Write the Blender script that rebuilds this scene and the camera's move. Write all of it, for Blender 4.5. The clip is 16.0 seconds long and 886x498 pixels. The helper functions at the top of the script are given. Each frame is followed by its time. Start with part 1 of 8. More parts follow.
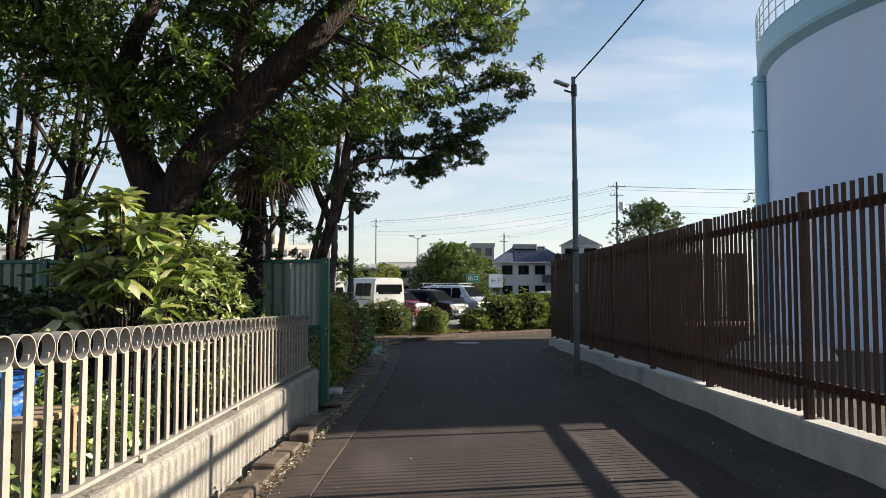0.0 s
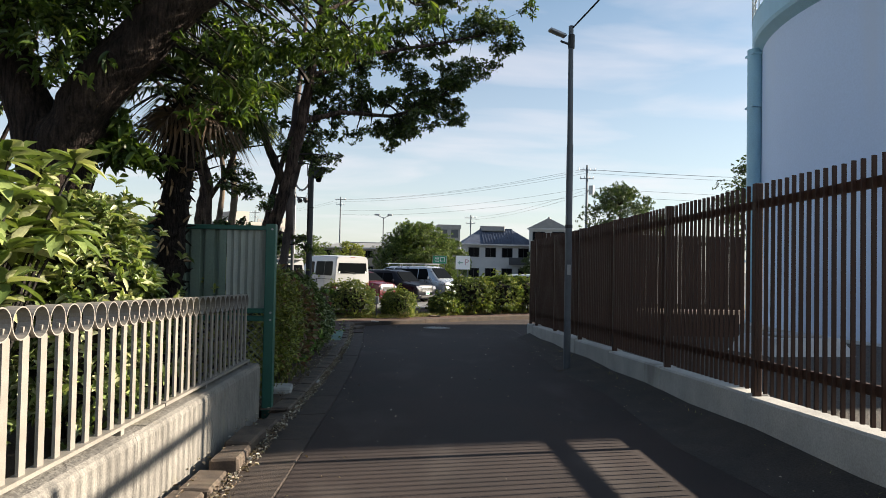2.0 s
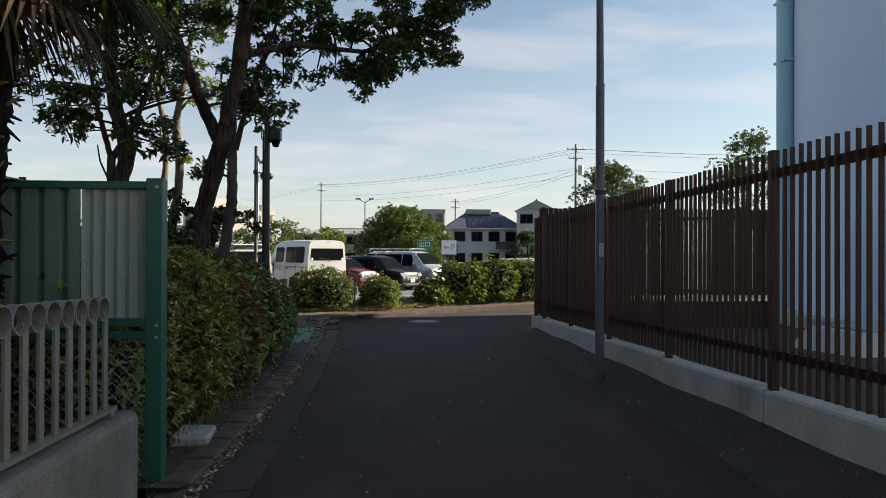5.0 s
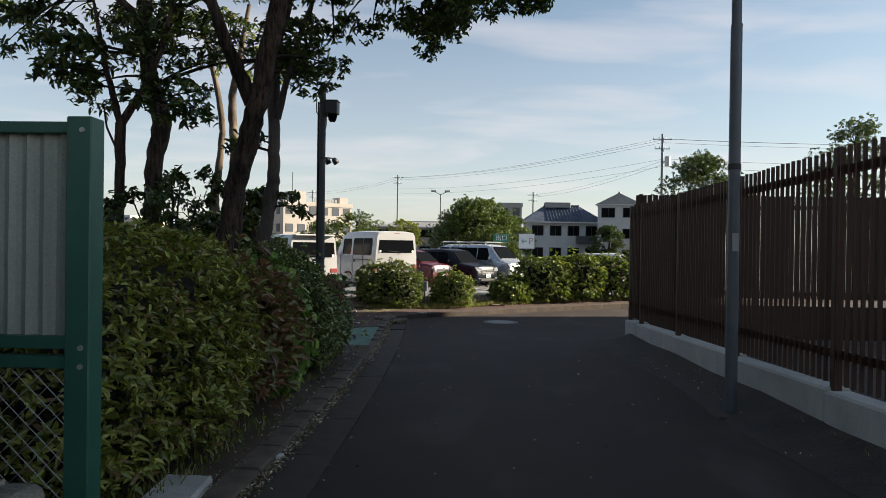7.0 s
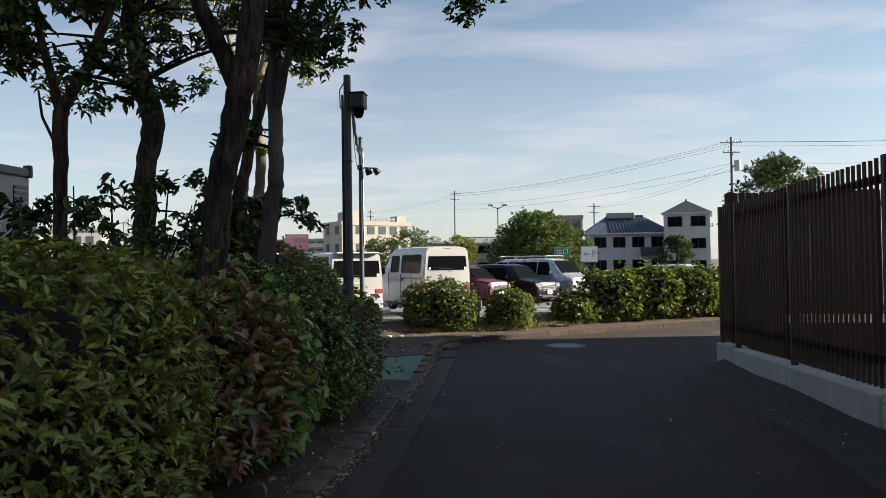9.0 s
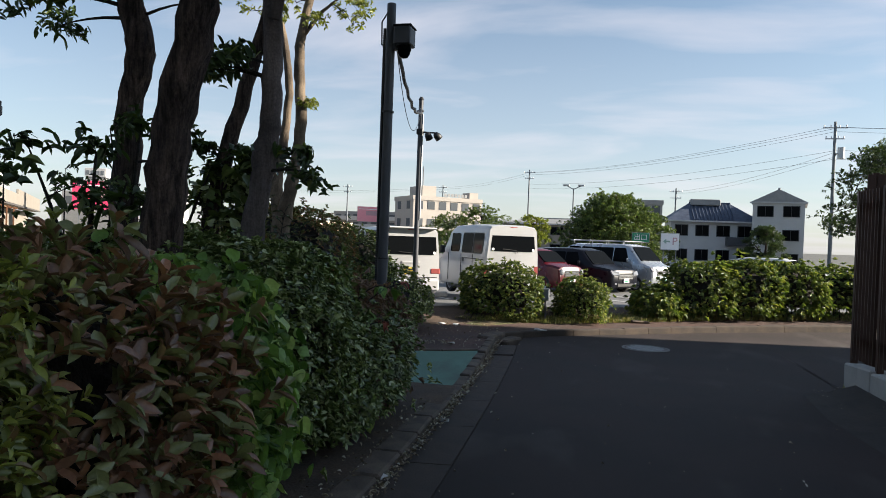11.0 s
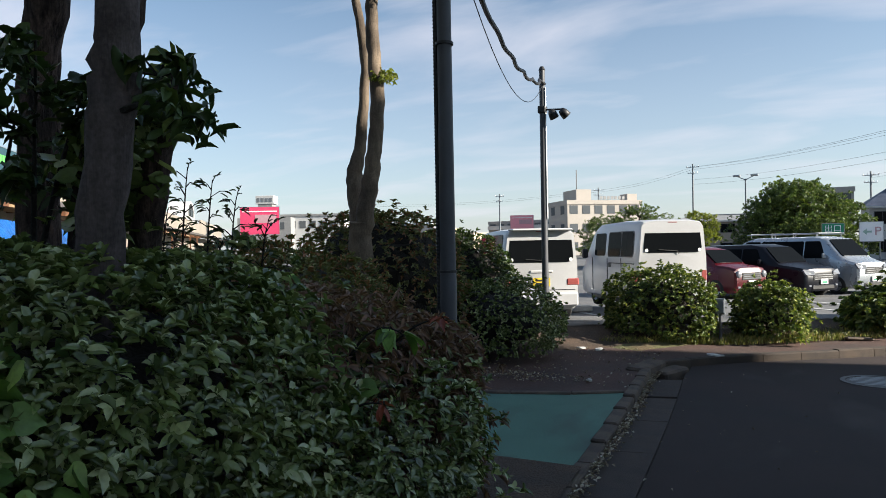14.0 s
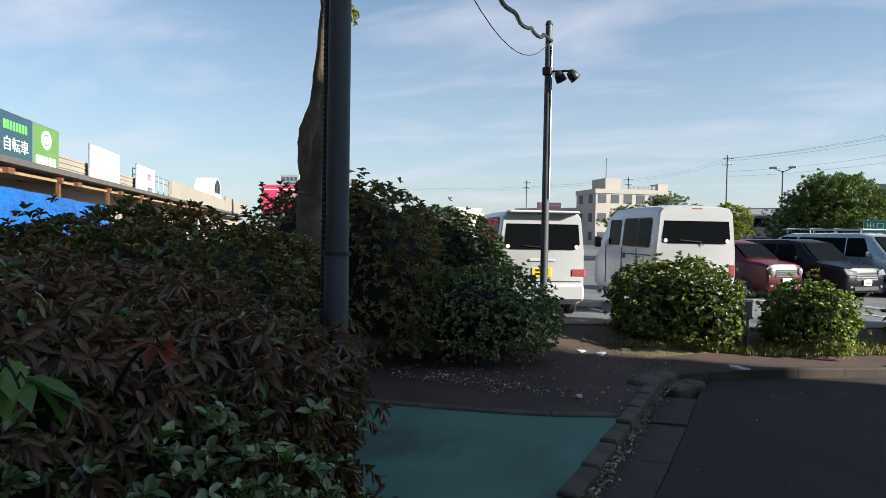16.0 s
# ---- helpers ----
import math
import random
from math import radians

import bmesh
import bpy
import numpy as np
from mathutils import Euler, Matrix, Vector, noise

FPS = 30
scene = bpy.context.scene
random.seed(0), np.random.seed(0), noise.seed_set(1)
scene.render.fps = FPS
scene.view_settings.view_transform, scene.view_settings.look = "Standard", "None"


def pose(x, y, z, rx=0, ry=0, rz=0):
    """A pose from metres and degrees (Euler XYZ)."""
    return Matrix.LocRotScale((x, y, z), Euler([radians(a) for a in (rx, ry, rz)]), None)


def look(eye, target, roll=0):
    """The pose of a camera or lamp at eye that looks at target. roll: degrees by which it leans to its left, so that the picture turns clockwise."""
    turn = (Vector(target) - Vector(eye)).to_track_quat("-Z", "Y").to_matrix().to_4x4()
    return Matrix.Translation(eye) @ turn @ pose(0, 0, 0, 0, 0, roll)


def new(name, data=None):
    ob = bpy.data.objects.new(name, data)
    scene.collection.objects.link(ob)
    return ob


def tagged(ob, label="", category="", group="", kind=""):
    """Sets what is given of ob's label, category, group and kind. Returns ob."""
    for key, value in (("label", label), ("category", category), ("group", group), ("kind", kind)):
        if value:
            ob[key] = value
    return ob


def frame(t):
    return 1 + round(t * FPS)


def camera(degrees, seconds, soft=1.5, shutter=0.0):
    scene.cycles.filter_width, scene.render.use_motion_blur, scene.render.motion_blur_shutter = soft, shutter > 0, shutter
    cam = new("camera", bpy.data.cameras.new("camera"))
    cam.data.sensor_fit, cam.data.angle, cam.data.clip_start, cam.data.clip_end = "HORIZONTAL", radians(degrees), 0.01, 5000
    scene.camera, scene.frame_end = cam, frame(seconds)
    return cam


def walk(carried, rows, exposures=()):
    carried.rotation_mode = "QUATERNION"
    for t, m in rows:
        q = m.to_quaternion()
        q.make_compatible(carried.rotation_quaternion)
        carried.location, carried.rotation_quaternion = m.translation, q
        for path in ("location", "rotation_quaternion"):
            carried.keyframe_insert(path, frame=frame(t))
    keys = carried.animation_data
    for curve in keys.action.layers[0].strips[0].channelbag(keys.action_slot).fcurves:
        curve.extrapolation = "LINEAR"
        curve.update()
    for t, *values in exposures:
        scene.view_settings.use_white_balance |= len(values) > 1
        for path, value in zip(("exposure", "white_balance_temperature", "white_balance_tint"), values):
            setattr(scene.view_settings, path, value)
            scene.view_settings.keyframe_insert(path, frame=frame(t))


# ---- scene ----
cam = camera(65.7, 16.0, soft=0.55)
PATH = [
    (0, (0.537, 4.745, 1.950), (0.528, 6.942, 2.062), -0.1),
    (0.5, (0.525, 5.246, 1.936), (0.541, 7.445, 1.962), -0.8),
    (1, (0.497, 5.713, 1.906), (0.581, 7.911, 1.870), 1.4),
    (1.5, (0.416, 6.095, 1.883), (0.552, 8.291, 1.851), -0.9),
    (2, (0.388, 6.678, 1.885), (0.493, 8.875, 1.940), 1.1),
    (2.5, (0.339, 7.189, 1.859), (0.496, 9.382, 1.934), -0.3),
    (3, (0.328, 7.656, 1.858), (0.479, 9.851, 1.862), 0.6),
    (3.5, (0.392, 8.149, 1.876), (0.554, 10.343, 1.902), -0.2),
    (4, (0.419, 8.638, 1.836), (0.581, 10.832, 1.896), -1.3),
    (4.2, (0.408, 8.846, 1.854), (0.589, 11.039, 1.847), -0.2),
    (6.3, (0.530, 10.840, 1.775), (1.107, 20.840, 1.974), 0.4),
    (6.5, (0.535, 11.001, 1.782), (1.0101, 20.9877, 1.9669), 1.274),
    (7, (0.505, 11.546, 1.789), (0.418, 13.743, 1.778), 0.8),
    (7.5, (0.523, 11.929, 1.760), (0.0664, 21.9166, 1.5421), 1.402),
    (8, (0.554, 12.550, 1.782), (0.477, 14.748, 1.736), 0.2),
    (8.5, (0.548, 13.001, 1.751), (0.284, 15.186, 1.741), 1.4),
    (9, (0.561, 13.407, 1.766), (0.283, 15.589, 1.808), -0.8),
    (9.5, (0.549, 13.946, 1.749), (0.242, 16.124, 1.757), 0.8),
    (9.7, (0.546, 14.112, 1.742), (0.227, 16.288, 1.708), 2.1),
    (11.8, (0.416, 16.165, 1.817), (-0.286, 18.250, 1.829), -0.4),
    (12, (0.407, 16.356, 1.780), (-0.354, 18.420, 1.839), -0.6),
    (12.5, (0.378, 16.840, 1.763), (-0.430, 18.886, 1.705), -0.7),
    (13, (0.350, 17.258, 1.740), (-0.431, 19.313, 1.641), -1.7),
    (13.5, (0.323, 17.743, 1.730), (-0.548, 19.760, 1.635), 1.3),
    (14, (0.224, 18.225, 1.730), (-0.754, 20.195, 1.724), -1.0),
    (14.5, (0.246, 18.626, 1.712), (-0.739, 20.593, 1.690), 0.3),
    (15, (0.218, 19.111, 1.734), (-0.832, 21.044, 1.674), 0.7),
    (15.5, (0.169, 19.581, 1.691), (-0.845, 21.529, 1.559), 1.2),
    (16, (0.108, 19.976, 1.667), (-0.948, 21.905, 1.613), 1.0),
]
EXPOSURES = [(0, 1.71, 7250, 10), (3, 1.65, 7300, 10), (6, 1.51, 7500, 10), (9, 1.49, 7250, 10), (12, 1.58, 6800, 9), (14, 1.52, 6650, 8), (16, 1.43, 6400, 7)]
walk(cam, [(t, look(eye, target, roll)) for t, eye, target, roll in PATH], EXPOSURES)

# ---- world, sun ----
SUN_DIR = Vector((0.983, 0.182, math.tan(radians(21)))).normalized()
SUN_EL = math.asin(SUN_DIR.z)
SUN_AZ = math.atan2(SUN_DIR.x, SUN_DIR.y)


def make_world():
    w = bpy.data.worlds.new("sky")
    scene.world = w
    w.use_nodes = True
    nt = w.node_tree
    nt.nodes.clear()
    out = nt.nodes.new("ShaderNodeOutputWorld")
    bg = nt.nodes.new("ShaderNodeBackground")
    sky = nt.nodes.new("ShaderNodeTexSky")
    sky.sky_type = "NISHITA"
    sky.sun_disc = False
    sky.sun_elevation = SUN_EL
    sky.sun_rotation = SUN_AZ
    sky.air_density, sky.dust_density, sky.ozone_density = 1.0, 0.8, 2.2
    tc = nt.nodes.new("ShaderNodeTexCoord")
    sep = nt.nodes.new("ShaderNodeSeparateXYZ")
    nt.links.new(tc.outputs["Generated"], sep.inputs[0])
    # project the view direction on a high flat layer for streaky cirrus
    zc = nt.nodes.new("ShaderNodeMath"); zc.operation = "ADD"; zc.inputs[1].default_value = 0.12
    nt.links.new(sep.outputs["Z"], zc.inputs[0])
    mx = nt.nodes.new("ShaderNodeMath"); mx.operation = "MAXIMUM"; mx.inputs[1].default_value = 0.05
    nt.links.new(zc.outputs[0], mx.inputs[0])
    dx = nt.nodes.new("ShaderNodeMath"); dx.operation = "DIVIDE"
    dy = nt.nodes.new("ShaderNodeMath"); dy.operation = "DIVIDE"
    nt.links.new(sep.outputs["X"], dx.inputs[0]); nt.links.new(mx.outputs[0], dx.inputs[1])
    nt.links.new(sep.outputs["Y"], dy.inputs[0]); nt.links.new(mx.outputs[0], dy.inputs[1])
    comb = nt.nodes.new("ShaderNodeCombineXYZ")
    nt.links.new(dx.outputs[0], comb.inputs[0]); nt.links.new(dy.outputs[0], comb.inputs[1])
    mp = nt.nodes.new("ShaderNodeMapping")
    mp.inputs["Rotation"].default_value = (0, 0, 0.25)
    mp.inputs["Scale"].default_value = (0.6, 1.15, 1)
    nt.links.new(comb.outputs[0], mp.inputs[0])
    n1 = nt.nodes.new("ShaderNodeTexNoise")
    n1.inputs["Scale"].default_value = 1.5
    n1.inputs["Detail"].default_value = 7
    n1.inputs["Roughness"].default_value = 0.5
    n1.inputs["Distortion"].default_value = 0.35
    nt.links.new(mp.outputs[0], n1.inputs["Vector"])
    ramp = nt.nodes.new("ShaderNodeValToRGB")
    ramp.color_ramp.elements[0].position = 0.47
    ramp.color_ramp.elements[0].color = (0.0, 0.0, 0.0, 1)
    ramp.color_ramp.elements[1].position = 0.7
    ramp.color_ramp.elements[1].color = (0.85, 0.85, 0.85, 1)
    nt.links.new(n1.outputs["Fac"], ramp.inputs[0])
    # thin haze towards the horizon
    haze = nt.nodes.new("ShaderNodeMapRange")
    haze.inputs["From Min"].default_value, haze.inputs["From Max"].default_value = 0.0, 0.42
    haze.inputs["To Min"].default_value, haze.inputs["To Max"].default_value = 0.72, 0.04
    nt.links.new(sep.outputs["Z"], haze.inputs["Value"])
    dim = nt.nodes.new("ShaderNodeMath"); dim.operation = "MULTIPLY"; dim.inputs[1].default_value = 0.7
    hm = nt.nodes.new("ShaderNodeMixRGB"); hm.blend_type = "SCREEN"; hm.inputs[0].default_value = 1.0
    nt.links.new(ramp.outputs[0], hm.inputs[1]); nt.links.new(haze.outputs[0], hm.inputs[2])
    mix = nt.nodes.new("ShaderNodeMixRGB")
    mix.inputs[2].default_value = (CLOUD[0], CLOUD[1], CLOUD[2], 1)
    nt.links.new(hm.outputs[0], dim.inputs[0])
    nt.links.new(dim.outputs[0], mix.inputs[0])
    tint = nt.nodes.new("ShaderNodeMixRGB"); tint.blend_type = "MULTIPLY"; tint.inputs[0].default_value = 1.0
    tint.inputs[2].default_value = (0.98, 1.19, 1.26, 1)
    nt.links.new(sky.outputs[0], tint.inputs[1])
    nt.links.new(tint.outputs[0], mix.inputs[1])
    nt.links.new(mix.outputs[0], bg.inputs["Color"])
    bg.inputs["Strength"].default_value = SKY_STRENGTH
    nt.links.new(bg.outputs[0], out.inputs[0])


SKY_STRENGTH = 0.0445
CLOUD = (7.0, 6.97, 7.95)
make_world()
sun = new("sun", bpy.data.lights.new("sun", "SUN"))
sun.data.energy, sun.data.angle, sun.data.color = 4.4, radians(0.75), (1.0, 0.93, 0.84)
sun.matrix_world = look(SUN_DIR * 60, (0, 0, 0))


# ---- materials ----
def mat(name, color, rough=0.7, metal=0.0, var=0.25, scale=6.0, bump=0.15, fine=80.0, color2=None, spec=0.5, coords="Object", island=0.0, obrand=0.0, stain=None, bump_dist=0.01):
    """A surface with two scales of variation: broad patches and fine grain, both in colour and relief."""
    m = bpy.data.materials.new(name)
    m.use_nodes = True
    nt = m.node_tree
    b = nt.nodes["Principled BSDF"]
    b.inputs["Metallic"].default_value = metal
    b.inputs["Specular IOR Level"].default_value = spec
    tc = nt.nodes.new("ShaderNodeTexCoord")
    src = tc.outputs[coords]
    n1 = nt.nodes.new("ShaderNodeTexNoise"); n1.inputs["Scale"].default_value = scale; n1.inputs["Detail"].default_value = 5
    n2 = nt.nodes.new("ShaderNodeTexNoise"); n2.inputs["Scale"].default_value = fine; n2.inputs["Detail"].default_value = 3
    nt.links.new(src, n1.inputs["Vector"]); nt.links.new(src, n2.inputs["Vector"])
    c2 = color2 or tuple(c * (1 - var) for c in color)
    r1 = nt.nodes.new("ShaderNodeValToRGB")
    r1.color_ramp.elements[0].position, r1.color_ramp.elements[1].position = 0.34, 0.66
    r1.color_ramp.elements[0].color, r1.color_ramp.elements[1].color = (*c2, 1), (*color, 1)
    nt.links.new(n1.outputs["Fac"], r1.inputs[0])
    r2 = nt.nodes.new("ShaderNodeMapRange")
    r2.inputs["From Min"].default_value, r2.inputs["From Max"].default_value = 0.3, 0.7
    r2.inputs["To Min"].default_value, r2.inputs["To Max"].default_value = 1 - var * 0.8, 1 + var * 0.5
    nt.links.new(n2.outputs["Fac"], r2.inputs["Value"])
    mul = nt.nodes.new("ShaderNodeMixRGB"); mul.blend_type = "MULTIPLY"; mul.inputs[0].default_value = 1
    nt.links.new(r1.outputs[0], mul.inputs[1]); nt.links.new(r2.outputs[0], mul.inputs[2])
    col = mul.outputs[0]
    if stain:
        n3 = nt.nodes.new("ShaderNodeTexNoise"); n3.inputs["Scale"].default_value = stain[3]; n3.inputs["Detail"].default_value = 6
        mp = nt.nodes.new("ShaderNodeMapping"); mp.inputs["Scale"].default_value = stain[4]
        nt.links.new(src, mp.inputs[0]); nt.links.new(mp.outputs[0], n3.inputs["Vector"])
        r3 = nt.nodes.new("ShaderNodeValToRGB")
        r3.color_ramp.elements[0].position, r3.color_ramp.elements[1].position = stain[5], min(stain[5] + 0.16, 1)
        nt.links.new(n3.outputs["Fac"], r3.inputs[0])
        ms = nt.nodes.new("ShaderNodeMixRGB"); ms.inputs[2].default_value = (*stain[:3], 1)
        nt.links.new(r3.outputs[0], ms.inputs[0]); nt.links.new(col, ms.inputs[1])
        col = ms.outputs[0]
    if island or obrand:
        if island:
            g = nt.nodes.new("ShaderNodeNewGeometry"); o = g.outputs["Random Per Island"]
        else:
            g = nt.nodes.new("ShaderNodeObjectInfo"); o = g.outputs["Random"]
        k = island or obrand
        mr = nt.nodes.new("ShaderNodeMapRange")
        mr.inputs["To Min"].default_value, mr.inputs["To Max"].default_value = 1 - k, 1 + k * 0.6
        nt.links.new(o, mr.inputs["Value"])
        mm = nt.nodes.new("ShaderNodeMixRGB"); mm.blend_type = "MULTIPLY"; mm.inputs[0].default_value = 1
        nt.links.new(col, mm.inputs[1]); nt.links.new(mr.outputs[0], mm.inputs[2])
        col = mm.outputs[0]
    nt.links.new(col, b.inputs["Base Color"])
    rr = nt.nodes.new("ShaderNodeMapRange")
    rr.inputs["To Min"].default_value, rr.inputs["To Max"].default_value = max(rough - 0.1, 0.02), min(rough + 0.1, 1)
    nt.links.new(n1.outputs["Fac"], rr.inputs["Value"])
    nt.links.new(rr.outputs[0], b.inputs["Roughness"])
    if bump:
        bp = nt.nodes.new("ShaderNodeBump"); bp.inputs["Strength"].default_value = bump; bp.inputs["Distance"].default_value = bump_dist
        nt.links.new(n2.outputs["Fac"], bp.inputs["Height"])
        nt.links.new(bp.outputs[0], b.inputs["Normal"])
    return m


def leaf_mat(name, dark, light, accent=None, accent_at=0.85, trans=0.35, rough=0.42, spec=0.5):
    """Leaves: each takes its own tint; thin enough to let some light through."""
    m = bpy.data.materials.new(name)
    m.use_nodes = True
    nt = m.node_tree
    b = nt.nodes["Principled BSDF"]
    b.inputs["Roughness"].default_value = rough
    b.inputs["Specular IOR Level"].default_value = spec
    g = nt.nodes.new("ShaderNodeNewGeometry")
    r = nt.nodes.new("ShaderNodeValToRGB")
    r.color_ramp.elements[0].color = (*dark, 1)
    r.color_ramp.elements[1].color = (*light, 1)
    r.color_ramp.elements[1].position = accent_at - 0.03 if accent else 1.0
    if accent:
        e = r.color_ramp.elements.new(accent_at); e.color = (*accent, 1)
        e2 = r.color_ramp.elements.new(1.0); e2.color = (*accent, 1)
    nt.links.new(g.outputs["Random Per Island"], r.inputs[0])
    tc = nt.nodes.new("ShaderNodeTexCoord")
    n = nt.nodes.new("ShaderNodeTexNoise"); n.inputs["Scale"].default_value = 1.7; n.inputs["Detail"].default_value = 2
    nt.links.new(tc.outputs["Object"], n.inputs["Vector"])
    mr = nt.nodes.new("ShaderNodeMapRange"); mr.inputs["To Min"].default_value, mr.inputs["To Max"].default_value = 0.55, 1.4
    nt.links.new(n.outputs["Fac"], mr.inputs["Value"])
    mm = nt.nodes.new("ShaderNodeMixRGB"); mm.blend_type = "MULTIPLY"; mm.inputs[0].default_value = 1
    nt.links.new(r.outputs[0], mm.inputs[1]); nt.links.new(mr.outputs[0], mm.inputs[2])
    n2 = nt.nodes.new("ShaderNodeTexNoise"); n2.inputs["Scale"].default_value = 60; n2.inputs["Detail"].default_value = 2
    nt.links.new(tc.outputs["Object"], n2.inputs["Vector"])
    m2 = nt.nodes.new("ShaderNodeMapRange"); m2.inputs["To Min"].default_value, m2.inputs["To Max"].default_value = 0.7, 1.3
    nt.links.new(n2.outputs["Fac"], m2.inputs["Value"])
    m3 = nt.nodes.new("ShaderNodeMixRGB"); m3.blend_type = "MULTIPLY"; m3.inputs[0].default_value = 1
    nt.links.new(mm.outputs[0], m3.inputs[1]); nt.links.new(m2.outputs[0], m3.inputs[2])
    mm = m3
    bp = nt.nodes.new("ShaderNodeBump"); bp.inputs["Strength"].default_value = 0.35; bp.inputs["Distance"].default_value = 0.006
    nt.links.new(n2.outputs["Fac"], bp.inputs["Height"]); nt.links.new(bp.outputs[0], b.inputs["Normal"])
    nt.links.new(mm.outputs[0], b.inputs["Base Color"])
    t = nt.nodes.new("ShaderNodeBsdfTranslucent")
    br = nt.nodes.new("ShaderNodeMixRGB"); br.blend_type = "MULTIPLY"; br.inputs[0].default_value = 1; br.inputs[2].default_value = (1.5, 1.6, 0.7, 1)
    nt.links.new(mm.outputs[0], br.inputs[1]); nt.links.new(br.outputs[0], t.inputs[0])
    mix = nt.nodes.new("ShaderNodeMixShader"); mix.inputs[0].default_value = trans
    nt.links.new(b.outputs[0], mix.inputs[1]); nt.links.new(t.outputs[0], mix.inputs[2])
    nt.links.new(mix.outputs[0], nt.nodes["Material Output"].inputs[0])
    return m


def bark_mat(name, color, color2, scale=9.0, bump=0.8):
    """Bark: vertical furrows and broad patches."""
    m = mat(name, color, 0.9, var=0.35, scale=3.0, fine=60, color2=color2, bump=0.0)
    nt = m.node_tree
    b = nt.nodes["Principled BSDF"]
    tc = nt.nodes.new("ShaderNodeTexCoord")
    mp = nt.nodes.new("ShaderNodeMapping"); mp.inputs["Scale"].default_value = (scale, scale, scale * 0.13)
    nt.links.new(tc.outputs["Object"], mp.inputs[0])
    n = nt.nodes.new("ShaderNodeTexNoise"); n.inputs["Scale"].default_value = 4; n.inputs["Detail"].default_value = 6; n.inputs["Roughness"].default_value = 0.65
    nt.links.new(mp.outputs[0], n.inputs["Vector"])
    bp = nt.nodes.new("ShaderNodeBump"); bp.inputs["Strength"].default_value = bump; bp.inputs["Distance"].default_value = 0.09 if bump > 0.5 else 0.04
    nt.links.new(n.outputs["Fac"], bp.inputs["Height"]); nt.links.new(bp.outputs[0], b.inputs["Normal"])
    # colour follows the furrow noise: darker where low, paler on the ridges
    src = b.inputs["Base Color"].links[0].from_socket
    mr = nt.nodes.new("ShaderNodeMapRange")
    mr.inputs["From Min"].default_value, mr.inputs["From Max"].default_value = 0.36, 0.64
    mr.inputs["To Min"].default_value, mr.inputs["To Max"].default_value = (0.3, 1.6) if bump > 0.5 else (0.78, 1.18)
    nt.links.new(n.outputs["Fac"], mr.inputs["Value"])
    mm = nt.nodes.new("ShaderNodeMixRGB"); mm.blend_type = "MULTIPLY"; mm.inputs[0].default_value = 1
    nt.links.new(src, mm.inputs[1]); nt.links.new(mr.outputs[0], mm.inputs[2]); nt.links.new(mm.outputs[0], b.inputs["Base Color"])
    b.inputs["Specular IOR Level"].default_value = 0.2
    return m


def glass_mat(name, color=(0.006, 0.007, 0.008), rough=0.05):
    m = bpy.data.materials.new(name)
    m.use_nodes = True
    b = m.node_tree.nodes["Principled BSDF"]
    b.inputs["Base Color"].default_value = (*color, 1)
    b.inputs["Roughness"].default_value = rough
    b.inputs["Specular IOR Level"].default_value = 0.015
    return m


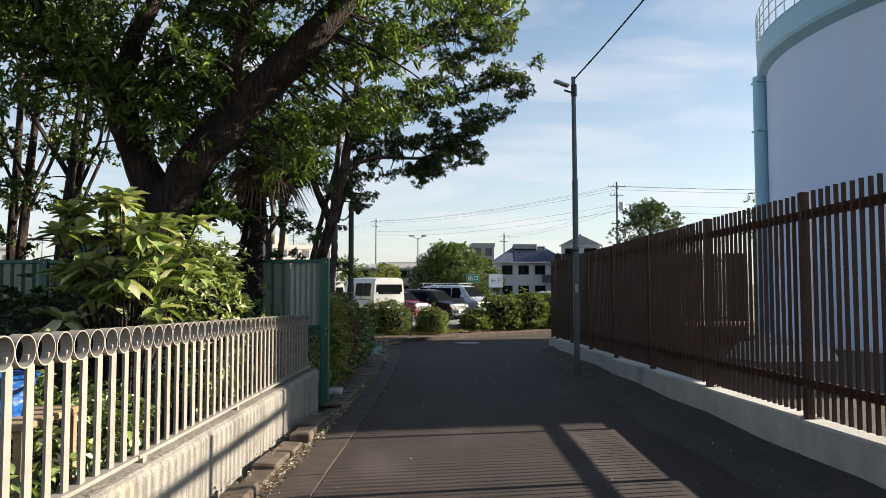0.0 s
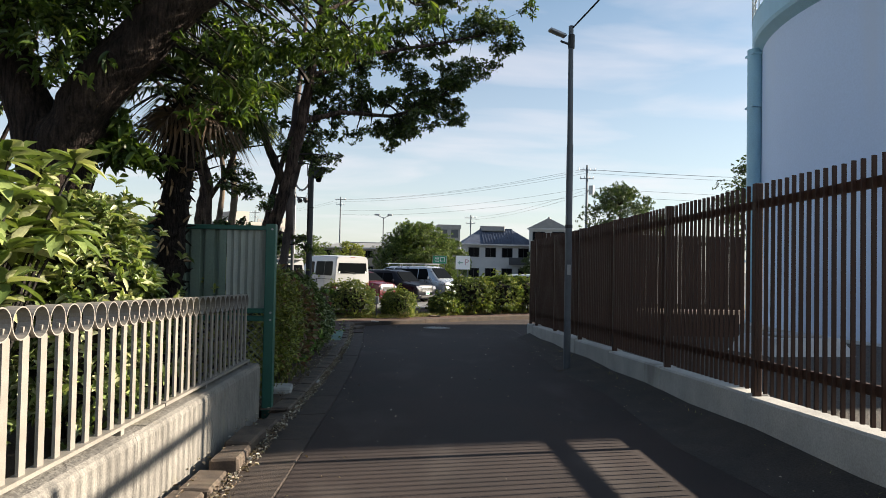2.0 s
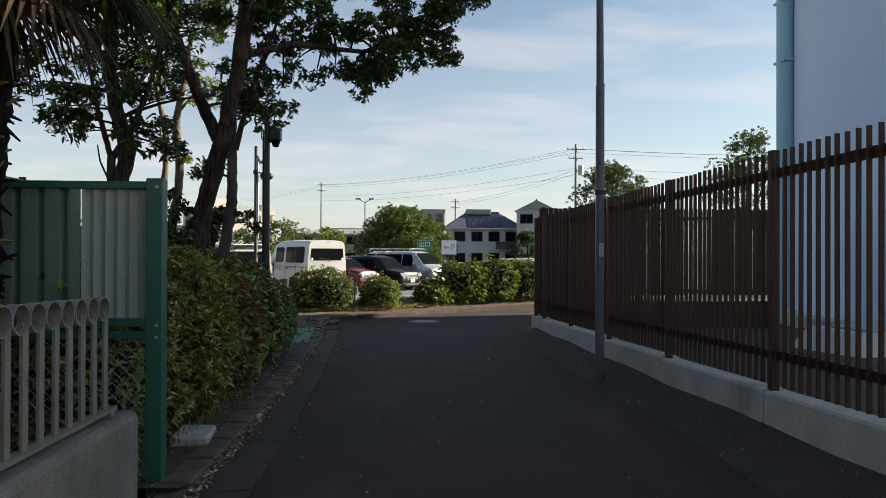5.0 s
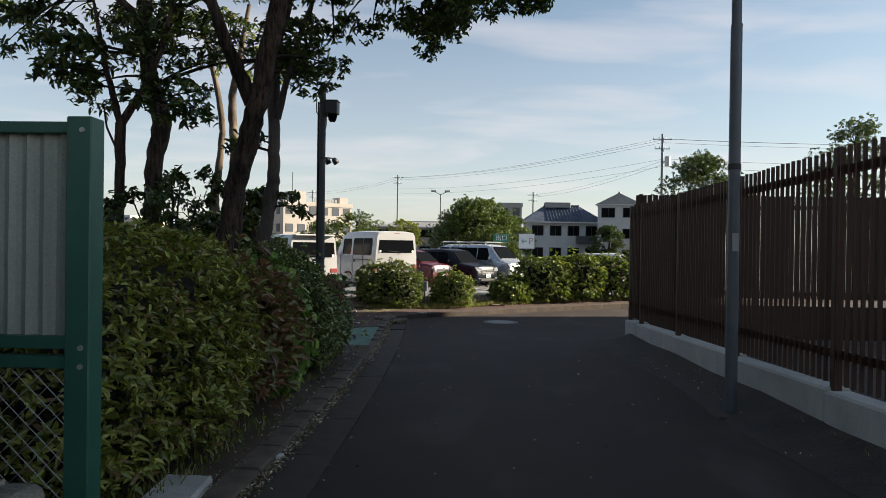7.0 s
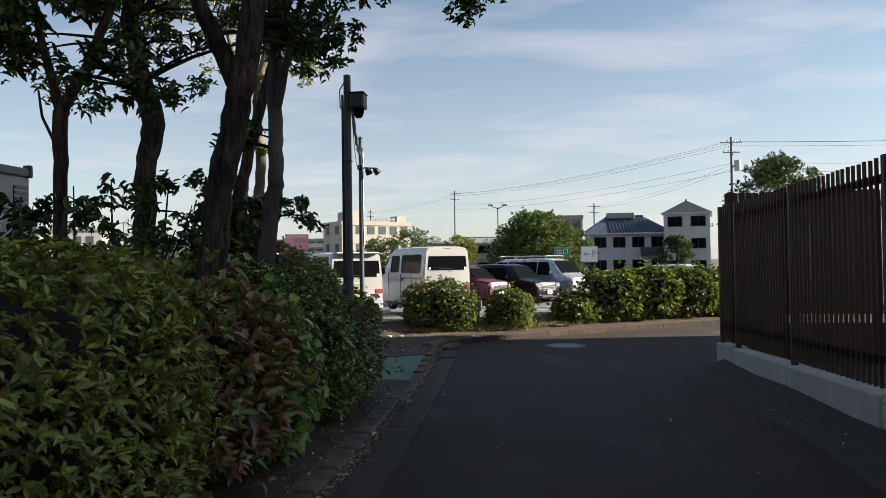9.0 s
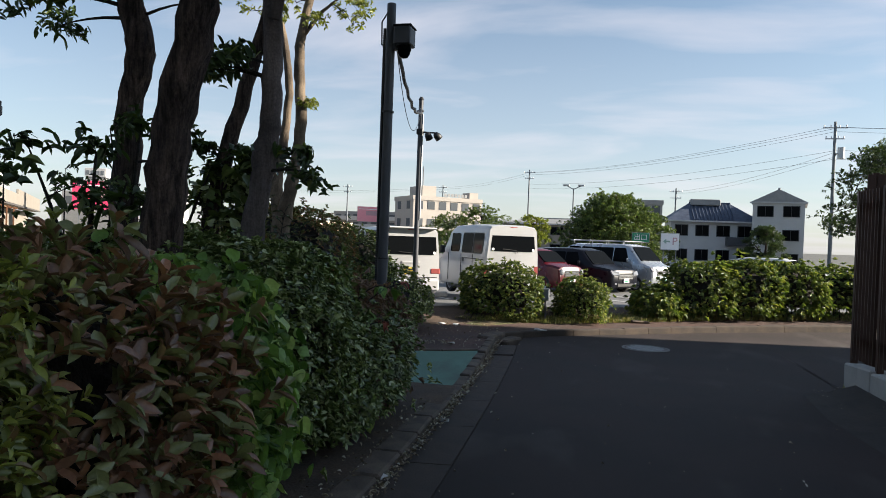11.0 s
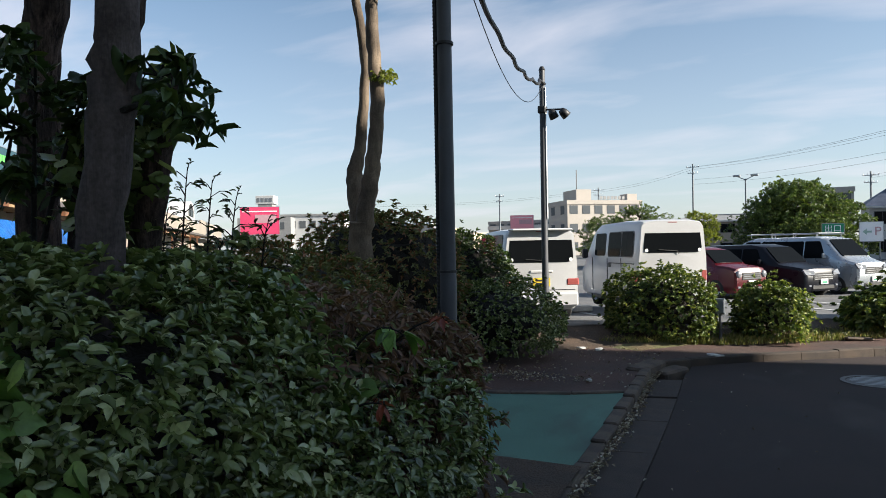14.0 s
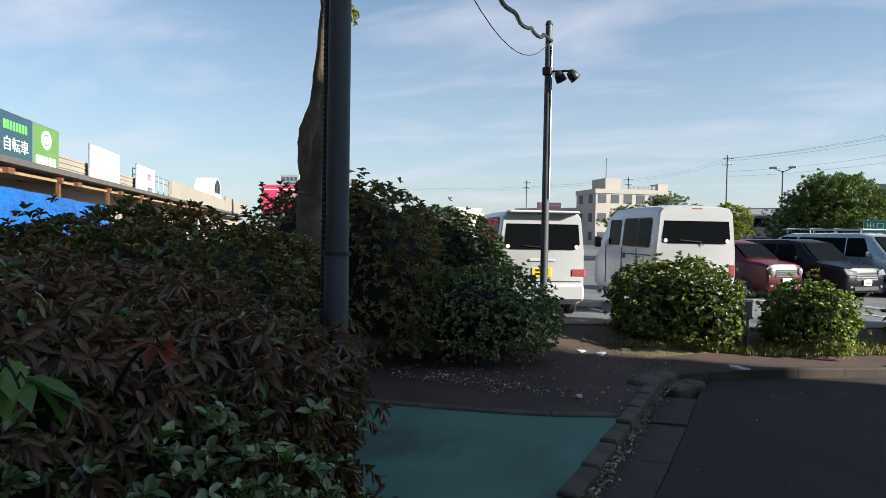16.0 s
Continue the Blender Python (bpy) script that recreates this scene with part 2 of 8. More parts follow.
M = {
    "asphalt": mat("asphalt", (0.05, 0.036, 0.033), 0.88, spec=0.3, var=0.6, scale=0.9, fine=150, color2=(0.031, 0.0238, 0.022), bump=0.5, bump_dist=0.004, stain=(0.066, 0.054, 0.049, 1.1, (1, 0.4, 1), 0.56)),
    "lot_asphalt": mat("lot_asphalt", (0.16, 0.16, 0.16), 0.9, var=0.3, scale=0.6, fine=120, bump=0.3),
    "sidewalk": mat("sidewalk_asphalt", (0.098, 0.052, 0.041), 0.92, var=0.35, scale=1.5, fine=150, bump=0.5, color2=(0.058, 0.037, 0.031)),
    "green_paint": mat("worn_green_road_paint", (0.1, 0.22, 0.165), 0.75, var=0.4, scale=1.3, fine=120, bump=0.35, color2=(0.07, 0.165, 0.12), bump_dist=0.006, stain=(0.055, 0.085, 0.07, 1.6, (1, 0.45, 1), 0.54)),
    "concrete": mat("concrete", (0.45, 0.44, 0.41), 0.85, var=0.22, scale=2.5, fine=70, bump=0.25, stain=(0.2, 0.19, 0.16, 2.0, (1, 1, 0.25), 0.62), obrand=0.1),
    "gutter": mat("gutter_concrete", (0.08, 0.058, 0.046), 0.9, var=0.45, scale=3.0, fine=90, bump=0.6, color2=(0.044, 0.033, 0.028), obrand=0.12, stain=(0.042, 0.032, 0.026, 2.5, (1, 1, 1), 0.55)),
    "kerb": mat("kerb_stone", (0.15, 0.11, 0.08), 0.9, var=0.4, scale=4.0, fine=90, bump=0.5, color2=(0.058, 0.045, 0.037), obrand=0.12, stain=(0.1, 0.085, 0.06, 3.0, (1, 1, 1), 0.58)),
    # worn kerb, its colour darkened further in place of the tank's shade
    "kerb_worn_shaded": mat("worn_shaded_kerb", (0.085, 0.062, 0.046), 0.92, var=0.4, scale=3.0, fine=70, bump=0.5, color2=(0.045, 0.035, 0.028), obrand=0.15),
    "soil": mat("soil", (0.1, 0.065, 0.042), 0.95, var=0.5, scale=3, fine=60, bump=0.8, bump_dist=0.02, color2=(0.06, 0.042, 0.03)),
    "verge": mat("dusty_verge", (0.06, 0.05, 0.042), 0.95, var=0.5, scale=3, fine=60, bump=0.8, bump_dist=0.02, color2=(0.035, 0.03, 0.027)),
    "grass_ground": mat("grass_ground", (0.12, 0.13, 0.045), 0.95, var=0.5, scale=2, fine=40, bump=0.8, bump_dist=0.03, color2=(0.16, 0.11, 0.06)),
    "yard_gravel": mat("dark_yard_gravel", (0.075, 0.062, 0.05), 0.95, var=0.5, scale=2, fine=40, bump=0.8, bump_dist=0.03, color2=(0.045, 0.04, 0.033)),
    "far_glass": glass_mat("grey_distant_glass", (0.1, 0.11, 0.12), 0.2),
    "far_ground": mat("far_ground", (0.12, 0.12, 0.11), 0.95, var=0.4, scale=0.05, fine=2, bump=0.0),
    "fence_brown": mat("brown_painted_steel", (0.054, 0.025, 0.016), 0.6, spec=0.3, var=0.2, scale=4, fine=120, bump=0.05, obrand=0.12),
    "rail_cream": mat("cream_painted_steel", (0.27, 0.245, 0.215), 0.5, var=0.18, scale=5, fine=120, bump=0.06, stain=(0.3, 0.16, 0.07, 6.0, (1, 1, 1), 0.72), obrand=0.06),
    "ribbed_wall": None,
    "green_steel": mat("green_painted_steel", (0.02, 0.115, 0.085), 0.45, var=0.15, scale=4, fine=100, bump=0.04, stain=(0.05, 0.09, 0.07, 7.0, (1, 1, 0.4), 0.66)),
    "corrugated": mat("corrugated_sheet", (0.36, 0.385, 0.34), 0.5, var=0.15, scale=2.0, fine=90, bump=0.05, stain=(0.17, 0.2, 0.17, 2.0, (1, 1, 0.3), 0.6)),
    "corrugated_green": mat("green_corrugated_sheet", (0.165, 0.225, 0.18), 0.42, var=0.2, scale=2.0, fine=90, bump=0.05, stain=(0.11, 0.155, 0.12, 2.0, (1, 1, 0.3), 0.58)),
    "galv": mat("galvanised_steel", (0.42, 0.43, 0.44), 0.45, 0.7, var=0.15, scale=10, fine=200, bump=0.03),
    "pole_dark": mat("dark_painted_pole", (0.062, 0.066, 0.076), 0.55, var=0.2, scale=6, fine=120, bump=0.05),
    "pole_slate": mat("slate_painted_pole", (0.1, 0.115, 0.135), 0.42, var=0.2, scale=6, fine=120, bump=0.05),
    "pole_grey": mat("grey_painted_pole", (0.15, 0.17, 0.19), 0.5, var=0.2, scale=5, fine=120, bump=0.05),
    "black": mat("black_plastic", (0.015, 0.015, 0.016), 0.5, var=0.2, scale=8, fine=80, bump=0.03),
    "tank_blue": mat("pale_blue_tank_paint", (0.52, 0.61, 0.76), 0.55, var=0.06, scale=0.35, fine=20, bump=0.03, stain=(0.52, 0.58, 0.68, 0.5, (1, 1, 0.12), 0.6)),
    "tank_trim": mat("blue_tank_trim", (0.3, 0.52, 0.62), 0.5, var=0.1, scale=1.0, fine=30, bump=0.03),
    "white_wall": mat("white_render", (0.5, 0.5, 0.5), 0.85, var=0.08, scale=0.8, fine=20, bump=0.1),
    "cream_wall": mat("cream_wall", (0.27, 0.238, 0.2), 0.85, var=0.1, scale=0.4, fine=15, bump=0.1),
    "beige_wall": mat("beige_tile_wall", (0.5, 0.4, 0.3), 0.85, var=0.12, scale=0.4, fine=15, bump=0.1),
    "roof_blue": mat("blue_roof_tiles", (0.085, 0.105, 0.15), 0.6, var=0.25, scale=2, fine=12, bump=0.3, color2=(0.05, 0.065, 0.1), spec=0.4),
    "roof_grey": mat("grey_roof", (0.28, 0.28, 0.28), 0.7, var=0.15, scale=2, fine=25, bump=0.1),
    "clinic_wall": mat("pale_beige_tiles", (0.42, 0.38, 0.34), 0.85, var=0.1, scale=0.4, fine=15, bump=0.1),
    "dark_glass": glass_mat("dark_window_glass"),
    "car_white": mat("white_car_paint", (0.5, 0.5, 0.5), 0.22, var=0.03, scale=2, fine=30, bump=0.0),
    "car_red": mat("red_car_paint", (0.085, 0.006, 0.011), 0.25, var=0.05, scale=2, fine=30, bump=0.0),
    "car_dark": mat("dark_blue_car_paint", (0.009, 0.01, 0.015), 0.3, spec=0.2, var=0.05, scale=2, fine=30, bump=0.0),
    "car_silver": mat("silver_car_paint", (0.42, 0.45, 0.48), 0.28, 0.6, var=0.04, scale=2, fine=30, bump=0.0),
    "tyre": mat("tyre_rubber", (0.018, 0.018, 0.018), 0.85, var=0.2, scale=10, fine=60, bump=0.1),
    "alloy": mat("wheel_alloy", (0.5, 0.5, 0.52), 0.35, 0.9, var=0.1, scale=10, fine=60, bump=0.0),
    "canopy_grey": mat("grey_canopy_edge", (0.09, 0.082, 0.078), 0.8, var=0.25, scale=2, fine=25, bump=0.1),
    "lamp_red": mat("red_lamp_lens", (0.36, 0.09, 0.08), 0.2, var=0.1, scale=20, fine=90, bump=0.0),
    "lamp_clear": mat("clear_lamp_lens", (0.2, 0.21, 0.23), 0.15, 0.0, var=0.1, scale=20, fine=90, bump=0.0),
    "plate_white": mat("white_plate", (0.8, 0.8, 0.78), 0.5, var=0.05, scale=5, fine=50, bump=0.0),
    "plate_yellow": mat("yellow_plate", (0.75, 0.52, 0.03), 0.5, var=0.05, scale=5, fine=50, bump=0.0),
    "sign_white": mat("white_sign", (0.85, 0.85, 0.85), 0.5, var=0.04, scale=2, fine=30, bump=0.0),
    "sign_green": mat("green_sign", (0.02, 0.25, 0.13), 0.5, var=0.06, scale=2, fine=30, bump=0.0),
    "sign_lime": mat("leaf_green_sign", (0.09, 0.2, 0.05), 0.5, var=0.06, scale=2, fine=30, bump=0.0),
    "sign_navy": mat("dark_teal_sign", (0.02, 0.06, 0.08), 0.5, var=0.06, scale=2, fine=30, bump=0.0),
    "faded_pink": mat("faded_pink_print", (0.55, 0.33, 0.36), 0.6, var=0.1, scale=3, fine=30, bump=0.0),
    "faded_green": mat("faded_green_print", (0.33, 0.48, 0.4), 0.6, var=0.1, scale=3, fine=30, bump=0.0),
    "sign_pink": mat("pink_red_sign", (0.75, 0.06, 0.16), 0.5, var=0.06, scale=2, fine=30, bump=0.0),
    # lighter copy of the sign pink, brightened to offset shade on the far board
    "pale_pink": mat("lightened_pink_sign", (0.85, 0.32, 0.38), 0.5, var=0.06, scale=2, fine=30, bump=0.0),
    "text_green": mat("bright_green_lettering", (0.12, 0.55, 0.1), 0.5, var=0.03, scale=5, fine=30, bump=0.0),
    "tarp": mat("blue_tarpaulin", (0.007, 0.1, 0.36), 0.4, var=0.35, scale=0.8, fine=5, bump=0.8, bump_dist=0.12),
    "rust": mat("rusty_steel", (0.15, 0.06, 0.025), 0.85, var=0.4, scale=3, fine=60, bump=0.2),
    "wood": mat("weathered_timber", (0.3, 0.2, 0.11), 0.85, var=0.3, scale=4, fine=60, bump=0.2),
    "iron": mat("cast_iron", (0.2, 0.19, 0.18), 0.6, 0.4, var=0.3, scale=8, fine=120, bump=0.4),
    "road_white": mat("white_road_paint", (0.6, 0.6, 0.58), 0.8, var=0.25, scale=5, fine=90, bump=0.2),
    "litter": mat("white_litter", (0.7, 0.69, 0.66), 0.8, var=0.2, scale=9, fine=90, bump=0.2),
    "dry_leaf": leaf_mat("dry_leaves", (0.16, 0.11, 0.075), (0.4, 0.33, 0.25), (0.6, 0.55, 0.47), 0.8, 0.1, 0.8),
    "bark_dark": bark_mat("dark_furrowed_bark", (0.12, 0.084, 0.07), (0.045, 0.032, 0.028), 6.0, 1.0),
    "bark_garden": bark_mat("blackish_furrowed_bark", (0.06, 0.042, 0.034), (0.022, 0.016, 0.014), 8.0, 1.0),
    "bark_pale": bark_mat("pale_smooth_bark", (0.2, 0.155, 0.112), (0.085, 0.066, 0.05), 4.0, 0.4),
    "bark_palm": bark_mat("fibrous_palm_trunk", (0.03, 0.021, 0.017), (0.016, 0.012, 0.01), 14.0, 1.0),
    "leaf_tree": leaf_mat("broad_tree_leaves", (0.022, 0.042, 0.012), (0.064, 0.105, 0.027), (0.13, 0.165, 0.038), 0.9, 0.18),
    "leaf_bough": leaf_mat("fine_bough_leaves", (0.03, 0.056, 0.018), (0.09, 0.142, 0.042), (0.16, 0.2, 0.05), 0.9, 0.27),
    "leaf_bright": leaf_mat("bright_spring_leaves", (0.028, 0.055, 0.012), (0.095, 0.155, 0.03), (0.2, 0.25, 0.065), 0.9, 0.32),
    "leaf_palm": leaf_mat("palm_fronds", (0.018, 0.032, 0.009), (0.05, 0.075, 0.02), (0.11, 0.1, 0.04), 0.85, 0.2),
    "dry_frond": leaf_mat("dead_palm_fronds", (0.05, 0.03, 0.018), (0.12, 0.075, 0.045), None, 0.9, 0.15, 0.6),
    "leaf_azalea": leaf_mat("azalea_leaves", (0.09, 0.115, 0.028), (0.36, 0.38, 0.085), (0.21, 0.13, 0.06), 0.9, 0.25, 0.36, 0.6),
    "leaf_photinia": leaf_mat("red_brown_leaves", (0.115, 0.066, 0.042), (0.34, 0.155, 0.088), (0.21, 0.22, 0.09), 0.62, 0.2, 0.32, 0.7),
    "leaf_brown": leaf_mat("drooping_brown_leaves", (0.088, 0.045, 0.029), (0.235, 0.124, 0.076), (0.15, 0.16, 0.068), 0.92, 0.25, 0.36, 0.6),
    "leaf_red": leaf_mat("withered_red_leaves", (0.16, 0.03, 0.016), (0.36, 0.09, 0.04), None, 0.9, 0.25, 0.4),
    "leaf_vine": leaf_mat("heart_shaped_vine_leaves", (0.055, 0.12, 0.025), (0.22, 0.36, 0.09), (0.36, 0.46, 0.15), 0.85, 0.3, 0.42),
    "leaf_gloss": leaf_mat("glossy_dark_leaves", (0.06, 0.09, 0.028), (0.22, 0.275, 0.095), (0.42, 0.46, 0.24), 0.85, 0.2, 0.24, 0.9),
    "leaf_loquat": leaf_mat("long_ribbed_leaves", (0.075, 0.115, 0.032), (0.25, 0.31, 0.11), (0.42, 0.43, 0.25), 0.74, 0.22, 0.36),
    "leaf_mixed": leaf_mat("olive_brown_leaves", (0.085, 0.098, 0.036), (0.21, 0.21, 0.072), (0.3, 0.14, 0.07), 0.78, 0.2),
    "leaf_strip": leaf_mat("broad_evergreen_leaves", (0.042, 0.07, 0.017), (0.13, 0.175, 0.04), (0.27, 0.28, 0.085), 0.82, 0.28, 0.48),
    "leaf_far": leaf_mat("distant_tree_leaves", (0.04, 0.07, 0.018), (0.105, 0.155, 0.036), (0.18, 0.215, 0.06), 0.87, 0.25),
    "leaf_yellow": leaf_mat("yellow_green_leaves", (0.14, 0.17, 0.03), (0.28, 0.3, 0.06), None, 0.9, 0.35),
    "grass": leaf_mat("grass_blades", (0.1, 0.12, 0.03), (0.23, 0.24, 0.075), (0.36, 0.28, 0.14), 0.8, 0.25),
    # near-black twigs; on shrub cores this colour stands in for inner shade
    "twig": mat("twigs_and_shade_core", (0.02, 0.015, 0.011), 0.9, var=0.4, scale=9, fine=60, bump=0.6, color2=(0.01, 0.008, 0.006), bump_dist=0.03),
}


def ribbed():
    """Cast wall face with rough vertical ribs."""
    m = mat("ribbed_cast_concrete", (0.255, 0.238, 0.212), 0.9, var=0.35, scale=2.5, fine=80, bump=0.0, stain=(0.3, 0.27, 0.2, 1.5, (1, 1, 0.5), 0.6))
    nt = m.node_tree
    b = nt.nodes["Principled BSDF"]
    tc = nt.nodes.new("ShaderNodeTexCoord")
    mp = nt.nodes.new("ShaderNodeMapping"); mp.inputs["Scale"].default_value = (1, 1, 0.12)
    nt.links.new(tc.outputs["Object"], mp.inputs[0])
    n = nt.nodes.new("ShaderNodeTexNoise"); n.inputs["Scale"].default_value = 26; n.inputs["Detail"].default_value = 4
    nt.links.new(mp.outputs[0], n.inputs["Vector"])
    bp = nt.nodes.new("ShaderNodeBump"); bp.inputs["Strength"].default_value = 0.7; bp.inputs["Distance"].default_value = 0.02
    nt.links.new(n.outputs["Fac"], bp.inputs["Height"]); nt.links.new(bp.outputs[0], b.inputs["Normal"])
    return m


M["ribbed_wall"] = ribbed()


# ---- mesh helpers ----
class Geo:
    """Collects vertices and faces for one mesh."""

    def __init__(self):
        self.v, self.f = [], []

    def add(self, verts, faces):
        n = len(self.v)
        self.v += [tuple(p) for p in verts]
        self.f += [tuple(i + n for i in f) for f in faces]
        return self

    def box(self, x0, x1, y0, y1, z0, z1, c=0.0):
        """A box, with its edges chamfered by c."""
        if c <= 0:
            p = [(x, y, z) for z in (z0, z1) for y in (y0, y1) for x in (x0, x1)]
            return self.add(p, [(0, 2, 3, 1), (4, 5, 7, 6), (0, 1, 5, 4), (2, 6, 7, 3), (0, 4, 6, 2), (1, 3, 7, 5)])
        bm = bmesh.new()
        bmesh.ops.create_cube(bm, size=1.0)
        bmesh.ops.scale(bm, vec=(x1 - x0, y1 - y0, z1 - z0), verts=bm.verts)
        bmesh.ops.translate(bm, vec=((x0 + x1) / 2, (y0 + y1) / 2, (z0 + z1) / 2), verts=bm.verts)
        bmesh.ops.bevel(bm, geom=bm.edges[:], offset=c, segments=1, affect="EDGES")
        bm.verts.index_update()
        self.add([v.co for v in bm.verts], [[v.index for v in f.verts] for f in bm.faces])
        bm.free()
        return self

    def tube(self, pts, radii, seg=8, cap=True, rough=0.0, rng=None):
        """A tube of changing radius along points."""
        pts = [Vector(p) for p in pts]
        n = len(self.v)
        prev = None
        for i, p in enumerate(pts):
            d = (pts[min(i + 1, len(pts) - 1)] - pts[max(i - 1, 0)]).normalized()
            if prev is None:
                a = d.cross(Vector((0.13, 1, 0.07))).normalized() if abs(d.y) < 0.9 else d.cross(Vector((1, 0.1, 0))).normalized()
            else:
                a = (prev - d * prev.dot(d)).normalized()
            prev = a
            b = d.cross(a)
            r = radii[i] if isinstance(radii, (list, tuple)) else radii
            for k in range(seg):
                t = 2 * math.pi * k / seg
                rr = r * (1 + (rng.uniform(-rough, rough) if rough else 0))
                q = p + (a * math.cos(t) + b * math.sin(t)) * rr
                self.v.append((q.x, q.y, q.z))
        for i in range(len(pts) - 1):
            for k in range(seg):
                a0, b0 = n + i * seg + k, n + i * seg + (k + 1) % seg
                self.f.append((a0, b0, b0 + seg, a0 + seg))
        if cap:
            # end faces have corners of their own, so that smooth sides stay smooth
            last = n + (len(pts) - 1) * seg
            ends = self.v[n:n + seg] + self.v[last:last + seg]
            m = len(self.v)
            self.v += ends
            self.f.append(tuple(m + k for k in reversed(range(seg))))
            self.f.append(tuple(m + seg + k for k in range(seg)))
        return self

    def lathe(self, prof, cx=0, cy=0, seg=32, close=False):
        """A surface of revolution round an upright axis from (radius, height) pairs."""
        n = len(self.v)
        for r, z in prof:
            for k in range(seg):
                t = 2 * math.pi * k / seg
                self.v.append((cx + r * math.cos(t), cy + r * math.sin(t), z))
        m = len(prof)
        for i in range(m if close else m - 1):
            j = (i + 1) % m
            for k in range(seg):
                self.f.append((n + i * seg + k, n + i * seg + (k + 1) % seg, n + j * seg + (k + 1) % seg, n + j * seg + k))
        return self

    def prism(self, poly, z0, z1):
        """An upright prism over a polygon (counter-clockwise)."""
        k = len(poly)
        zt = z1 if callable(z1) else (lambda x, y: z1)
        zb = z0 if callable(z0) else (lambda x, y: z0)
        v = [(x, y, zb(x, y)) for x, y in poly] + [(x, y, zt(x, y)) for x, y in poly]
        f = [tuple(reversed(range(k))), tuple(range(k, 2 * k))]
        f += [(i, (i + 1) % k, k + (i + 1) % k, k + i) for i in range(k)]
        return self.add(v, f)


def mesh_of(name, geo, material, smooth=False):
    me = bpy.data.meshes.new(name)
    me.from_pydata(geo.v, [], geo.f)
    me.materials.append(material)
    if smooth:
        me.polygons.foreach_set("use_smooth", [True] * len(me.polygons))
    me.update()
    return me


def part(name, geo, material, parent=None, label="", smooth=False, at=None):
    """One mesh object, under a thing or a part if a parent is given."""
    ob = new(name, geo if isinstance(geo, bpy.types.Mesh) else mesh_of(name, geo, material, smooth))
    if parent:
        ob.parent = parent
    if at is not None:
        ob.matrix_basis = at
    if label:
        ob["label"] = label
    return ob


def thing(name, label, category, at=None, group="", kind=""):
    ob = new(name)
    ob.empty_display_size = 0.2
    if at is not None:
        ob.matrix_basis = at
    return tagged(ob, label, category, group, kind)


def leaves_mesh(name, centres, normals, sizes, material, aspect=0.45, droop=0.25, seed=0, fold=0.18, shape="", up=None):
    """Many small leaves as one mesh: each a folded, pointed blade with a midrib."""
    rng = np.random.default_rng(seed)
    c, nrm, s = np.asarray(centres, float), np.asarray(normals, float), np.asarray(sizes, float)
    k = len(c)
    nrm = nrm / np.maximum(np.linalg.norm(nrm, axis=1, keepdims=True), 1e-6)
    t = rng.normal(size=(k, 3))
    if up is not None:
        t = t * 0.5 + np.asarray(up)
    t -= nrm * (t * nrm).sum(1, keepdims=True)
    t /= np.maximum(np.linalg.norm(t, axis=1, keepdims=True), 1e-6)
    b = np.cross(nrm, t)
    L, W = s[:, None], s[:, None] * aspect
    F = nrm * L * fold
    D = np.array([0, 0, -1.0]) * L * droop
    if shape:
        # a rounded leaf: midrib lower than the edges, cross sections between base and tip
        secs = {"oval": ((-0.3, 0.33), (0.0, 0.5), (0.27, 0.36)), "heart": ((-0.4, 0.3), (-0.27, 0.47), (-0.06, 0.51), (0.15, 0.38), (0.31, 0.15))}[shape]
        rows = [c - t * L * (0.5 if shape == "oval" else 0.36)]
        for sx, wf in secs:
            mid = c + t * L * (sx if shape == "oval" else max(sx, -0.3)) + D * (sx + 0.5) ** 2
            back = t * L * (0.13 if shape == "heart" and sx < -0.35 else 0.0)
            curl = F * (0.8 if wf < 0.45 or shape == "oval" else 0.45)
            rows += [mid + b * W * wf + curl - back, mid, mid - b * W * wf + curl - back]
        rows.append(c + t * L * 0.5 + D)
        vs = np.stack(rows, 1)
        ns = len(secs)
        per = 3 * ns + 2
        polys = [(0, 2, 1), (0, 3, 2)]
        for q in range(ns - 1):
            a = 3 * q + 1
            polys += [(a, a + 1, a + 4, a + 3), (a + 1, a + 2, a + 5, a + 4)]
        polys += [(per - 4, per - 3, per - 1), (per - 3, per - 2, per - 1)]
    else:
        vs = np.stack([c - t * L * 0.5, c - t * L * 0.18 + b * W * 0.46 + F, c + t * L * 0.16 + b * W * 0.42 + F + D * 0.35, c + t * L * 0.5 + D,
                       c + t * L * 0.16 - b * W * 0.42 + F + D * 0.35, c - t * L * 0.18 - b * W * 0.46 + F], 1)
        per, faces = 6, np.array([[0, 1, 2, 3], [0, 3, 4, 5]])
    verts = vs.reshape(-1, 3)
    me = bpy.data.meshes.new(name)
    me.vertices.add(len(verts)); me.vertices.foreach_set("co", verts.ravel())
    if shape:
        # triangles at base and tip, quads between
        loops = np.array([i for f in polys for i in f])
        starts = np.cumsum([0] + [len(f) for f in polys])[:-1]
        idx = (np.arange(k)[:, None] * per + loops[None]).ravel()
        st = (np.arange(k)[:, None] * len(loops) + starts[None]).ravel()
    else:
        idx = (np.arange(k)[:, None, None] * per + faces[None]).ravel()
        st = np.arange(len(idx) // 4) * 4
    me.loops.add(len(idx)); me.loops.foreach_set("vertex_index", idx)
    me.polygons.add(len(st)); me.polygons.foreach_set("loop_start", st)
    if shape:
        me.polygons.foreach_set("use_smooth", np.ones(len(st), dtype=bool))
    me.materials.append(material)
    me.update(calc_edges=True)
    return me


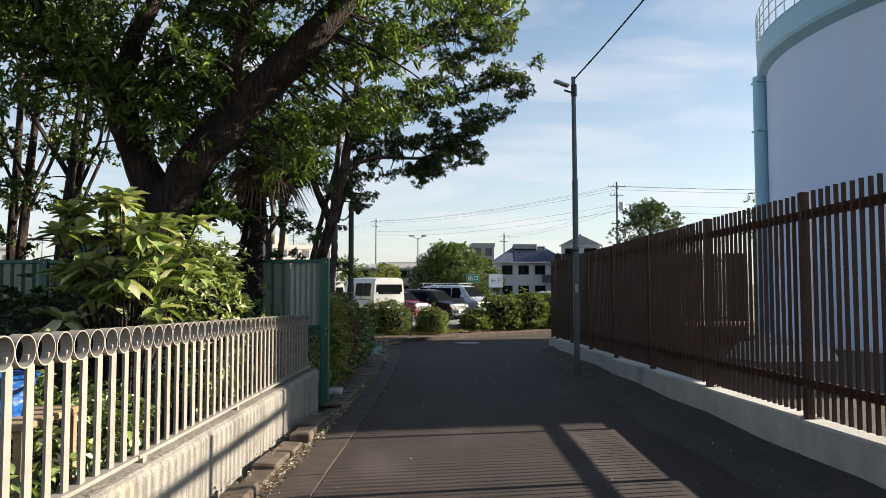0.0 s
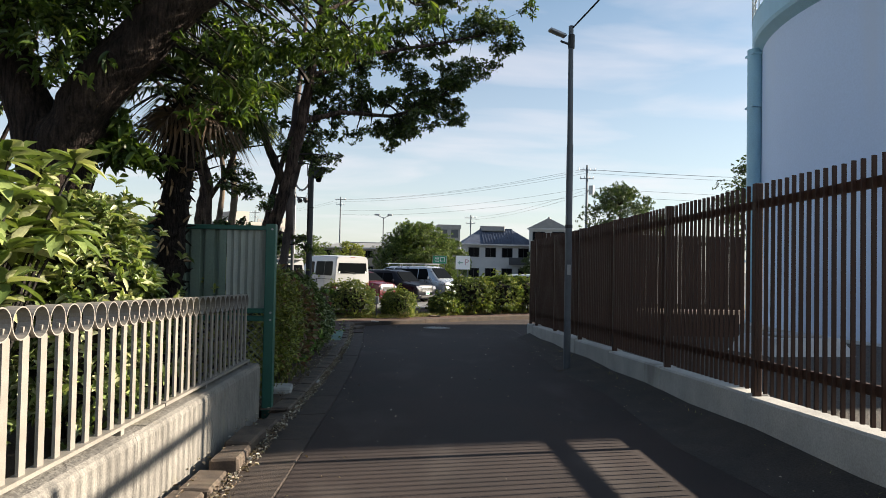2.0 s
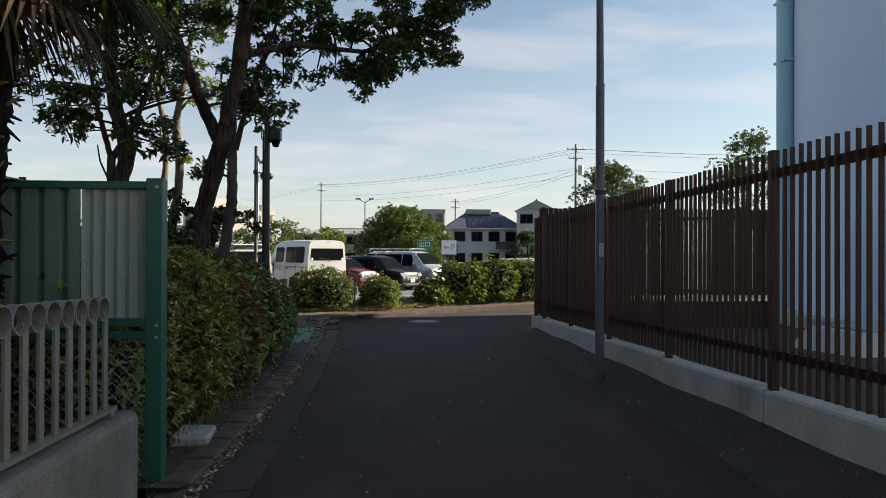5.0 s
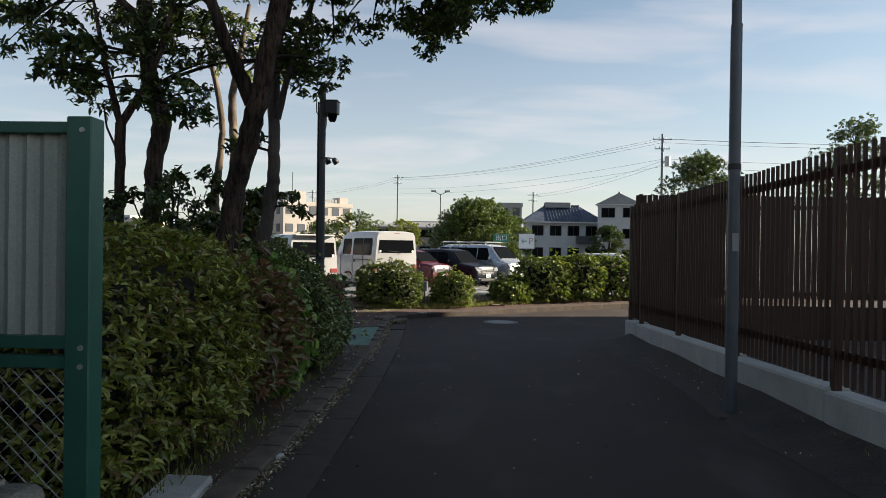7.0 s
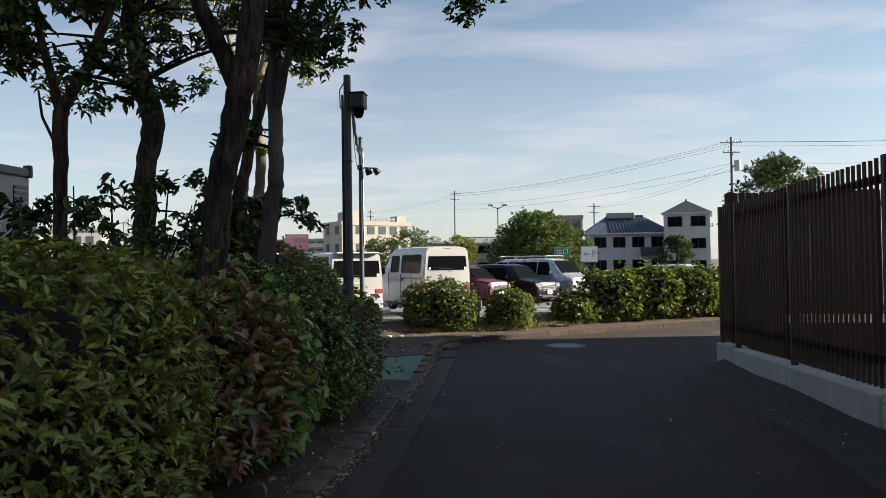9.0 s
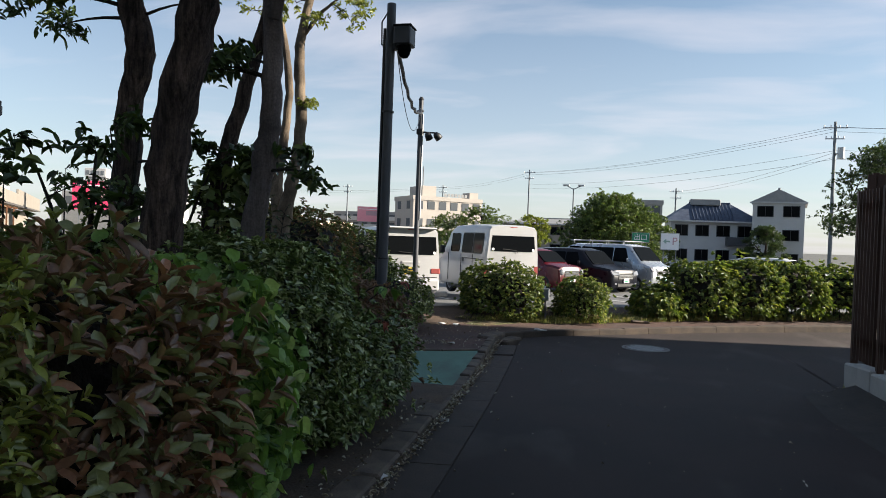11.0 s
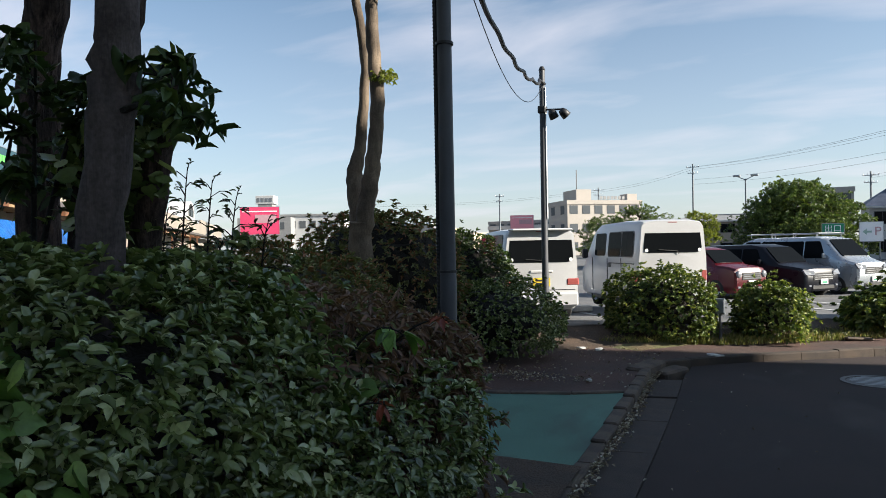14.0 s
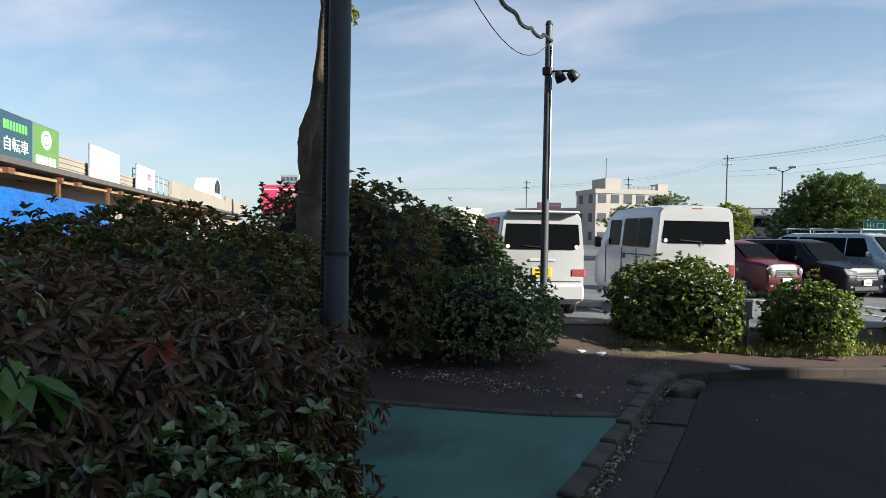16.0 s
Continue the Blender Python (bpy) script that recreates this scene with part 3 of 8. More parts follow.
# ---- ground heights ----
def road_z(y):
    return 0.113 - 0.0239 * (min(y, 26.0) - 18.6) - 0.006 * max(0.0, y - 26.0)


def edge_x(y):
    """The left edge of the carriageway."""
    return -0.5 - 0.003 * max(0.0, y - 15) ** 2


# ---- ground ----

def sheet(name, poly, zf, material, label, category):
    """A ground sheet over a convex-ish polygon with its own heights."""
    g = Geo()
    g.add([(x, y, zf(x, y)) for x, y in poly], [tuple(range(len(poly)))])
    return tagged(part(name, g, material), label, category, kind="structure")


def ground_sheet():
    """One sheet to the horizon: the sloping lane falls into the flat land around."""
    xs = sorted({-1500, -600, -250, -100, -50, -25, -12, -6, -2, 2, 6, 12, 25, 40, 60, 100, 250, 600, 1500})
    ys = sorted({-1500, -600, -200, -80, -40, -20, -10, 0, 10, 20, 26, 30, 36, 45, 60, 90, 140, 220, 400, 800, 1500})
    g = Geo()
    v = [(x, y, (road_z(min(max(y, -20), 30)) - 0.12)) for y in ys for x in xs]
    n = len(xs)
    f = [(j * n + i, j * n + i + 1, (j + 1) * n + i + 1, (j + 1) * n + i) for j in range(len(ys) - 1) for i in range(n - 1)]
    g.add(v, f)
    return tagged(part("ground", g, M["far_ground"]), "grey-brown open ground reaching to the horizon", "ground", kind="structure")


ground_sheet()

# the far kerb line, from the corner at the crossing towards the right
KERB = [(-1.4, 28.3), (-0.75, 29.1), (0.2, 29.85), (1.0, 30.42), (1.75, 31.0), (3.4, 32.15), (5.5, 33.4), (9.0, 35.2), (16.0, 38.5), (30.0, 45.0)]


def road_surface():
    g = Geo()
    ys = [-14 + i * 1.5 for i in range(29)] + [29.4]
    v, f = [], []
    for y in ys:
        xl = edge_x(y) if y < 28.3 else -1.0
        v += [(xl, y, road_z(y)), (3.66, y, road_z(y))]
    for i in range(len(ys) - 1):
        f.append((2 * i, 2 * i + 1, 2 * i + 3, 2 * i + 2))
    g.add(v, f)
    # the crossing, opening to the right beyond the fence
    poly = [(3.66, 25.0), (30, 25.0), (30, 45.0)] + list(reversed(KERB[2:9])) + [(-0.75, 29.4), (3.66, 29.4)]
    g2 = Geo()
    g2.add([(x, y, road_z(y)) for x, y in poly], [tuple(range(len(poly)))])
    part_a = tagged(part("road", g, M["asphalt"]), "dark grey worn asphalt lane with pale patches", "road", kind="structure")
    tagged(part("road", g2, M["asphalt"]), "dark grey asphalt crossing lane beside the car park", "road", kind="structure")
    return part_a


road_surface()


def strip(name, ys, xa, xb, z, material, label, category):
    g = Geo()
    v, f = [], []
    for y in ys:
        v += [(xa(y), y, z(y)), (xb(y), y, z(y))]
    for i in range(len(ys) - 1):
        f.append((2 * i, 2 * i + 1, 2 * i + 3, 2 * i + 2))
    g.add(v, f)
    return tagged(part(name, g, material), label, category, kind="structure")


# planting bed behind the left kerb
strip("planting_bed", [14.3 + i * 0.75 for i in range(13)], lambda y: -14, lambda y: edge_x(y) - 0.45, lambda y: road_z(y) + 0.06, M["soil"], "dark earth bed under the clipped hedge", "ground")
strip("garden_ground", [-14 + i * 1.5 for i in range(20)], lambda y: -14, lambda y: -1.4, lambda y: road_z(y) + 0.16, M["soil"], "brown garden earth behind the low wall", "ground")
# yard behind the steel fence
strip("yard_ground", [-14 + i * 2.0 for i in range(20)], lambda y: 3.9, lambda y: 42, lambda y: road_z(y) + 0.22, M["yard_gravel"], "dark gravel ground round the water tank", "ground")
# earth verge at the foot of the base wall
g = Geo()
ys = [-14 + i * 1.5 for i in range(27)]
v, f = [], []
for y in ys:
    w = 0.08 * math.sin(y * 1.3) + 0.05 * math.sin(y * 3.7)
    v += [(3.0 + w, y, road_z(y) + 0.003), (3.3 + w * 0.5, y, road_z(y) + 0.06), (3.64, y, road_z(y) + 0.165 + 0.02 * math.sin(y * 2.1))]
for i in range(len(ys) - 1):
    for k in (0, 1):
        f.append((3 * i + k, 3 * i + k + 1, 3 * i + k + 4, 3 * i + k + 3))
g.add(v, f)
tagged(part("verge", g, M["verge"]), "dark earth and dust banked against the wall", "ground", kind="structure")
# footway at the corner
def foot_z(y):
    return 0.045 + (0.012 if y < 26 else -0.004) * (y - 26)


sheet("pavement", [(-9, 22.2), (-1.06, 22.2), (-1.12, 23.0), (-1.19, 24.5), (-1.31, 26.3), (-1.45, 28.2), (-0.85, 29.12), (-0.3, 30.2), (-1.6, 31.0), (-9, 31.0)], lambda x, y: foot_z(y), M["sidewalk"], "worn reddish-brown asphalt footway with fallen leaves", "pavement")
# green painted crossing patch with a soft fold
GREEN = [(-4.2, 25.2), (-3.6, 22.98), (-1.2, 23.02), (-1.28, 24.5), (-1.4, 26.05), (-1.95, 25.75), (-2.6, 25.55), (-3.4, 25.35)]
g = Geo()
g.add([(x, y, foot_z(y) + 0.007) for x, y in GREEN], [tuple(range(len(GREEN)))])
tagged(part("green_pavement", g, M["green_paint"]), "worn green painted patch of the footway", "pavement", kind="structure")
# planting strip and car park, all following the far kerb
def kerb_line(step=0.605):
    """Points at even steps along the smoothed far kerb, with their directions."""
    P0 = [Vector(p) for p in KERB]
    fine = []
    for i in range(len(P0) - 1):
        a, b1, c1, d1 = P0[max(i - 1, 0)], P0[i], P0[i + 1], P0[min(i + 2, len(P0) - 1)]
        for k in range(24):
            t = k / 24
            fine.append(0.5 * ((2 * b1) + (c1 - a) * t + (2 * a - 5 * b1 + 4 * c1 - d1) * t * t + (3 * b1 - a - 3 * c1 + d1) * t ** 3))
    out, acc = [fine[0]], 0.0
    for p, q in zip(fine[:-1], fine[1:]):
        acc += (q - p).length
        if acc >= step:
            out.append(q); acc = 0.0
    return out


KL = kerb_line()


def kerb_z(x):
    return 0.035 + 0.002 * (x + 1)


def along_kerb(name, offs, zs, material, label, category):
    """A band that follows the far kerb, at distances behind its face."""
    g = Geo()
    for i, p in enumerate(KL):
        d = (KL[min(i + 1, len(KL) - 1)] - KL[max(i - 1, 0)]).normalized()
        nn = Vector((-d.y, d.x))
        for o, z in zip(offs, zs):
            q = p + nn * o
            g.v.append((q.x, q.y, kerb_z(p.x) + (z if i > 1 else -0.06 if i == 0 else z * 0.4)))
    k = len(offs)
    for i in range(len(KL) - 1):
        for j in range(k - 1):
            a = i * k + j
            g.f.append((a, a + k, a + k + 1, a + 1))
    return tagged(part(name, g, material), label, category, kind="structure")


along_kerb("pavement", (0.12, 0.5, 0.95, 1.0), (-0.012, 0.0, 0.03, -0.1), M["sidewalk"], "worn brown asphalt footway behind the kerb", "pavement")
along_kerb("planting_strip", (0.9, 1.05, 1.6, 2.2, 2.9), (0.0, 0.045, 0.09, 0.1, -0.1), M["grass_ground"], "weedy earth strip with dry grass behind the kerb", "ground")


def lot_z(y):
    return max(-0.05, min(0.3, 0.3 - 0.05 * (y - 33)))


g = Geo()
rows_ = [(29.2, -60, -4.2), (30.3, -60, -2.9), (31.6, -60, -0.2), (33.4, -60, 1.8), (34.9, -60, 4.2), (36.7, -60, 8.0), (39.2, -60, 14.0), (46, -60, 30.0), (60, -60, 60), (100, -60, 60)]
v, f = [], []
for y, xa, xb in rows_:
    v += [(xa, y, lot_z(y)), (xb, y, lot_z(y))]
n0 = len(v)
for i in range(len(rows_) - 1):
    f.append((2 * i, 2 * i + 1, 2 * i + 3, 2 * i + 2))
v += [(-60, 29.2, -0.4), (-4.2, 29.2, -0.4)]
f.append((n0, n0 + 1, 1, 0))
g.add(v, f)
bank = Geo()
for y, xa, xb in rows_[:4]:
    bank.v += [(xb - 0.05, y + 0.05, lot_z(y) + 0.004), (xb + 0.28, y - 0.3, lot_z(y) * 0.55 + 0.03), (xb + 0.75, y - 0.75, foot_z(y) - 0.03)]
for i in range(3):
    for q in range(2):
        a = 3 * i + q
        bank.f.append((a, a + 1, a + 4, a + 3))
tagged(part("earth_bank", bank, M["soil"]), "bare brown earth sloping up to the car park", "ground", kind="structure")
tagged(part("car_park", g, M["lot_asphalt"]), "pale grey asphalt of the open car park", "ground", kind="structure")


# ---- kerbs, gutter ----
def kerb_stones():
    top = thing("kerb", "grey-brown kerb stones along the left side of the lane", "kerb", kind="structure")
    g = Geo().box(-0.16, 0.06, -0.297, 0.297, -0.14, 0.0, 0.018)
    me = mesh_of("kerb_stone", g, M["kerb"])
    slim = mesh_of("kerb_stone", Geo().box(-0.075, 0.06, -0.3, 0.3, -0.14, 0.0, 0.015), M["kerb"])
    rng = random.Random(4)
    y = 5.0
    while y < 27.9:
        x = edge_x(y) - 0.47
        slope = (edge_x(y + 0.3) - edge_x(y - 0.3)) / 0.6
        h = 0.1 if y < 14 else 0.07
        top_z = road_z(y) + h if y < 22.3 else max(road_z(y) + 0.045, foot_z(y) + 0.026)
        old = 1.0 if y < 14.6 else 0.25
        if y < 14.6 and rng.random() < 0.3:
            top_z -= rng.uniform(0.02, 0.06)
        m = pose(x + rng.uniform(-0.03, 0.03) * old, y, top_z + rng.uniform(-0.016, 0.016) * old, math.degrees(-0.0239) + rng.uniform(-3.5, 3.5) * old, rng.uniform(-7, 7) * old, -math.degrees(math.atan(slope)) + rng.uniform(-4, 4) * old)
        part("kerb_stone", me if y < 22.0 else slim, None, top, at=m)
        y += 0.605
    # low rim round the green patch
    rim = [(-4.3, 25.2), (-3.4, 25.38), (-2.6, 25.58), (-1.95, 25.79), (-1.42, 26.08)]
    for (xa, ya), (xb, yb) in zip(rim[:-1], rim[1:]):
        L, a = math.hypot(xb - xa, yb - ya), math.degrees(math.atan2(yb - ya, xb - xa))
        part("rim_stone", Geo().box(0.004, L - 0.004, -0.05, 0.05, -0.08, 0.0, 0.012), M["kerb"], top, at=pose(xa, ya, foot_z(ya) + 0.032, 0, 0, a))
    part("rim_stone", Geo().box(-2.4, 0.0, -0.05, 0.05, -0.08, 0.0, 0.012), M["kerb"], top, at=pose(-1.22, 22.97, foot_z(22.97) + 0.024, 0, 0, -2))
    return top


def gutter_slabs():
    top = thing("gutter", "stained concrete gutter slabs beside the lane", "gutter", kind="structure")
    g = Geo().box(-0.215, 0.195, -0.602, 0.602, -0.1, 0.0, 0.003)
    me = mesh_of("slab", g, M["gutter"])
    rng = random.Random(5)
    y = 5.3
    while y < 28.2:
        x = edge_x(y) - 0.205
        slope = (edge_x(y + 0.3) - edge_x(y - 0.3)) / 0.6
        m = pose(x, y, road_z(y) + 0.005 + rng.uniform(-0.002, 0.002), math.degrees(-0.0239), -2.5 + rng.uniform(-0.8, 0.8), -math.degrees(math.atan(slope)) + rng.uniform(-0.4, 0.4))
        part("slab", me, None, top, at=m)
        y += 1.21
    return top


def far_kerb():
    top = thing("kerb", "worn concrete kerb with shade put into its colour, bordering the planting strip", "kerb", kind="structure")
    rng = random.Random(6)
    for p, q in zip(KL[:-2], KL[1:-1]):
        d = (q - p).normalized()
        nn = Vector((-d.y, d.x))
        g = Geo()
        a, e = p + d * 0.004, q - d * 0.004
        dz = rng.uniform(-0.008, 0.008)
        prof = [(0.0, -0.35), (0.0, -0.02), (0.02, 0.0), (0.13, 0.0), (0.15, -0.02), (0.15, -0.35)]
        for c in (a, e):
            g.v += [(c.x + nn.x * o, c.y + nn.y * o, kerb_z(c.x) + z + dz) for o, z in prof]
        k = len(prof)
        g.f += [(i + k, i + k + 1, i + 1, i) for i in range(k - 1)] + [tuple(range(k)), tuple(reversed(range(k, 2 * k)))]
        part("kerb_stone", g, M["kerb_worn_shaded"], top)
    # two larger blocks lie at the corner
    part("kerb_block", Geo().box(-0.13, 0.13, -0.42, 0.42, -0.25, 0.0, 0.03), M["kerb"], top, "worn corner kerb block", at=pose(-1.5, 27.95, 0.075, 0, 3, -12))
    part("kerb_block", Geo().box(-0.14, 0.14, -0.26, 0.26, -0.2, 0.0, 0.03), M["kerb"], top, "worn corner kerb block", at=pose(-1.22, 28.2, -0.02, 3, 0, -30))
    return top


kerb_stones()
tagged(part("concrete_block", Geo().box(-0.15, 0.15, -0.24, 0.24, -0.14, 0.0, 0.02), M["concrete"], at=pose(-1.24, 15.62, road_z(15.62) + 0.13, -2, 3, 6)), "weathered grey concrete block beside the kerb", "block")
gutter_slabs()
far_kerb()

# ---- right: base wall and steel slat fence ----
WX = 3.63
POSTS = [4.02 + 2.28 * i for i in range(10)]
END_Y = 25.45


def wall_top(y):
    return 0.375 + 0.0265 * (END_Y - y)


def fence_top(y):
    return 2.605 + 0.0095 * (END_Y - y)


def base_wall():
    top = thing("wall_east", "pale concrete base wall under the steel fence", "wall", kind="structure")
    ys = POSTS + [END_Y]
    for a, b in zip(ys[:-1], ys[1:]):
        g = Geo()
        jig = random.Random(int(a * 100))
        lift, ox = jig.uniform(-0.012, 0.012), jig.uniform(-0.008, 0.006)
        t0, t1 = wall_top(a) + 0.012 + lift, wall_top(b) - 0.012 + lift
        c = 0.022
        prof = [(WX + ox, -0.2), (WX + ox, -c), (WX + c, 0.0), (WX + 0.24 - c, 0.0), (WX + 0.24, -c), (WX + 0.24, -0.2)]
        v, f = [], []
        for y, t, s in ((a + 0.006, t0 - 0.012, 0.014), (a + 0.022, t0, 0.0), (b - 0.022, t1, 0.0), (b - 0.006, t1 - 0.012, 0.014)):
            for i, (x, dz) in enumerate(prof):
                v.append((x + (s if i < 2 else 0), y, (road_z(y) - 0.25) if i in (0, 5) else t + dz))
        k = len(prof)
        f = [(q * k + i, q * k + i + 1, q * k + k + i + 1, q * k + k + i) for q in range(3) for i in range(k - 1)] + [tuple(reversed(range(k))), tuple(range(3 * k, 4 * k))]
        g.add(v, f)
        part("wall_block", g, M["concrete"], top)
    y0 = POSTS[0]
    part("wall_block", Geo().box(WX, WX + 0.24, -14, y0 - 0.004, 0.0, wall_top(y0) + 0.1, 0.01), M["concrete"], top)
    return top


base_wall()


def sloped_bar(y0, y1, x0, x1, za, zb, h):
    """A straight rail between two places along y that may rise or fall."""
    g = Geo()
    v = []
    for y, z in ((y0, za), (y1, zb)):
        v += [(x0, y, z), (x1, y, z), (x1, y, z + h), (x0, y, z + h)]
    return g.add(v, [(3, 2, 1, 0), (4, 5, 6, 7), (0, 1, 5, 4), (1, 2, 6, 5), (2, 3, 7, 6), (3, 0, 4, 7)])


def steel_fence():
    top = thing("slat_fence", "tall dark brown steel slat fence on a concrete base", "fence")
    fx = WX + 0.085
    rng = random.Random(8)
    slat_me = mesh_of("slat", Geo().box(-0.016, 0.016, -0.009, 0.009, 0.0, 1.0), M["fence_brown"])
    for y in POSTS[1:] + [END_Y - 0.04]:
        part("post", Geo().box(fx - 0.02, fx + 0.055, y - 0.037, y + 0.037, wall_top(y) - 0.06, fence_top(y) + 0.02, 0.006), M["fence_brown"], top)
    ys = POSTS + [END_Y - 0.04]
    for a, b in zip(ys[:-1], ys[1:]):
        n = round((b - a) / 0.112)
        for i in range(1, n):
            y = a + (b - a) * i / n
            z0, z1 = wall_top(y) + 0.05, fence_top(y) + rng.uniform(-0.006, 0.006)
            m = pose(fx - 0.016, y, z0, rng.uniform(-0.15, 0.15), 0, rng.uniform(-1.5, 1.5)) @ Matrix.Diagonal((1, 1, z1 - z0, 1))
            part("slat", slat_me, None, top, at=m)
        ya, yb = a + 0.037, b - 0.037
        part("top_rail", sloped_bar(ya, yb, fx, fx + 0.045, fence_top(ya) - 0.225, fence_top(yb) - 0.225, 0.078), M["fence_brown"], top)
        part("bottom_rail", sloped_bar(ya, yb, fx, fx + 0.045, wall_top(ya) + 0.27, wall_top(yb) + 0.27, 0.078), M["fence_brown"], top)
    return top


def board_fence():
    """The fence turns the corner and closes the yard with upright boards over a low wall."""
    top = thing("board_fence", "dark brown upright board fence closing the tank yard", "fence")
    y = END_Y + 0.02
    rng = random.Random(18)
    me = mesh_of("board", Geo().box(-0.048, 0.048, -0.012, 0.012, 0.0, 1.0), M["fence_brown"])
    x = WX + 0.24
    while x < 9.6:
        z1 = 2.86 + rng.uniform(-0.01, 0.01)
        part("board", me, None, top, at=pose(x, y, 0.82, 0, 0, rng.uniform(-1, 1)) @ Matrix.Diagonal((1, 1, z1 - 0.82, 1)))
        x += 0.112
    for z in (0.88, 2.6):
        part("rail", Geo().box(WX + 0.17, 9.6, y + 0.014, y + 0.06, z, z + 0.075), M["fence_brown"], top)
    for k in range(3):
        xp = WX + 0.3 + k * 2.28
        part("post", Geo().box(xp - 0.037, xp + 0.037, y + 0.014, y + 0.09, -0.05, 2.88, 0.006), M["fence_brown"], top)
    part("skirt_board", Geo().box(WX + 0.25, 9.6, y - 0.03, y + 0.012, -0.3, 0.68, 0.008), M["fence_brown"], top, "brown skirt board over the ground")
    return top


board_fence()
steel_fence()

# ---- left: ribbed wall with ring railing ----
LX = -1.22
LEFT_END = 14.28


def left_top(y):
    return 0.79 + 0.014 * (14.3 - y)


def left_wall():
    top = thing("wall_west", "low ribbed cast concrete wall beside the lane", "wall", kind="structure")
    for a, b in ((-14, 5.2), (5.2, 8.15), (8.15, 11.15), (11.15, LEFT_END)):
        g = Geo()
        c = 0.045
        prof = [(LX, None), (LX, -c), (LX - c * 0.3, -c * 0.3), (LX - c, 0.0), (LX - 0.3 + c, 0.0), (LX - 0.3, -c), (LX - 0.3, None)]
        k = len(prof)
        ys, y = [], a + 0.006
        rr = random.Random(int(a * 10))
        while y < b - 0.03 and a > 0:
            w = rr.uniform(0.03, 0.12)
            ys += [(y, 0.0), (y + w * 0.55, -0.001), (y + w * 0.72, -rr.uniform(0.002, 0.007)), (y + w * 0.9, -rr.uniform(0.001, 0.005))]
            y += w
        ys = [(a + 0.006, 0.0)] + ys[1:] + [(b - 0.006, 0.0)]
        for y, dx in ys:
            for q, (x, dz) in enumerate(prof):
                g.v.append((x + (dx if q < 3 else 0), y, road_z(y) - 0.15 if dz is None else left_top(y) + dz))
        m = len(ys)
        for s in range(m - 1):
            g.f += [((s + 1) * k + i, (s + 1) * k + i + 1, s * k + i + 1, s * k + i) for i in range(k - 1)]
        g.f += [tuple(range(k)), tuple(reversed(range((m - 1) * k, m * k)))]
        part("wall_segment", g, M["ribbed_wall"], top)
    return top


left_wall()


def rail_top(y):
    return 1.535 + 0.0295 * (14.5 - y)


def railing():
    top = thing("ring_railing", "cream painted steel railing topped by a row of rings", "railing")
    rx = LX - 0.12
    pitch, y = 0.155, 3.9
    R = 0.076
    ring = Geo()
    seg = 20
    v, f = [], []
    for k in range(seg):
        t = 2 * math.pi * k / seg
        for x, r in ((-0.03, R), (0.03, R), (0.03, R - 0.006), (-0.03, R - 0.006)):
            v.append((x, r * math.cos(t), r * math.sin(t)))
    for k in range(seg):
        j = (k + 1) % seg
        for i in range(4):
            f.append((4 * k + i, 4 * j + i, 4 * j + (i + 1) % 4, 4 * k + (i + 1) % 4))
    ring.add(v, f)
    ring_me = mesh_of("ring", ring, M["rail_cream"])
    bar_me = mesh_of("bar", Geo().box(-0.008, 0.008, -0.026, 0.026, 0.0, 1.0), M["rail_cream"])
    rng = random.Random(3)
    while y < 14.1:
        zt, zb = rail_top(y), left_top(y) + 0.045
        part("ring", ring_me, None, top, at=pose(rx, y, zt - R, 0, 0, rng.uniform(-1.5, 1.5)))
        part("bar", bar_me, None, top, at=pose(rx, y + pitch / 2, zb, rng.uniform(-0.2, 0.2), 0, rng.uniform(-2, 2)) @ Matrix.Diagonal((1, 1, zt - R - zb - 0.02, 1)))
        y += pitch
    for a, b in ((3.8, 8.9), (8.92, 11.6), (11.62, 14.16)):
        g = Geo()
        v = []
        for yy in (a, b):
            z = left_top(yy) + 0.035
            v += [(rx - 0.035, yy, z), (rx + 0.035, yy, z), (rx + 0.035, yy, z + 0.022), (rx - 0.035, yy, z + 0.022)]
        g.add(v, [(3, 2, 1, 0), (4, 5, 6, 7), (0, 1, 5, 4), (1, 2, 6, 5), (2, 3, 7, 6), (3, 0, 4, 7)])
        part("bottom_rail", g, M["rail_cream"], top)
    for yy in (5.4, 7.2, 9.0, 10.9, 12.6, 14.1):
        part("foot", Geo().box(rx - 0.03, rx + 0.03, yy - 0.025, yy + 0.025, left_top(yy) - 0.01, left_top(yy) + 0.04), M["rail_cream"], top)
    return top


railing()

# ---- green corrugated fence across the garden ----
GY = 14.46


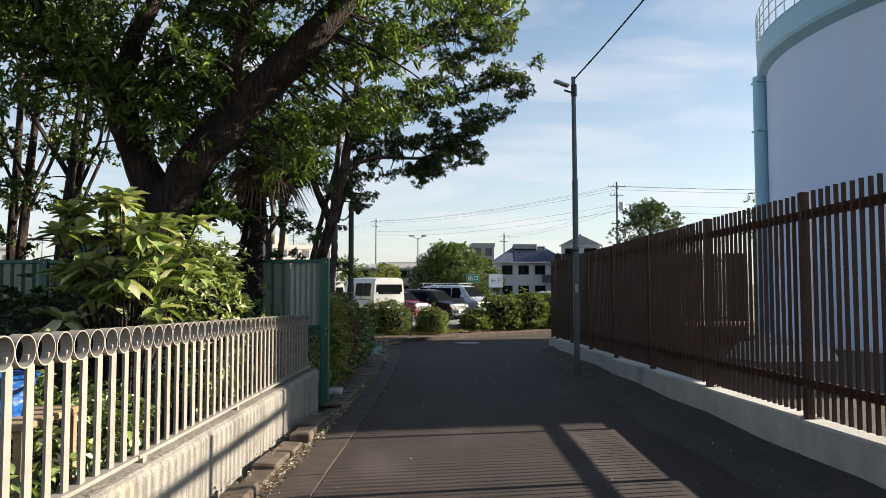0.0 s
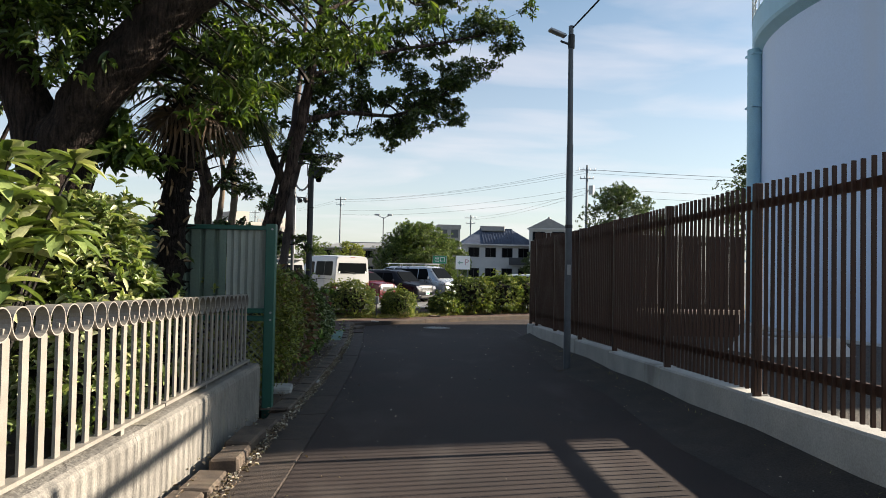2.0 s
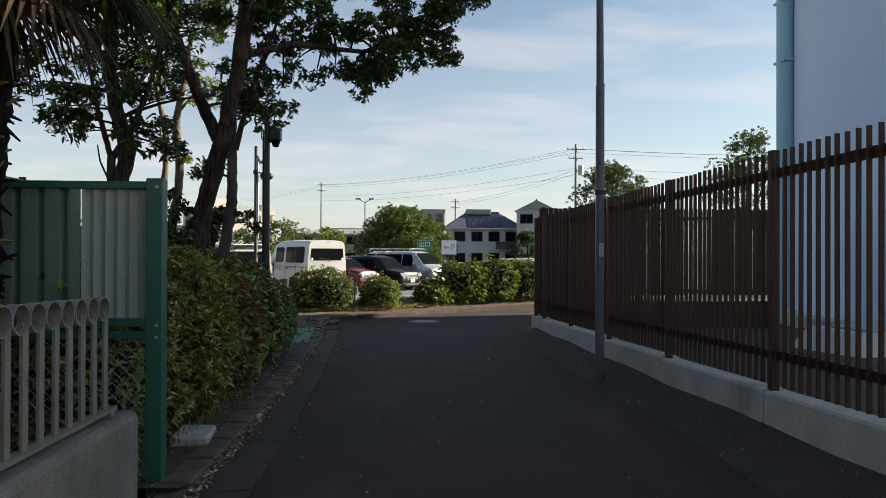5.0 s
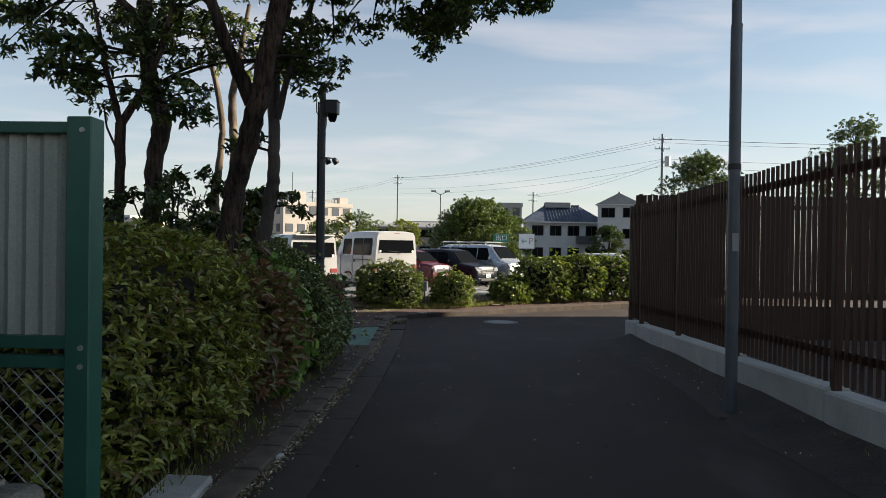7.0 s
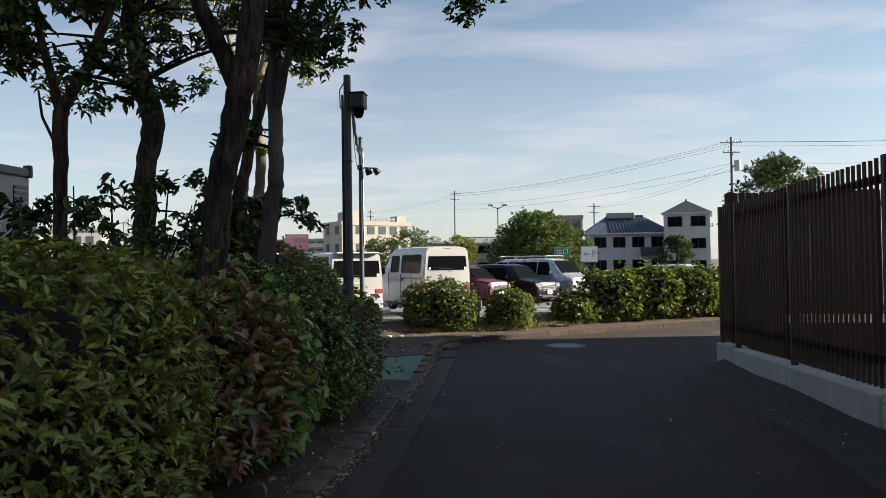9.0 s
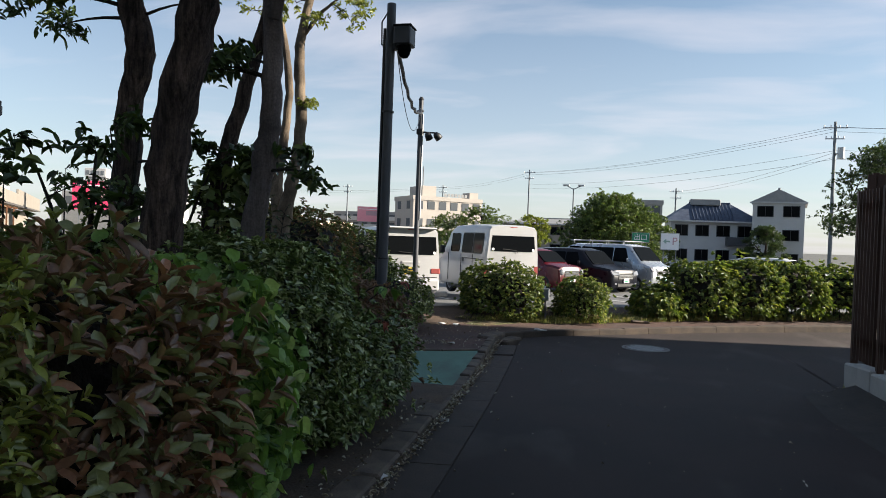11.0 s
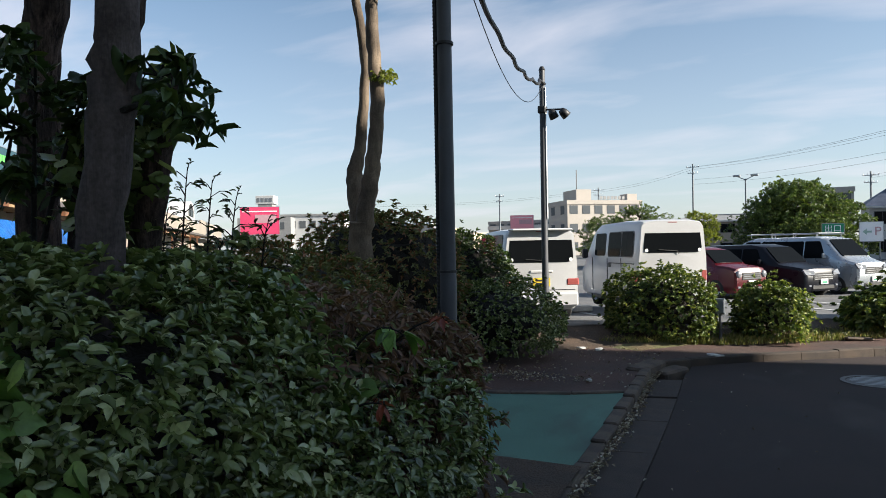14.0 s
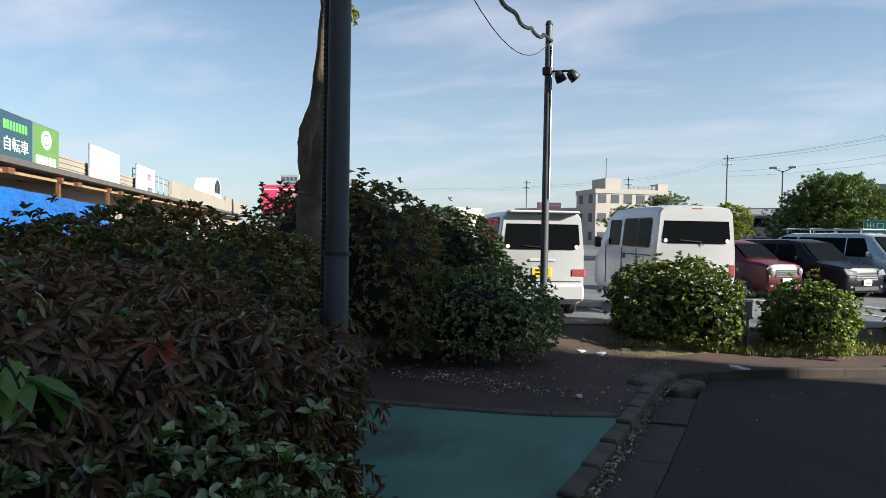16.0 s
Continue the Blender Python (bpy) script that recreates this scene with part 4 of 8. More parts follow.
def corrugated_fence():
    top = thing("corrugated_fence", "green framed fence of pale corrugated sheet over wire mesh", "fence")
    zb, zt = 1.35, 2.30
    gz = road_z(GY) + 0.05
    for i, x in enumerate((-1.17, -3.15, -5.15, -7.15, -9.15)):
        part("post", Geo().box(x - 0.055, x + 0.055, GY - 0.05, GY + 0.06, gz - 0.1, zt + 0.02, 0.006), M["green_steel"], top)
        for z in (zb - 0.02, zb - 0.1, 2.26):
            g = Geo()
            g.tube([(x + 0.02, GY - 0.05, z), (x + 0.02, GY - 0.062, z)], 0.012, 6)
            part("bolt", g, M["galv"], top)
    for a, b in ((-1.66, -1.23), (-3.09, -1.665), (-5.09, -3.21), (-7.09, -5.21), (-9.09, -7.21)):
        g = Geo()
        n, v = round((b - a) / 0.01937), []
        w = (b - a) / n
        for i in range(n + 1):
            x = a + w * i
            d = (0.0, 0.02, 0.03, 0.02)[i % 4] - 0.015 if b > -1.5 else (0.0, 0.0, 0.0, 0.0, 0.055, 0.055, 0.0, 0.0)[i % 8] - 0.02
            v += [(x, GY + 0.01 + d, zb + 0.02), (x, GY + 0.01 + d, zt - 0.04), (x, GY + 0.014 + d, zt - 0.04), (x, GY + 0.014 + d, zb + 0.02)]
        f = []
        for i in range(n):
            o = 4 * i
            f += [(o, o + 4, o + 5, o + 1), (o + 2, o + 6, o + 7, o + 3)]
        g.add(v, f)
        part("corrugated_sheet", g, M["corrugated"] if a > -2 and b > -1.5 else M["corrugated_green"], top, "pale grey corrugated sheet" if b > -1.5 else "dull green corrugated sheet")
        part("top_rail", Geo().box(a - 0.01, b + 0.01, GY - 0.03, GY + 0.05, zt - 0.05, zt, 0.004), M["green_steel"], top)
        part("middle_rail", Geo().box(a - 0.01, b + 0.01, GY - 0.035, GY + 0.05, zb - 0.03, zb + 0.025, 0.004), M["green_steel"], top)
        part("lower_rail", Geo().box(a - 0.01, b + 0.01, GY - 0.03, GY + 0.03, zb - 0.115, zb - 0.06, 0.004), M["green_steel"], top)
        # diamond wire mesh
        g = Geo()
        z0, z1 = gz + 0.03, zb - 0.11
        h = z1 - z0
        step = 0.085
        k = int((b - a + h) / step)
        for i in range(k):
            for sgn in (1, -1):
                xs0 = a + i * step - (h if sgn > 0 else 0)
                xs1 = xs0 + sgn * h
                p0, p1 = Vector((xs0, GY, z0)), Vector((xs1, GY, z1))
                if max(p0.x, p1.x) < a or min(p0.x, p1.x) > b:
                    continue
                d = p1 - p0
                ta = max(0, min(1, ((a if d.x > 0 else b) - p0.x) / d.x))
                tb = max(0, min(1, ((b if d.x > 0 else a) - p0.x) / d.x))
                if tb - ta > 0.02:
                    g.tube([p0 + d * ta, p0 + d * tb], 0.0022, 4, cap=False)
        part("wire_mesh", g, M["galv"], top, "rusty diamond wire mesh")
    return top


corrugated_fence()
# a dark green equipment box stands behind the fence
b = thing("equipment_box", "dark green steel box behind the corrugated fence", "box")
part("box_body", Geo().box(-5.2, -3.62, 15.3, 16.2, road_z(15.5) + 0.1, 2.62, 0.02), M["green_steel"], b)
part("box_lid", Geo().box(-5.25, -3.57, 15.25, 16.25, 2.62, 2.68, 0.015), M["green_steel"], b)


# ---- poles ----
def street_lamp():
    x, y = 3.16, 18.59
    z0 = road_z(y)
    top = thing("street_lamp", "slim grey steel street lamp pole with a small LED head", "street lamp", pose(x, y, z0))
    part("pole", Geo().tube([(0, 0, -0.1), (0, 0, 3.9), (0.005, 0, 3.95)], [0.062, 0.057, 0.056], 14), M["pole_slate"], top, smooth=True)
    part("upper_pole", Geo().tube([(0, 0, 3.9), (-0.01, 0, 6.06)], [0.05, 0.042], 14), M["pole_slate"], top, smooth=True)
    part("collar", Geo().tube([(0, 0, 2.48), (0, 0, 2.54)], 0.066, 14), M["black"], top)
    part("base_plinth", Geo().box(-0.2, 0.2, -0.22, 0.22, -0.1, 0.025, 0.02), M["gutter"], top, "stained concrete footing")
    g = Geo().tube([(0, 0, 5.72), (-0.2, -0.02, 5.78)], 0.02, 8)
    part("arm", g, M["pole_dark"], top)
    head = Geo()
    head.box(-0.44, -0.12, -0.07, 0.07, -0.025, 0.03, 0.015)
    part("lamp_head", head, M["galv"], top, "pale grey flat LED lamp head", at=pose(0, -0.02, 5.82, 0, 18, 8))
    part("bracket", Geo().tube([(0, 0, 5.66), (0, 0, 5.9)], 0.058, 10), M["black"], top)
    part("label_plate", Geo().box(-0.03, 0.03, -0.066, -0.055, 1.66, 1.84), M["galv"], top)
    return top


street_lamp()


def wire(name, a, b, sag, r, material, label, category="cable"):
    g = Geo()
    a, b = Vector(a), Vector(b)
    pts = []
    for i in range(17):
        t = i / 16
        p = a.lerp(b, t)
        p.z -= sag * 4 * t * (1 - t)
        pts.append(p)
    g.tube(pts, r, 5, cap=False)
    return tagged(part(name, g, material), label, category)


wire("overhead_cable", (3.17, 18.59, 6.13), (6.6, 12.0, 10.2), 0.25, 0.016, M["black"], "thick black twisted cable rising from the lamp pole")


def camera_pole():
    x, y = -1.92, 22.62
    z0 = road_z(y) + 0.05
    top = thing("security_pole", "dark grey steel pole carrying a security camera box", "pole", pose(x, y, z0))
    part("base_sleeve", Geo().tube([(0, 0, -0.1), (0, 0, 0.5), (0, 0, 1.0), (0, 0, 1.47), (0, 0, 1.48)], [0.061, 0.06, 0.0595, 0.059, 0.056], 20), M["pole_dark"], top, smooth=True)
    part("pole", Geo().tube([(0, 0, 1.4 + 0.25 * i) for i in range(12)] + [(0, 0, 4.3), (0, 0, 4.305)], [0.0565 - 0.0006 * i for i in range(12)] + [0.049, 0.04], 20), M["pole_dark"], top, smooth=True)
    for z in (1.48, 3.1):
        part("clamp_band", Geo().tube([(0, 0, z), (0, 0, z + 0.018)], 0.066, 16), M["black"], top)
    # ribbed conduit strapped to the pole
    pts, rad = [], []
    for i in range(300):
        z = 0.2 + i * 0.0128
        pts.append((-0.066, -0.012, z)); rad.append(0.018 if i % 2 else 0.0145)
    part("conduit", Geo().tube(pts, rad, 10), M["black"], top, "black corrugated conduit")
    part("camera_box", Geo().box(0.065, 0.255, -0.11, 0.11, 3.83, 4.03, 0.012), M["pole_dark"], top, "dark grey metal box")
    part("bracket", Geo().box(0.03, 0.08, -0.04, 0.04, 3.79, 4.05), M["black"], top)
    part("hood", Geo().box(0.055, 0.265, -0.12, 0.12, 4.03, 4.045, 0.005), M["black"], top)
    dome = Geo().lathe([(0.0, 3.7), (0.04, 3.705), (0.065, 3.74), (0.07, 3.78), (0.078, 3.782), (0.078, 3.835)], 0.16, 0, 18)
    part("camera_dome", dome, M["dark_glass"], top, "dark dome camera", smooth=True)
    g = Geo().tube([(-0.03, -0.03, 4.2), (-0.1, -0.02, 4.1), (-0.1, 0, 3.86), (-0.03, 0, 3.78)], 0.009, 6)
    part("loop_cable", g, M["black"], top)
    return top


camera_pole()


def second_pole():
    x, y = -3.55, 29.87
    top = thing("floodlight_pole", "dark steel pole with two small floodlights", "pole", pose(x, y, 0.1))
    part("pole", Geo().tube([(0, 0, -0.1), (0, 0, 4.72)], [0.06, 0.05], 14), M["pole_dark"], top, smooth=True)
    part("pole_cap", Geo().tube([(0, 0, 4.72), (0, 0, 4.78)], [0.06, 0.035], 12), M["black"], top)
    part("side_rod", Geo().tube([(0.065, -0.02, 2.1), (0.06, -0.02, 4.4)], 0.012, 6), M["galv"], top)
    part("cross_arm", Geo().tube([(0, 0, 4.02), (0.42, -0.06, 3.98)], 0.017, 8), M["black"], top)
    for i, (dx, a) in enumerate(((0.2, 20), (0.4, 38))):
        lamp = Geo()
        lamp.lathe([(0.0, 0.08), (0.05, 0.075), (0.075, 0.02), (0.085, -0.08), (0.07, -0.085), (0.0, -0.07)], 0, 0, 12)
        part("floodlight", lamp, M["black"], top, "black floodlight turned downwards", at=pose(dx, -0.05, 3.92, 25, -a, 0), smooth=True)
    part("bracket", Geo().box(-0.07, 0.07, -0.07, 0.07, 3.96, 4.08, 0.01), M["black"], top)
    return top


second_pole()
# a thick bundled cable hangs between the two poles
g = Geo()
a, c = Vector((-1.87, 22.66, 4.0)), Vector((-3.52, 29.85, 4.62))
pts = []
rng = random.Random(2)
for i in range(41):
    t = i / 40
    p = a.lerp(c, t)
    p.z -= 0.35 * 4 * t * (1 - t) + 0.05 * math.sin(t * 12.5 * math.pi) * t * t
    p.x += 0.025 * math.cos(t * 14 * math.pi) * t
    pts.append(p)
g.tube(pts, 0.024, 7)
tagged(part("bundled_cable", g, M["black"]), "thick black spiral-wrapped cable hanging between poles", "cable")
wire("thin_wire", (-1.88, 22.66, 4.05), (-3.55, 29.87, 4.55), 0.7, 0.005, M["black"], "thin black wire hanging between poles")


# ---- water tank ----
def water_tank():
    cx, cy, R = 19.2, 24.8, 8.3
    z0 = road_z(cy) + 0.2
    top = thing("water_tank", "large pale blue cylindrical steel water tank", "tank")
    part("shell", Geo().lathe([(R + 0.05, z0), (R + 0.05, z0 + 0.4), (R, z0 + 0.42), (R, 9.15)], cx, cy, 128), M["tank_blue"], top, smooth=True)
    part("rim", Geo().lathe([(R, 9.0), (R + 0.24, 9.2), (R + 0.28, 9.3), (R + 0.28, 9.95), (R + 0.3, 10.0), (R - 0.3, 10.05)], cx, cy, 128), M["tank_trim"], top, "blue overhanging roof rim", smooth=False)
    part("roof", Geo().lathe([(R - 0.2, 10.02), (R * 0.6, 10.6), (0.02, 11.0)], cx, cy, 96), M["tank_trim"], top, smooth=True)
    part("base_ring", Geo().lathe([(R + 0.5, z0 - 0.3), (R + 0.5, z0 + 0.1), (R, z0 + 0.12)], cx, cy, 96), M["concrete"], top)
    rail = Geo()
    pr = R + 0.28
    for k in range(96):
        t = 2 * math.pi * k / 96
        p = (cx + pr * math.cos(t), cy + pr * math.sin(t))
        part("handrail_post", Geo().tube([(*p, 9.98), (*p, 11.05)], 0.02, 5), M["white_wall"], top) if 38 < k < 72 else rail.tube([(*p, 9.98), (*p, 11.05)], 0.02, 5)
    for z in (10.35, 10.7, 11.05):
        ring = [(cx + pr * math.cos(2 * math.pi * k / 64), cy + pr * math.sin(2 * math.pi * k / 64), z) for k in range(65)]
        rail.tube(ring, 0.022, 5, cap=False)
    part("handrail", rail, M["white_wall"], top, "white handrail round the roof")
    # riser pipe on the west side
    t = radians(155.6)
    px, py = cx + (R + 0.2) * math.cos(t), cy + (R + 0.2) * math.sin(t)
    part("riser_pipe", Geo().tube([(px, py, z0), (px, py, 9.1)], 0.23, 20), M["tank_trim"], top, "light blue vertical pipe", smooth=True)
    for z in (2.2, 4.6, 7.2, 8.9):
        part("pipe_bracket", Geo().box(px - 0.2, px + 0.3, py - 0.27, py + 0.27, z, z + 0.06), M["tank_trim"], top)
    return top


water_tank()
vc = thing("valve_chamber", "low white concrete valve chamber beside the tank", "valve chamber", pose(7.9, 19.9, road_z(20) + 0.22, 0, 0, 8))
part("chamber_body", Geo().add([(-0.95, -0.75, -0.1), (0.95, -0.75, -0.1), (0.95, 0.75, -0.1), (-0.95, 0.75, -0.1), (-0.7, -0.55, 0.34), (0.7, -0.55, 0.34), (0.7, 0.55, 0.34), (-0.7, 0.55, 0.34)], [(3, 2, 1, 0), (4, 5, 6, 7), (0, 1, 5, 4), (1, 2, 6, 5), (2, 3, 7, 6), (3, 0, 4, 7)]), M["white_wall"], vc)
part("chamber_lid", Geo().box(-0.45, 0.45, -0.35, 0.35, 0.34, 0.39, 0.012), M["galv"], vc)

# ---- manhole and road marks ----
g = Geo()
g.lathe([(0.0, 0.006), (0.34, 0.006), (0.36, 0.002)], 0, 0, 32)
mh = thing("manhole_cover", "round grey cast iron manhole cover in the lane", "manhole cover", pose(1.28, 28.45, road_z(28.45) + 0.004))
part("cover", g, M["iron"], mh)
part("frame_ring", Geo().lathe([(0.37, 0.001), (0.37, 0.007), (0.43, 0.007), (0.43, 0.001)], 0, 0, 32), M["iron"], mh)
for i in range(-3, 4):
    L = math.sqrt(0.32 ** 2 - (i * 0.09) ** 2)
    part("tread_bar", Geo().box(-L, L, i * 0.09 - 0.018, i * 0.09 + 0.018, 0.006, 0.011), M["galv"], mh)


# ---- plants ----
def unit(n, rng):
    u = rng.normal(size=(n, 3))
    return u / np.linalg.norm(u, axis=1, keepdims=True)


def lump(p, seed):
    """A smooth lumpy field for outlines of clipped plants."""
    s = seed * 1.7
    return (np.sin(p[:, 0] * 3.1 + s) * np.sin(p[:, 1] * 2.7 - s * 0.6) + 0.6 * np.sin(p[:, 0] * 6.3 - s) * np.sin(p[:, 2] * 5.7 + s) + 0.5 * np.sin(p[:, 1] * 7.9 + s * 2) * np.sin(p[:, 2] * 4.1))


def shrub(name, label, category, cx, cy, z0, hx, hy, h, n, size, material, aspect=0.45, seed=1, power=3.0, rough=0.09, droop=0.2, group="", sprigs=0.03, hang=0.0, fold=0.16, fray=0.0, shape="", whorl=6, spread=0.9, inset=0.32):
    """A dense shrub: a near-black core painted as inner shade under shoots set on a lumpy rounded block, each shoot
    with a whorl of leaves.
    """
    rng = np.random.default_rng(seed)
    top = thing(name, label, category, pose(cx, cy, z0), group)
    m = max(1, int(n * 1.35) // whorl)
    u = unit(int(m * 1.5) + 8, rng)
    u = u[u[:, 2] > -0.62][:m]
    k = (np.abs(u) ** power).sum(1) ** (-1 / power)
    base = u * k[:, None]
    p = base * np.array([hx, hy, h * 0.56]) + np.array([0, 0, h * 0.44])
    world = p + np.array([cx, cy, z0])
    out = np.sign(base) * np.abs(base) ** (power - 1) / np.array([hx, hy, h * 0.56])
    out /= np.linalg.norm(out, axis=1, keepdims=True)
    depth = lump(world, seed) * rough * 0.7 - rng.random(len(p)) ** 1.6 * 0.2
    far = rng.random(len(p)) < sprigs
    depth = np.where(far, np.abs(depth) * 0.4 + rng.random(len(p)) * 0.13, depth)
    p = p + out * depth[:, None]
    # shoots of neighbouring plants reach into each other
    stray = rng.random(len(p)) < 0.4
    p[:, 1] += np.where(stray, rng.normal(size=len(p)) * fray, 0.0)
    p[:, 2] = np.maximum(p[:, 2], 0.05)
    q = len(p)
    axis = out * 0.8 + np.array([0, 0, 0.75 - 1.5 * hang]) + rng.normal(size=p.shape) * 0.3
    axis /= np.linalg.norm(axis, axis=1, keepdims=True)
    ref = rng.normal(size=p.shape)
    e1 = np.cross(axis, ref); e1 /= np.linalg.norm(e1, axis=1, keepdims=True)
    e2 = np.cross(axis, e1)
    C, N, U, S = [], [], [], []
    for w in range(whorl):
        ang = 2.399 * w + rng.uniform(-0.35, 0.35, q)
        tilt = spread * rng.uniform(0.55, 1.35, q)
        ring = e1 * np.cos(ang)[:, None] + e2 * np.sin(ang)[:, None]
        d = axis * np.cos(tilt)[:, None] + ring * np.sin(tilt)[:, None]
        d[:, 2] -= hang * 0.9
        d /= np.linalg.norm(d, axis=1, keepdims=True)
        nn = axis * np.sin(tilt)[:, None] - ring * np.cos(tilt)[:, None] + rng.normal(size=p.shape) * 0.18
        s = size * rng.uniform(0.65, 1.2, q)
        C.append(p + d * (s * 0.5)[:, None] - axis * (w * size * 0.07)); N.append(nn); U.append(d * 8); S.append(s)
    me = leaves_mesh("foliage", np.concatenate(C), np.concatenate(N), np.concatenate(S), material, aspect, droop, seed, fold, shape, up=np.concatenate(U))
    part("foliage", me, None, top)
    # solid near-black core, inner shade put into its colour, close under the leaves
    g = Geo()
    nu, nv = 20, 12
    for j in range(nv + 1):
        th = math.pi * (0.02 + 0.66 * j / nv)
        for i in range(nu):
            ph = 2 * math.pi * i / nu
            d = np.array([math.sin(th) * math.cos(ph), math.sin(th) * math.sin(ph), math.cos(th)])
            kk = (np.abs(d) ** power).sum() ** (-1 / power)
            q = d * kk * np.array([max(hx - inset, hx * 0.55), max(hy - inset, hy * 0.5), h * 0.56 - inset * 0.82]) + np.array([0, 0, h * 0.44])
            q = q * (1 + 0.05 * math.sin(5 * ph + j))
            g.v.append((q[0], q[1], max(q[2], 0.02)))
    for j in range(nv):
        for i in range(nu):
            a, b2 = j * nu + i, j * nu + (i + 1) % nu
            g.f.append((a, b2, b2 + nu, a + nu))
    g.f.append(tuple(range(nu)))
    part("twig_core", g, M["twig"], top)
    r2 = random.Random(seed)
    for i in range(5):
        a = r2.uniform(0, 6.28); r = r2.uniform(0.2, 0.6)
        part("stem", Geo().tube([(hx * 0.25 * math.cos(a), hy * 0.25 * math.sin(a), -0.05), (hx * r * math.cos(a), hy * r * math.sin(a), h * 0.55)], [0.02, 0.01], 5), M["twig"], top)
    return top


def bez(a, b, c, n=7):
    a, b, c = Vector(a), Vector(b), Vector(c)
    return [a * (1 - t) ** 2 + b * 2 * t * (1 - t) + c * t * t for t in [i / (n - 1) for i in range(n)]]


def tree(name, label, limbs, clumps, leaf, bark, size=0.11, per=130, aspect=0.36, seed=1, droop=0.35, rough=0.07, seg=12, loose=1.0, shape=""):
    """A tree: limbs as rough tapered tubes; leaf clumps on twigs that grow from the nearest limb."""
    rng = np.random.default_rng(seed)
    r2 = random.Random(seed)
    top = thing(name, label, "tree", pose(*limbs[0][0][0][:2], limbs[0][0][0][2]))
    base = Vector(limbs[0][0][0])
    nodes = []
    for i, (pts, rad) in enumerate(limbs):
        # refine with slight bends
        fine, fr = [], []
        for j in range(len(pts) - 1):
            a, b = Vector(pts[j]), Vector(pts[j + 1])
            m = 5
            for q in range(m):
                t = q / m
                p = a.lerp(b, t) + Vector((r2.uniform(-1, 1), r2.uniform(-1, 1), 0)) * rad[j] * 0.12
                fine.append(p - base); fr.append(rad[j] * (1 - t) + rad[j + 1] * t)
        fine.append(Vector(pts[-1]) - base); fr.append(rad[-1])
        g = Geo().tube(fine, fr, seg if rad[0] > 0.06 else 6, rough=rough, rng=r2)
        part("trunk" if i == 0 else "limb", g, bark, top, smooth=True)
        nodes += [(p, r) for p, r in zip(fine, fr) if i > 0 or p.z > 1.2]
    tw = Geo()
    C, N, S = [], [], []
    for (x, y, z, r) in clumps:
        c = Vector((x, y, z)) - base
        best = min(nodes, key=lambda n: (n[0] - c).length + max(0, n[0].z - c.z) * 0.3)
        mid = best[0].lerp(c, 0.5) + Vector((0, 0, 0.12 * (c - best[0]).length))
        pts = bez(best[0], mid, c, 6)
        r0 = min(best[1] * 0.5, 0.012 + 0.012 * (c - best[0]).length)
        tw.tube(pts, [r0 * (1 - 0.8 * i / 5) for i in range(6)], 5)
        # sub twigs carrying rosettes of leaves
        k = max(4, int(per / 9))
        for j in range(k):
            d = Vector(unit(1, rng)[0]); d.z = d.z * 0.6
            e = c + d * r * r2.uniform(0.35, 1.0)
            if j % 2 == 0:
                tw.tube([c, c.lerp(e, 0.5) + Vector((0, 0, 0.04)), e], [0.006, 0.004, 0.002], 3, cap=False)
            q = 9
            dirs = unit(q, rng)
            dirs[:, 2] = dirs[:, 2] * 0.5 - 0.1
            C.append(np.array(e)[None] + dirs * size * 0.55 * loose + rng.normal(size=(q, 3)) * size * 0.25)
            nn = rng.normal(size=(q, 3)) * 0.5 + np.array([0, 0, 0.9]) + dirs * 0.4
            N.append(nn)
            S.append(size * rng.uniform(0.6, 1.25, q))
    if C:
        me = leaves_mesh("crown", np.concatenate(C), np.concatenate(N), np.concatenate(S), leaf, aspect, droop, seed, 0.16 if shape else 0.18, shape)
        part("crown", me, None, top)
        tagged(part("twig_spray", tw, M["twig"], top), kind="stuff")
    return top


def scatter_clumps(lst, spread, k, seed, r=(0.3, 0.5)):
    rng = random.Random(seed)
    out = []
    for (x, y, z) in lst:
        for i in range(k):
            out.append((x + rng.gauss(0, spread), y + rng.gauss(0, spread * 1.3), z + rng.gauss(0, spread * 0.7), rng.uniform(*r)))
    return out


def unseen_crown_clumps(cx, cy, cz, hx, hy, hz, k, seed):
    """Leaf clumps of the spreading crown high above, unseen, added to block sky light."""
    rng = random.Random(seed)
    return [(cx + rng.uniform(-1, 1) * hx, cy + rng.uniform(-1, 1) * hy, cz + rng.uniform(-1, 1) * hz, rng.uniform(0.45, 0.7)) for _ in range(k)]


zb = road_z(18) + 0.1
# the large old tree in the garden, forked low
hang = [(-3.2, 13.0, 4.5), (-2.3, 13.9, 4.9), (-2.5, 13.8, 5.3), (-1.9, 14.0, 5.3), (-2.6, 13.9, 4.3), (-0.8, 13.9, 4.5), (-0.3, 13.7, 5.15), (-0.6, 13.8, 4.2), (-1.3, 14.0, 3.8), (-4.5, 13.6, 5.3), (-2.9, 13.9, 4.9), (-2.75, 13.1, 3.9), (-3.3, 13.0, 4.1), (-4.2, 13.1, 4.6), (-4.5, 13.2, 4.9), (-3.9, 13.0, 5.2), (-2.9, 13.0, 4.4)]
upper = [(-0.3, 13.2, 5.9), (-1.2, 12.6, 6.2), (-2.2, 13.4, 6.3), (-3.3, 12.6, 6.2), (-4.4, 13.2, 6.2), (-5.4, 12.8, 6.0), (-1.6, 11.6, 6.4), (-3.0, 11.4, 6.4), (0.2, 13.8, 6.4)]
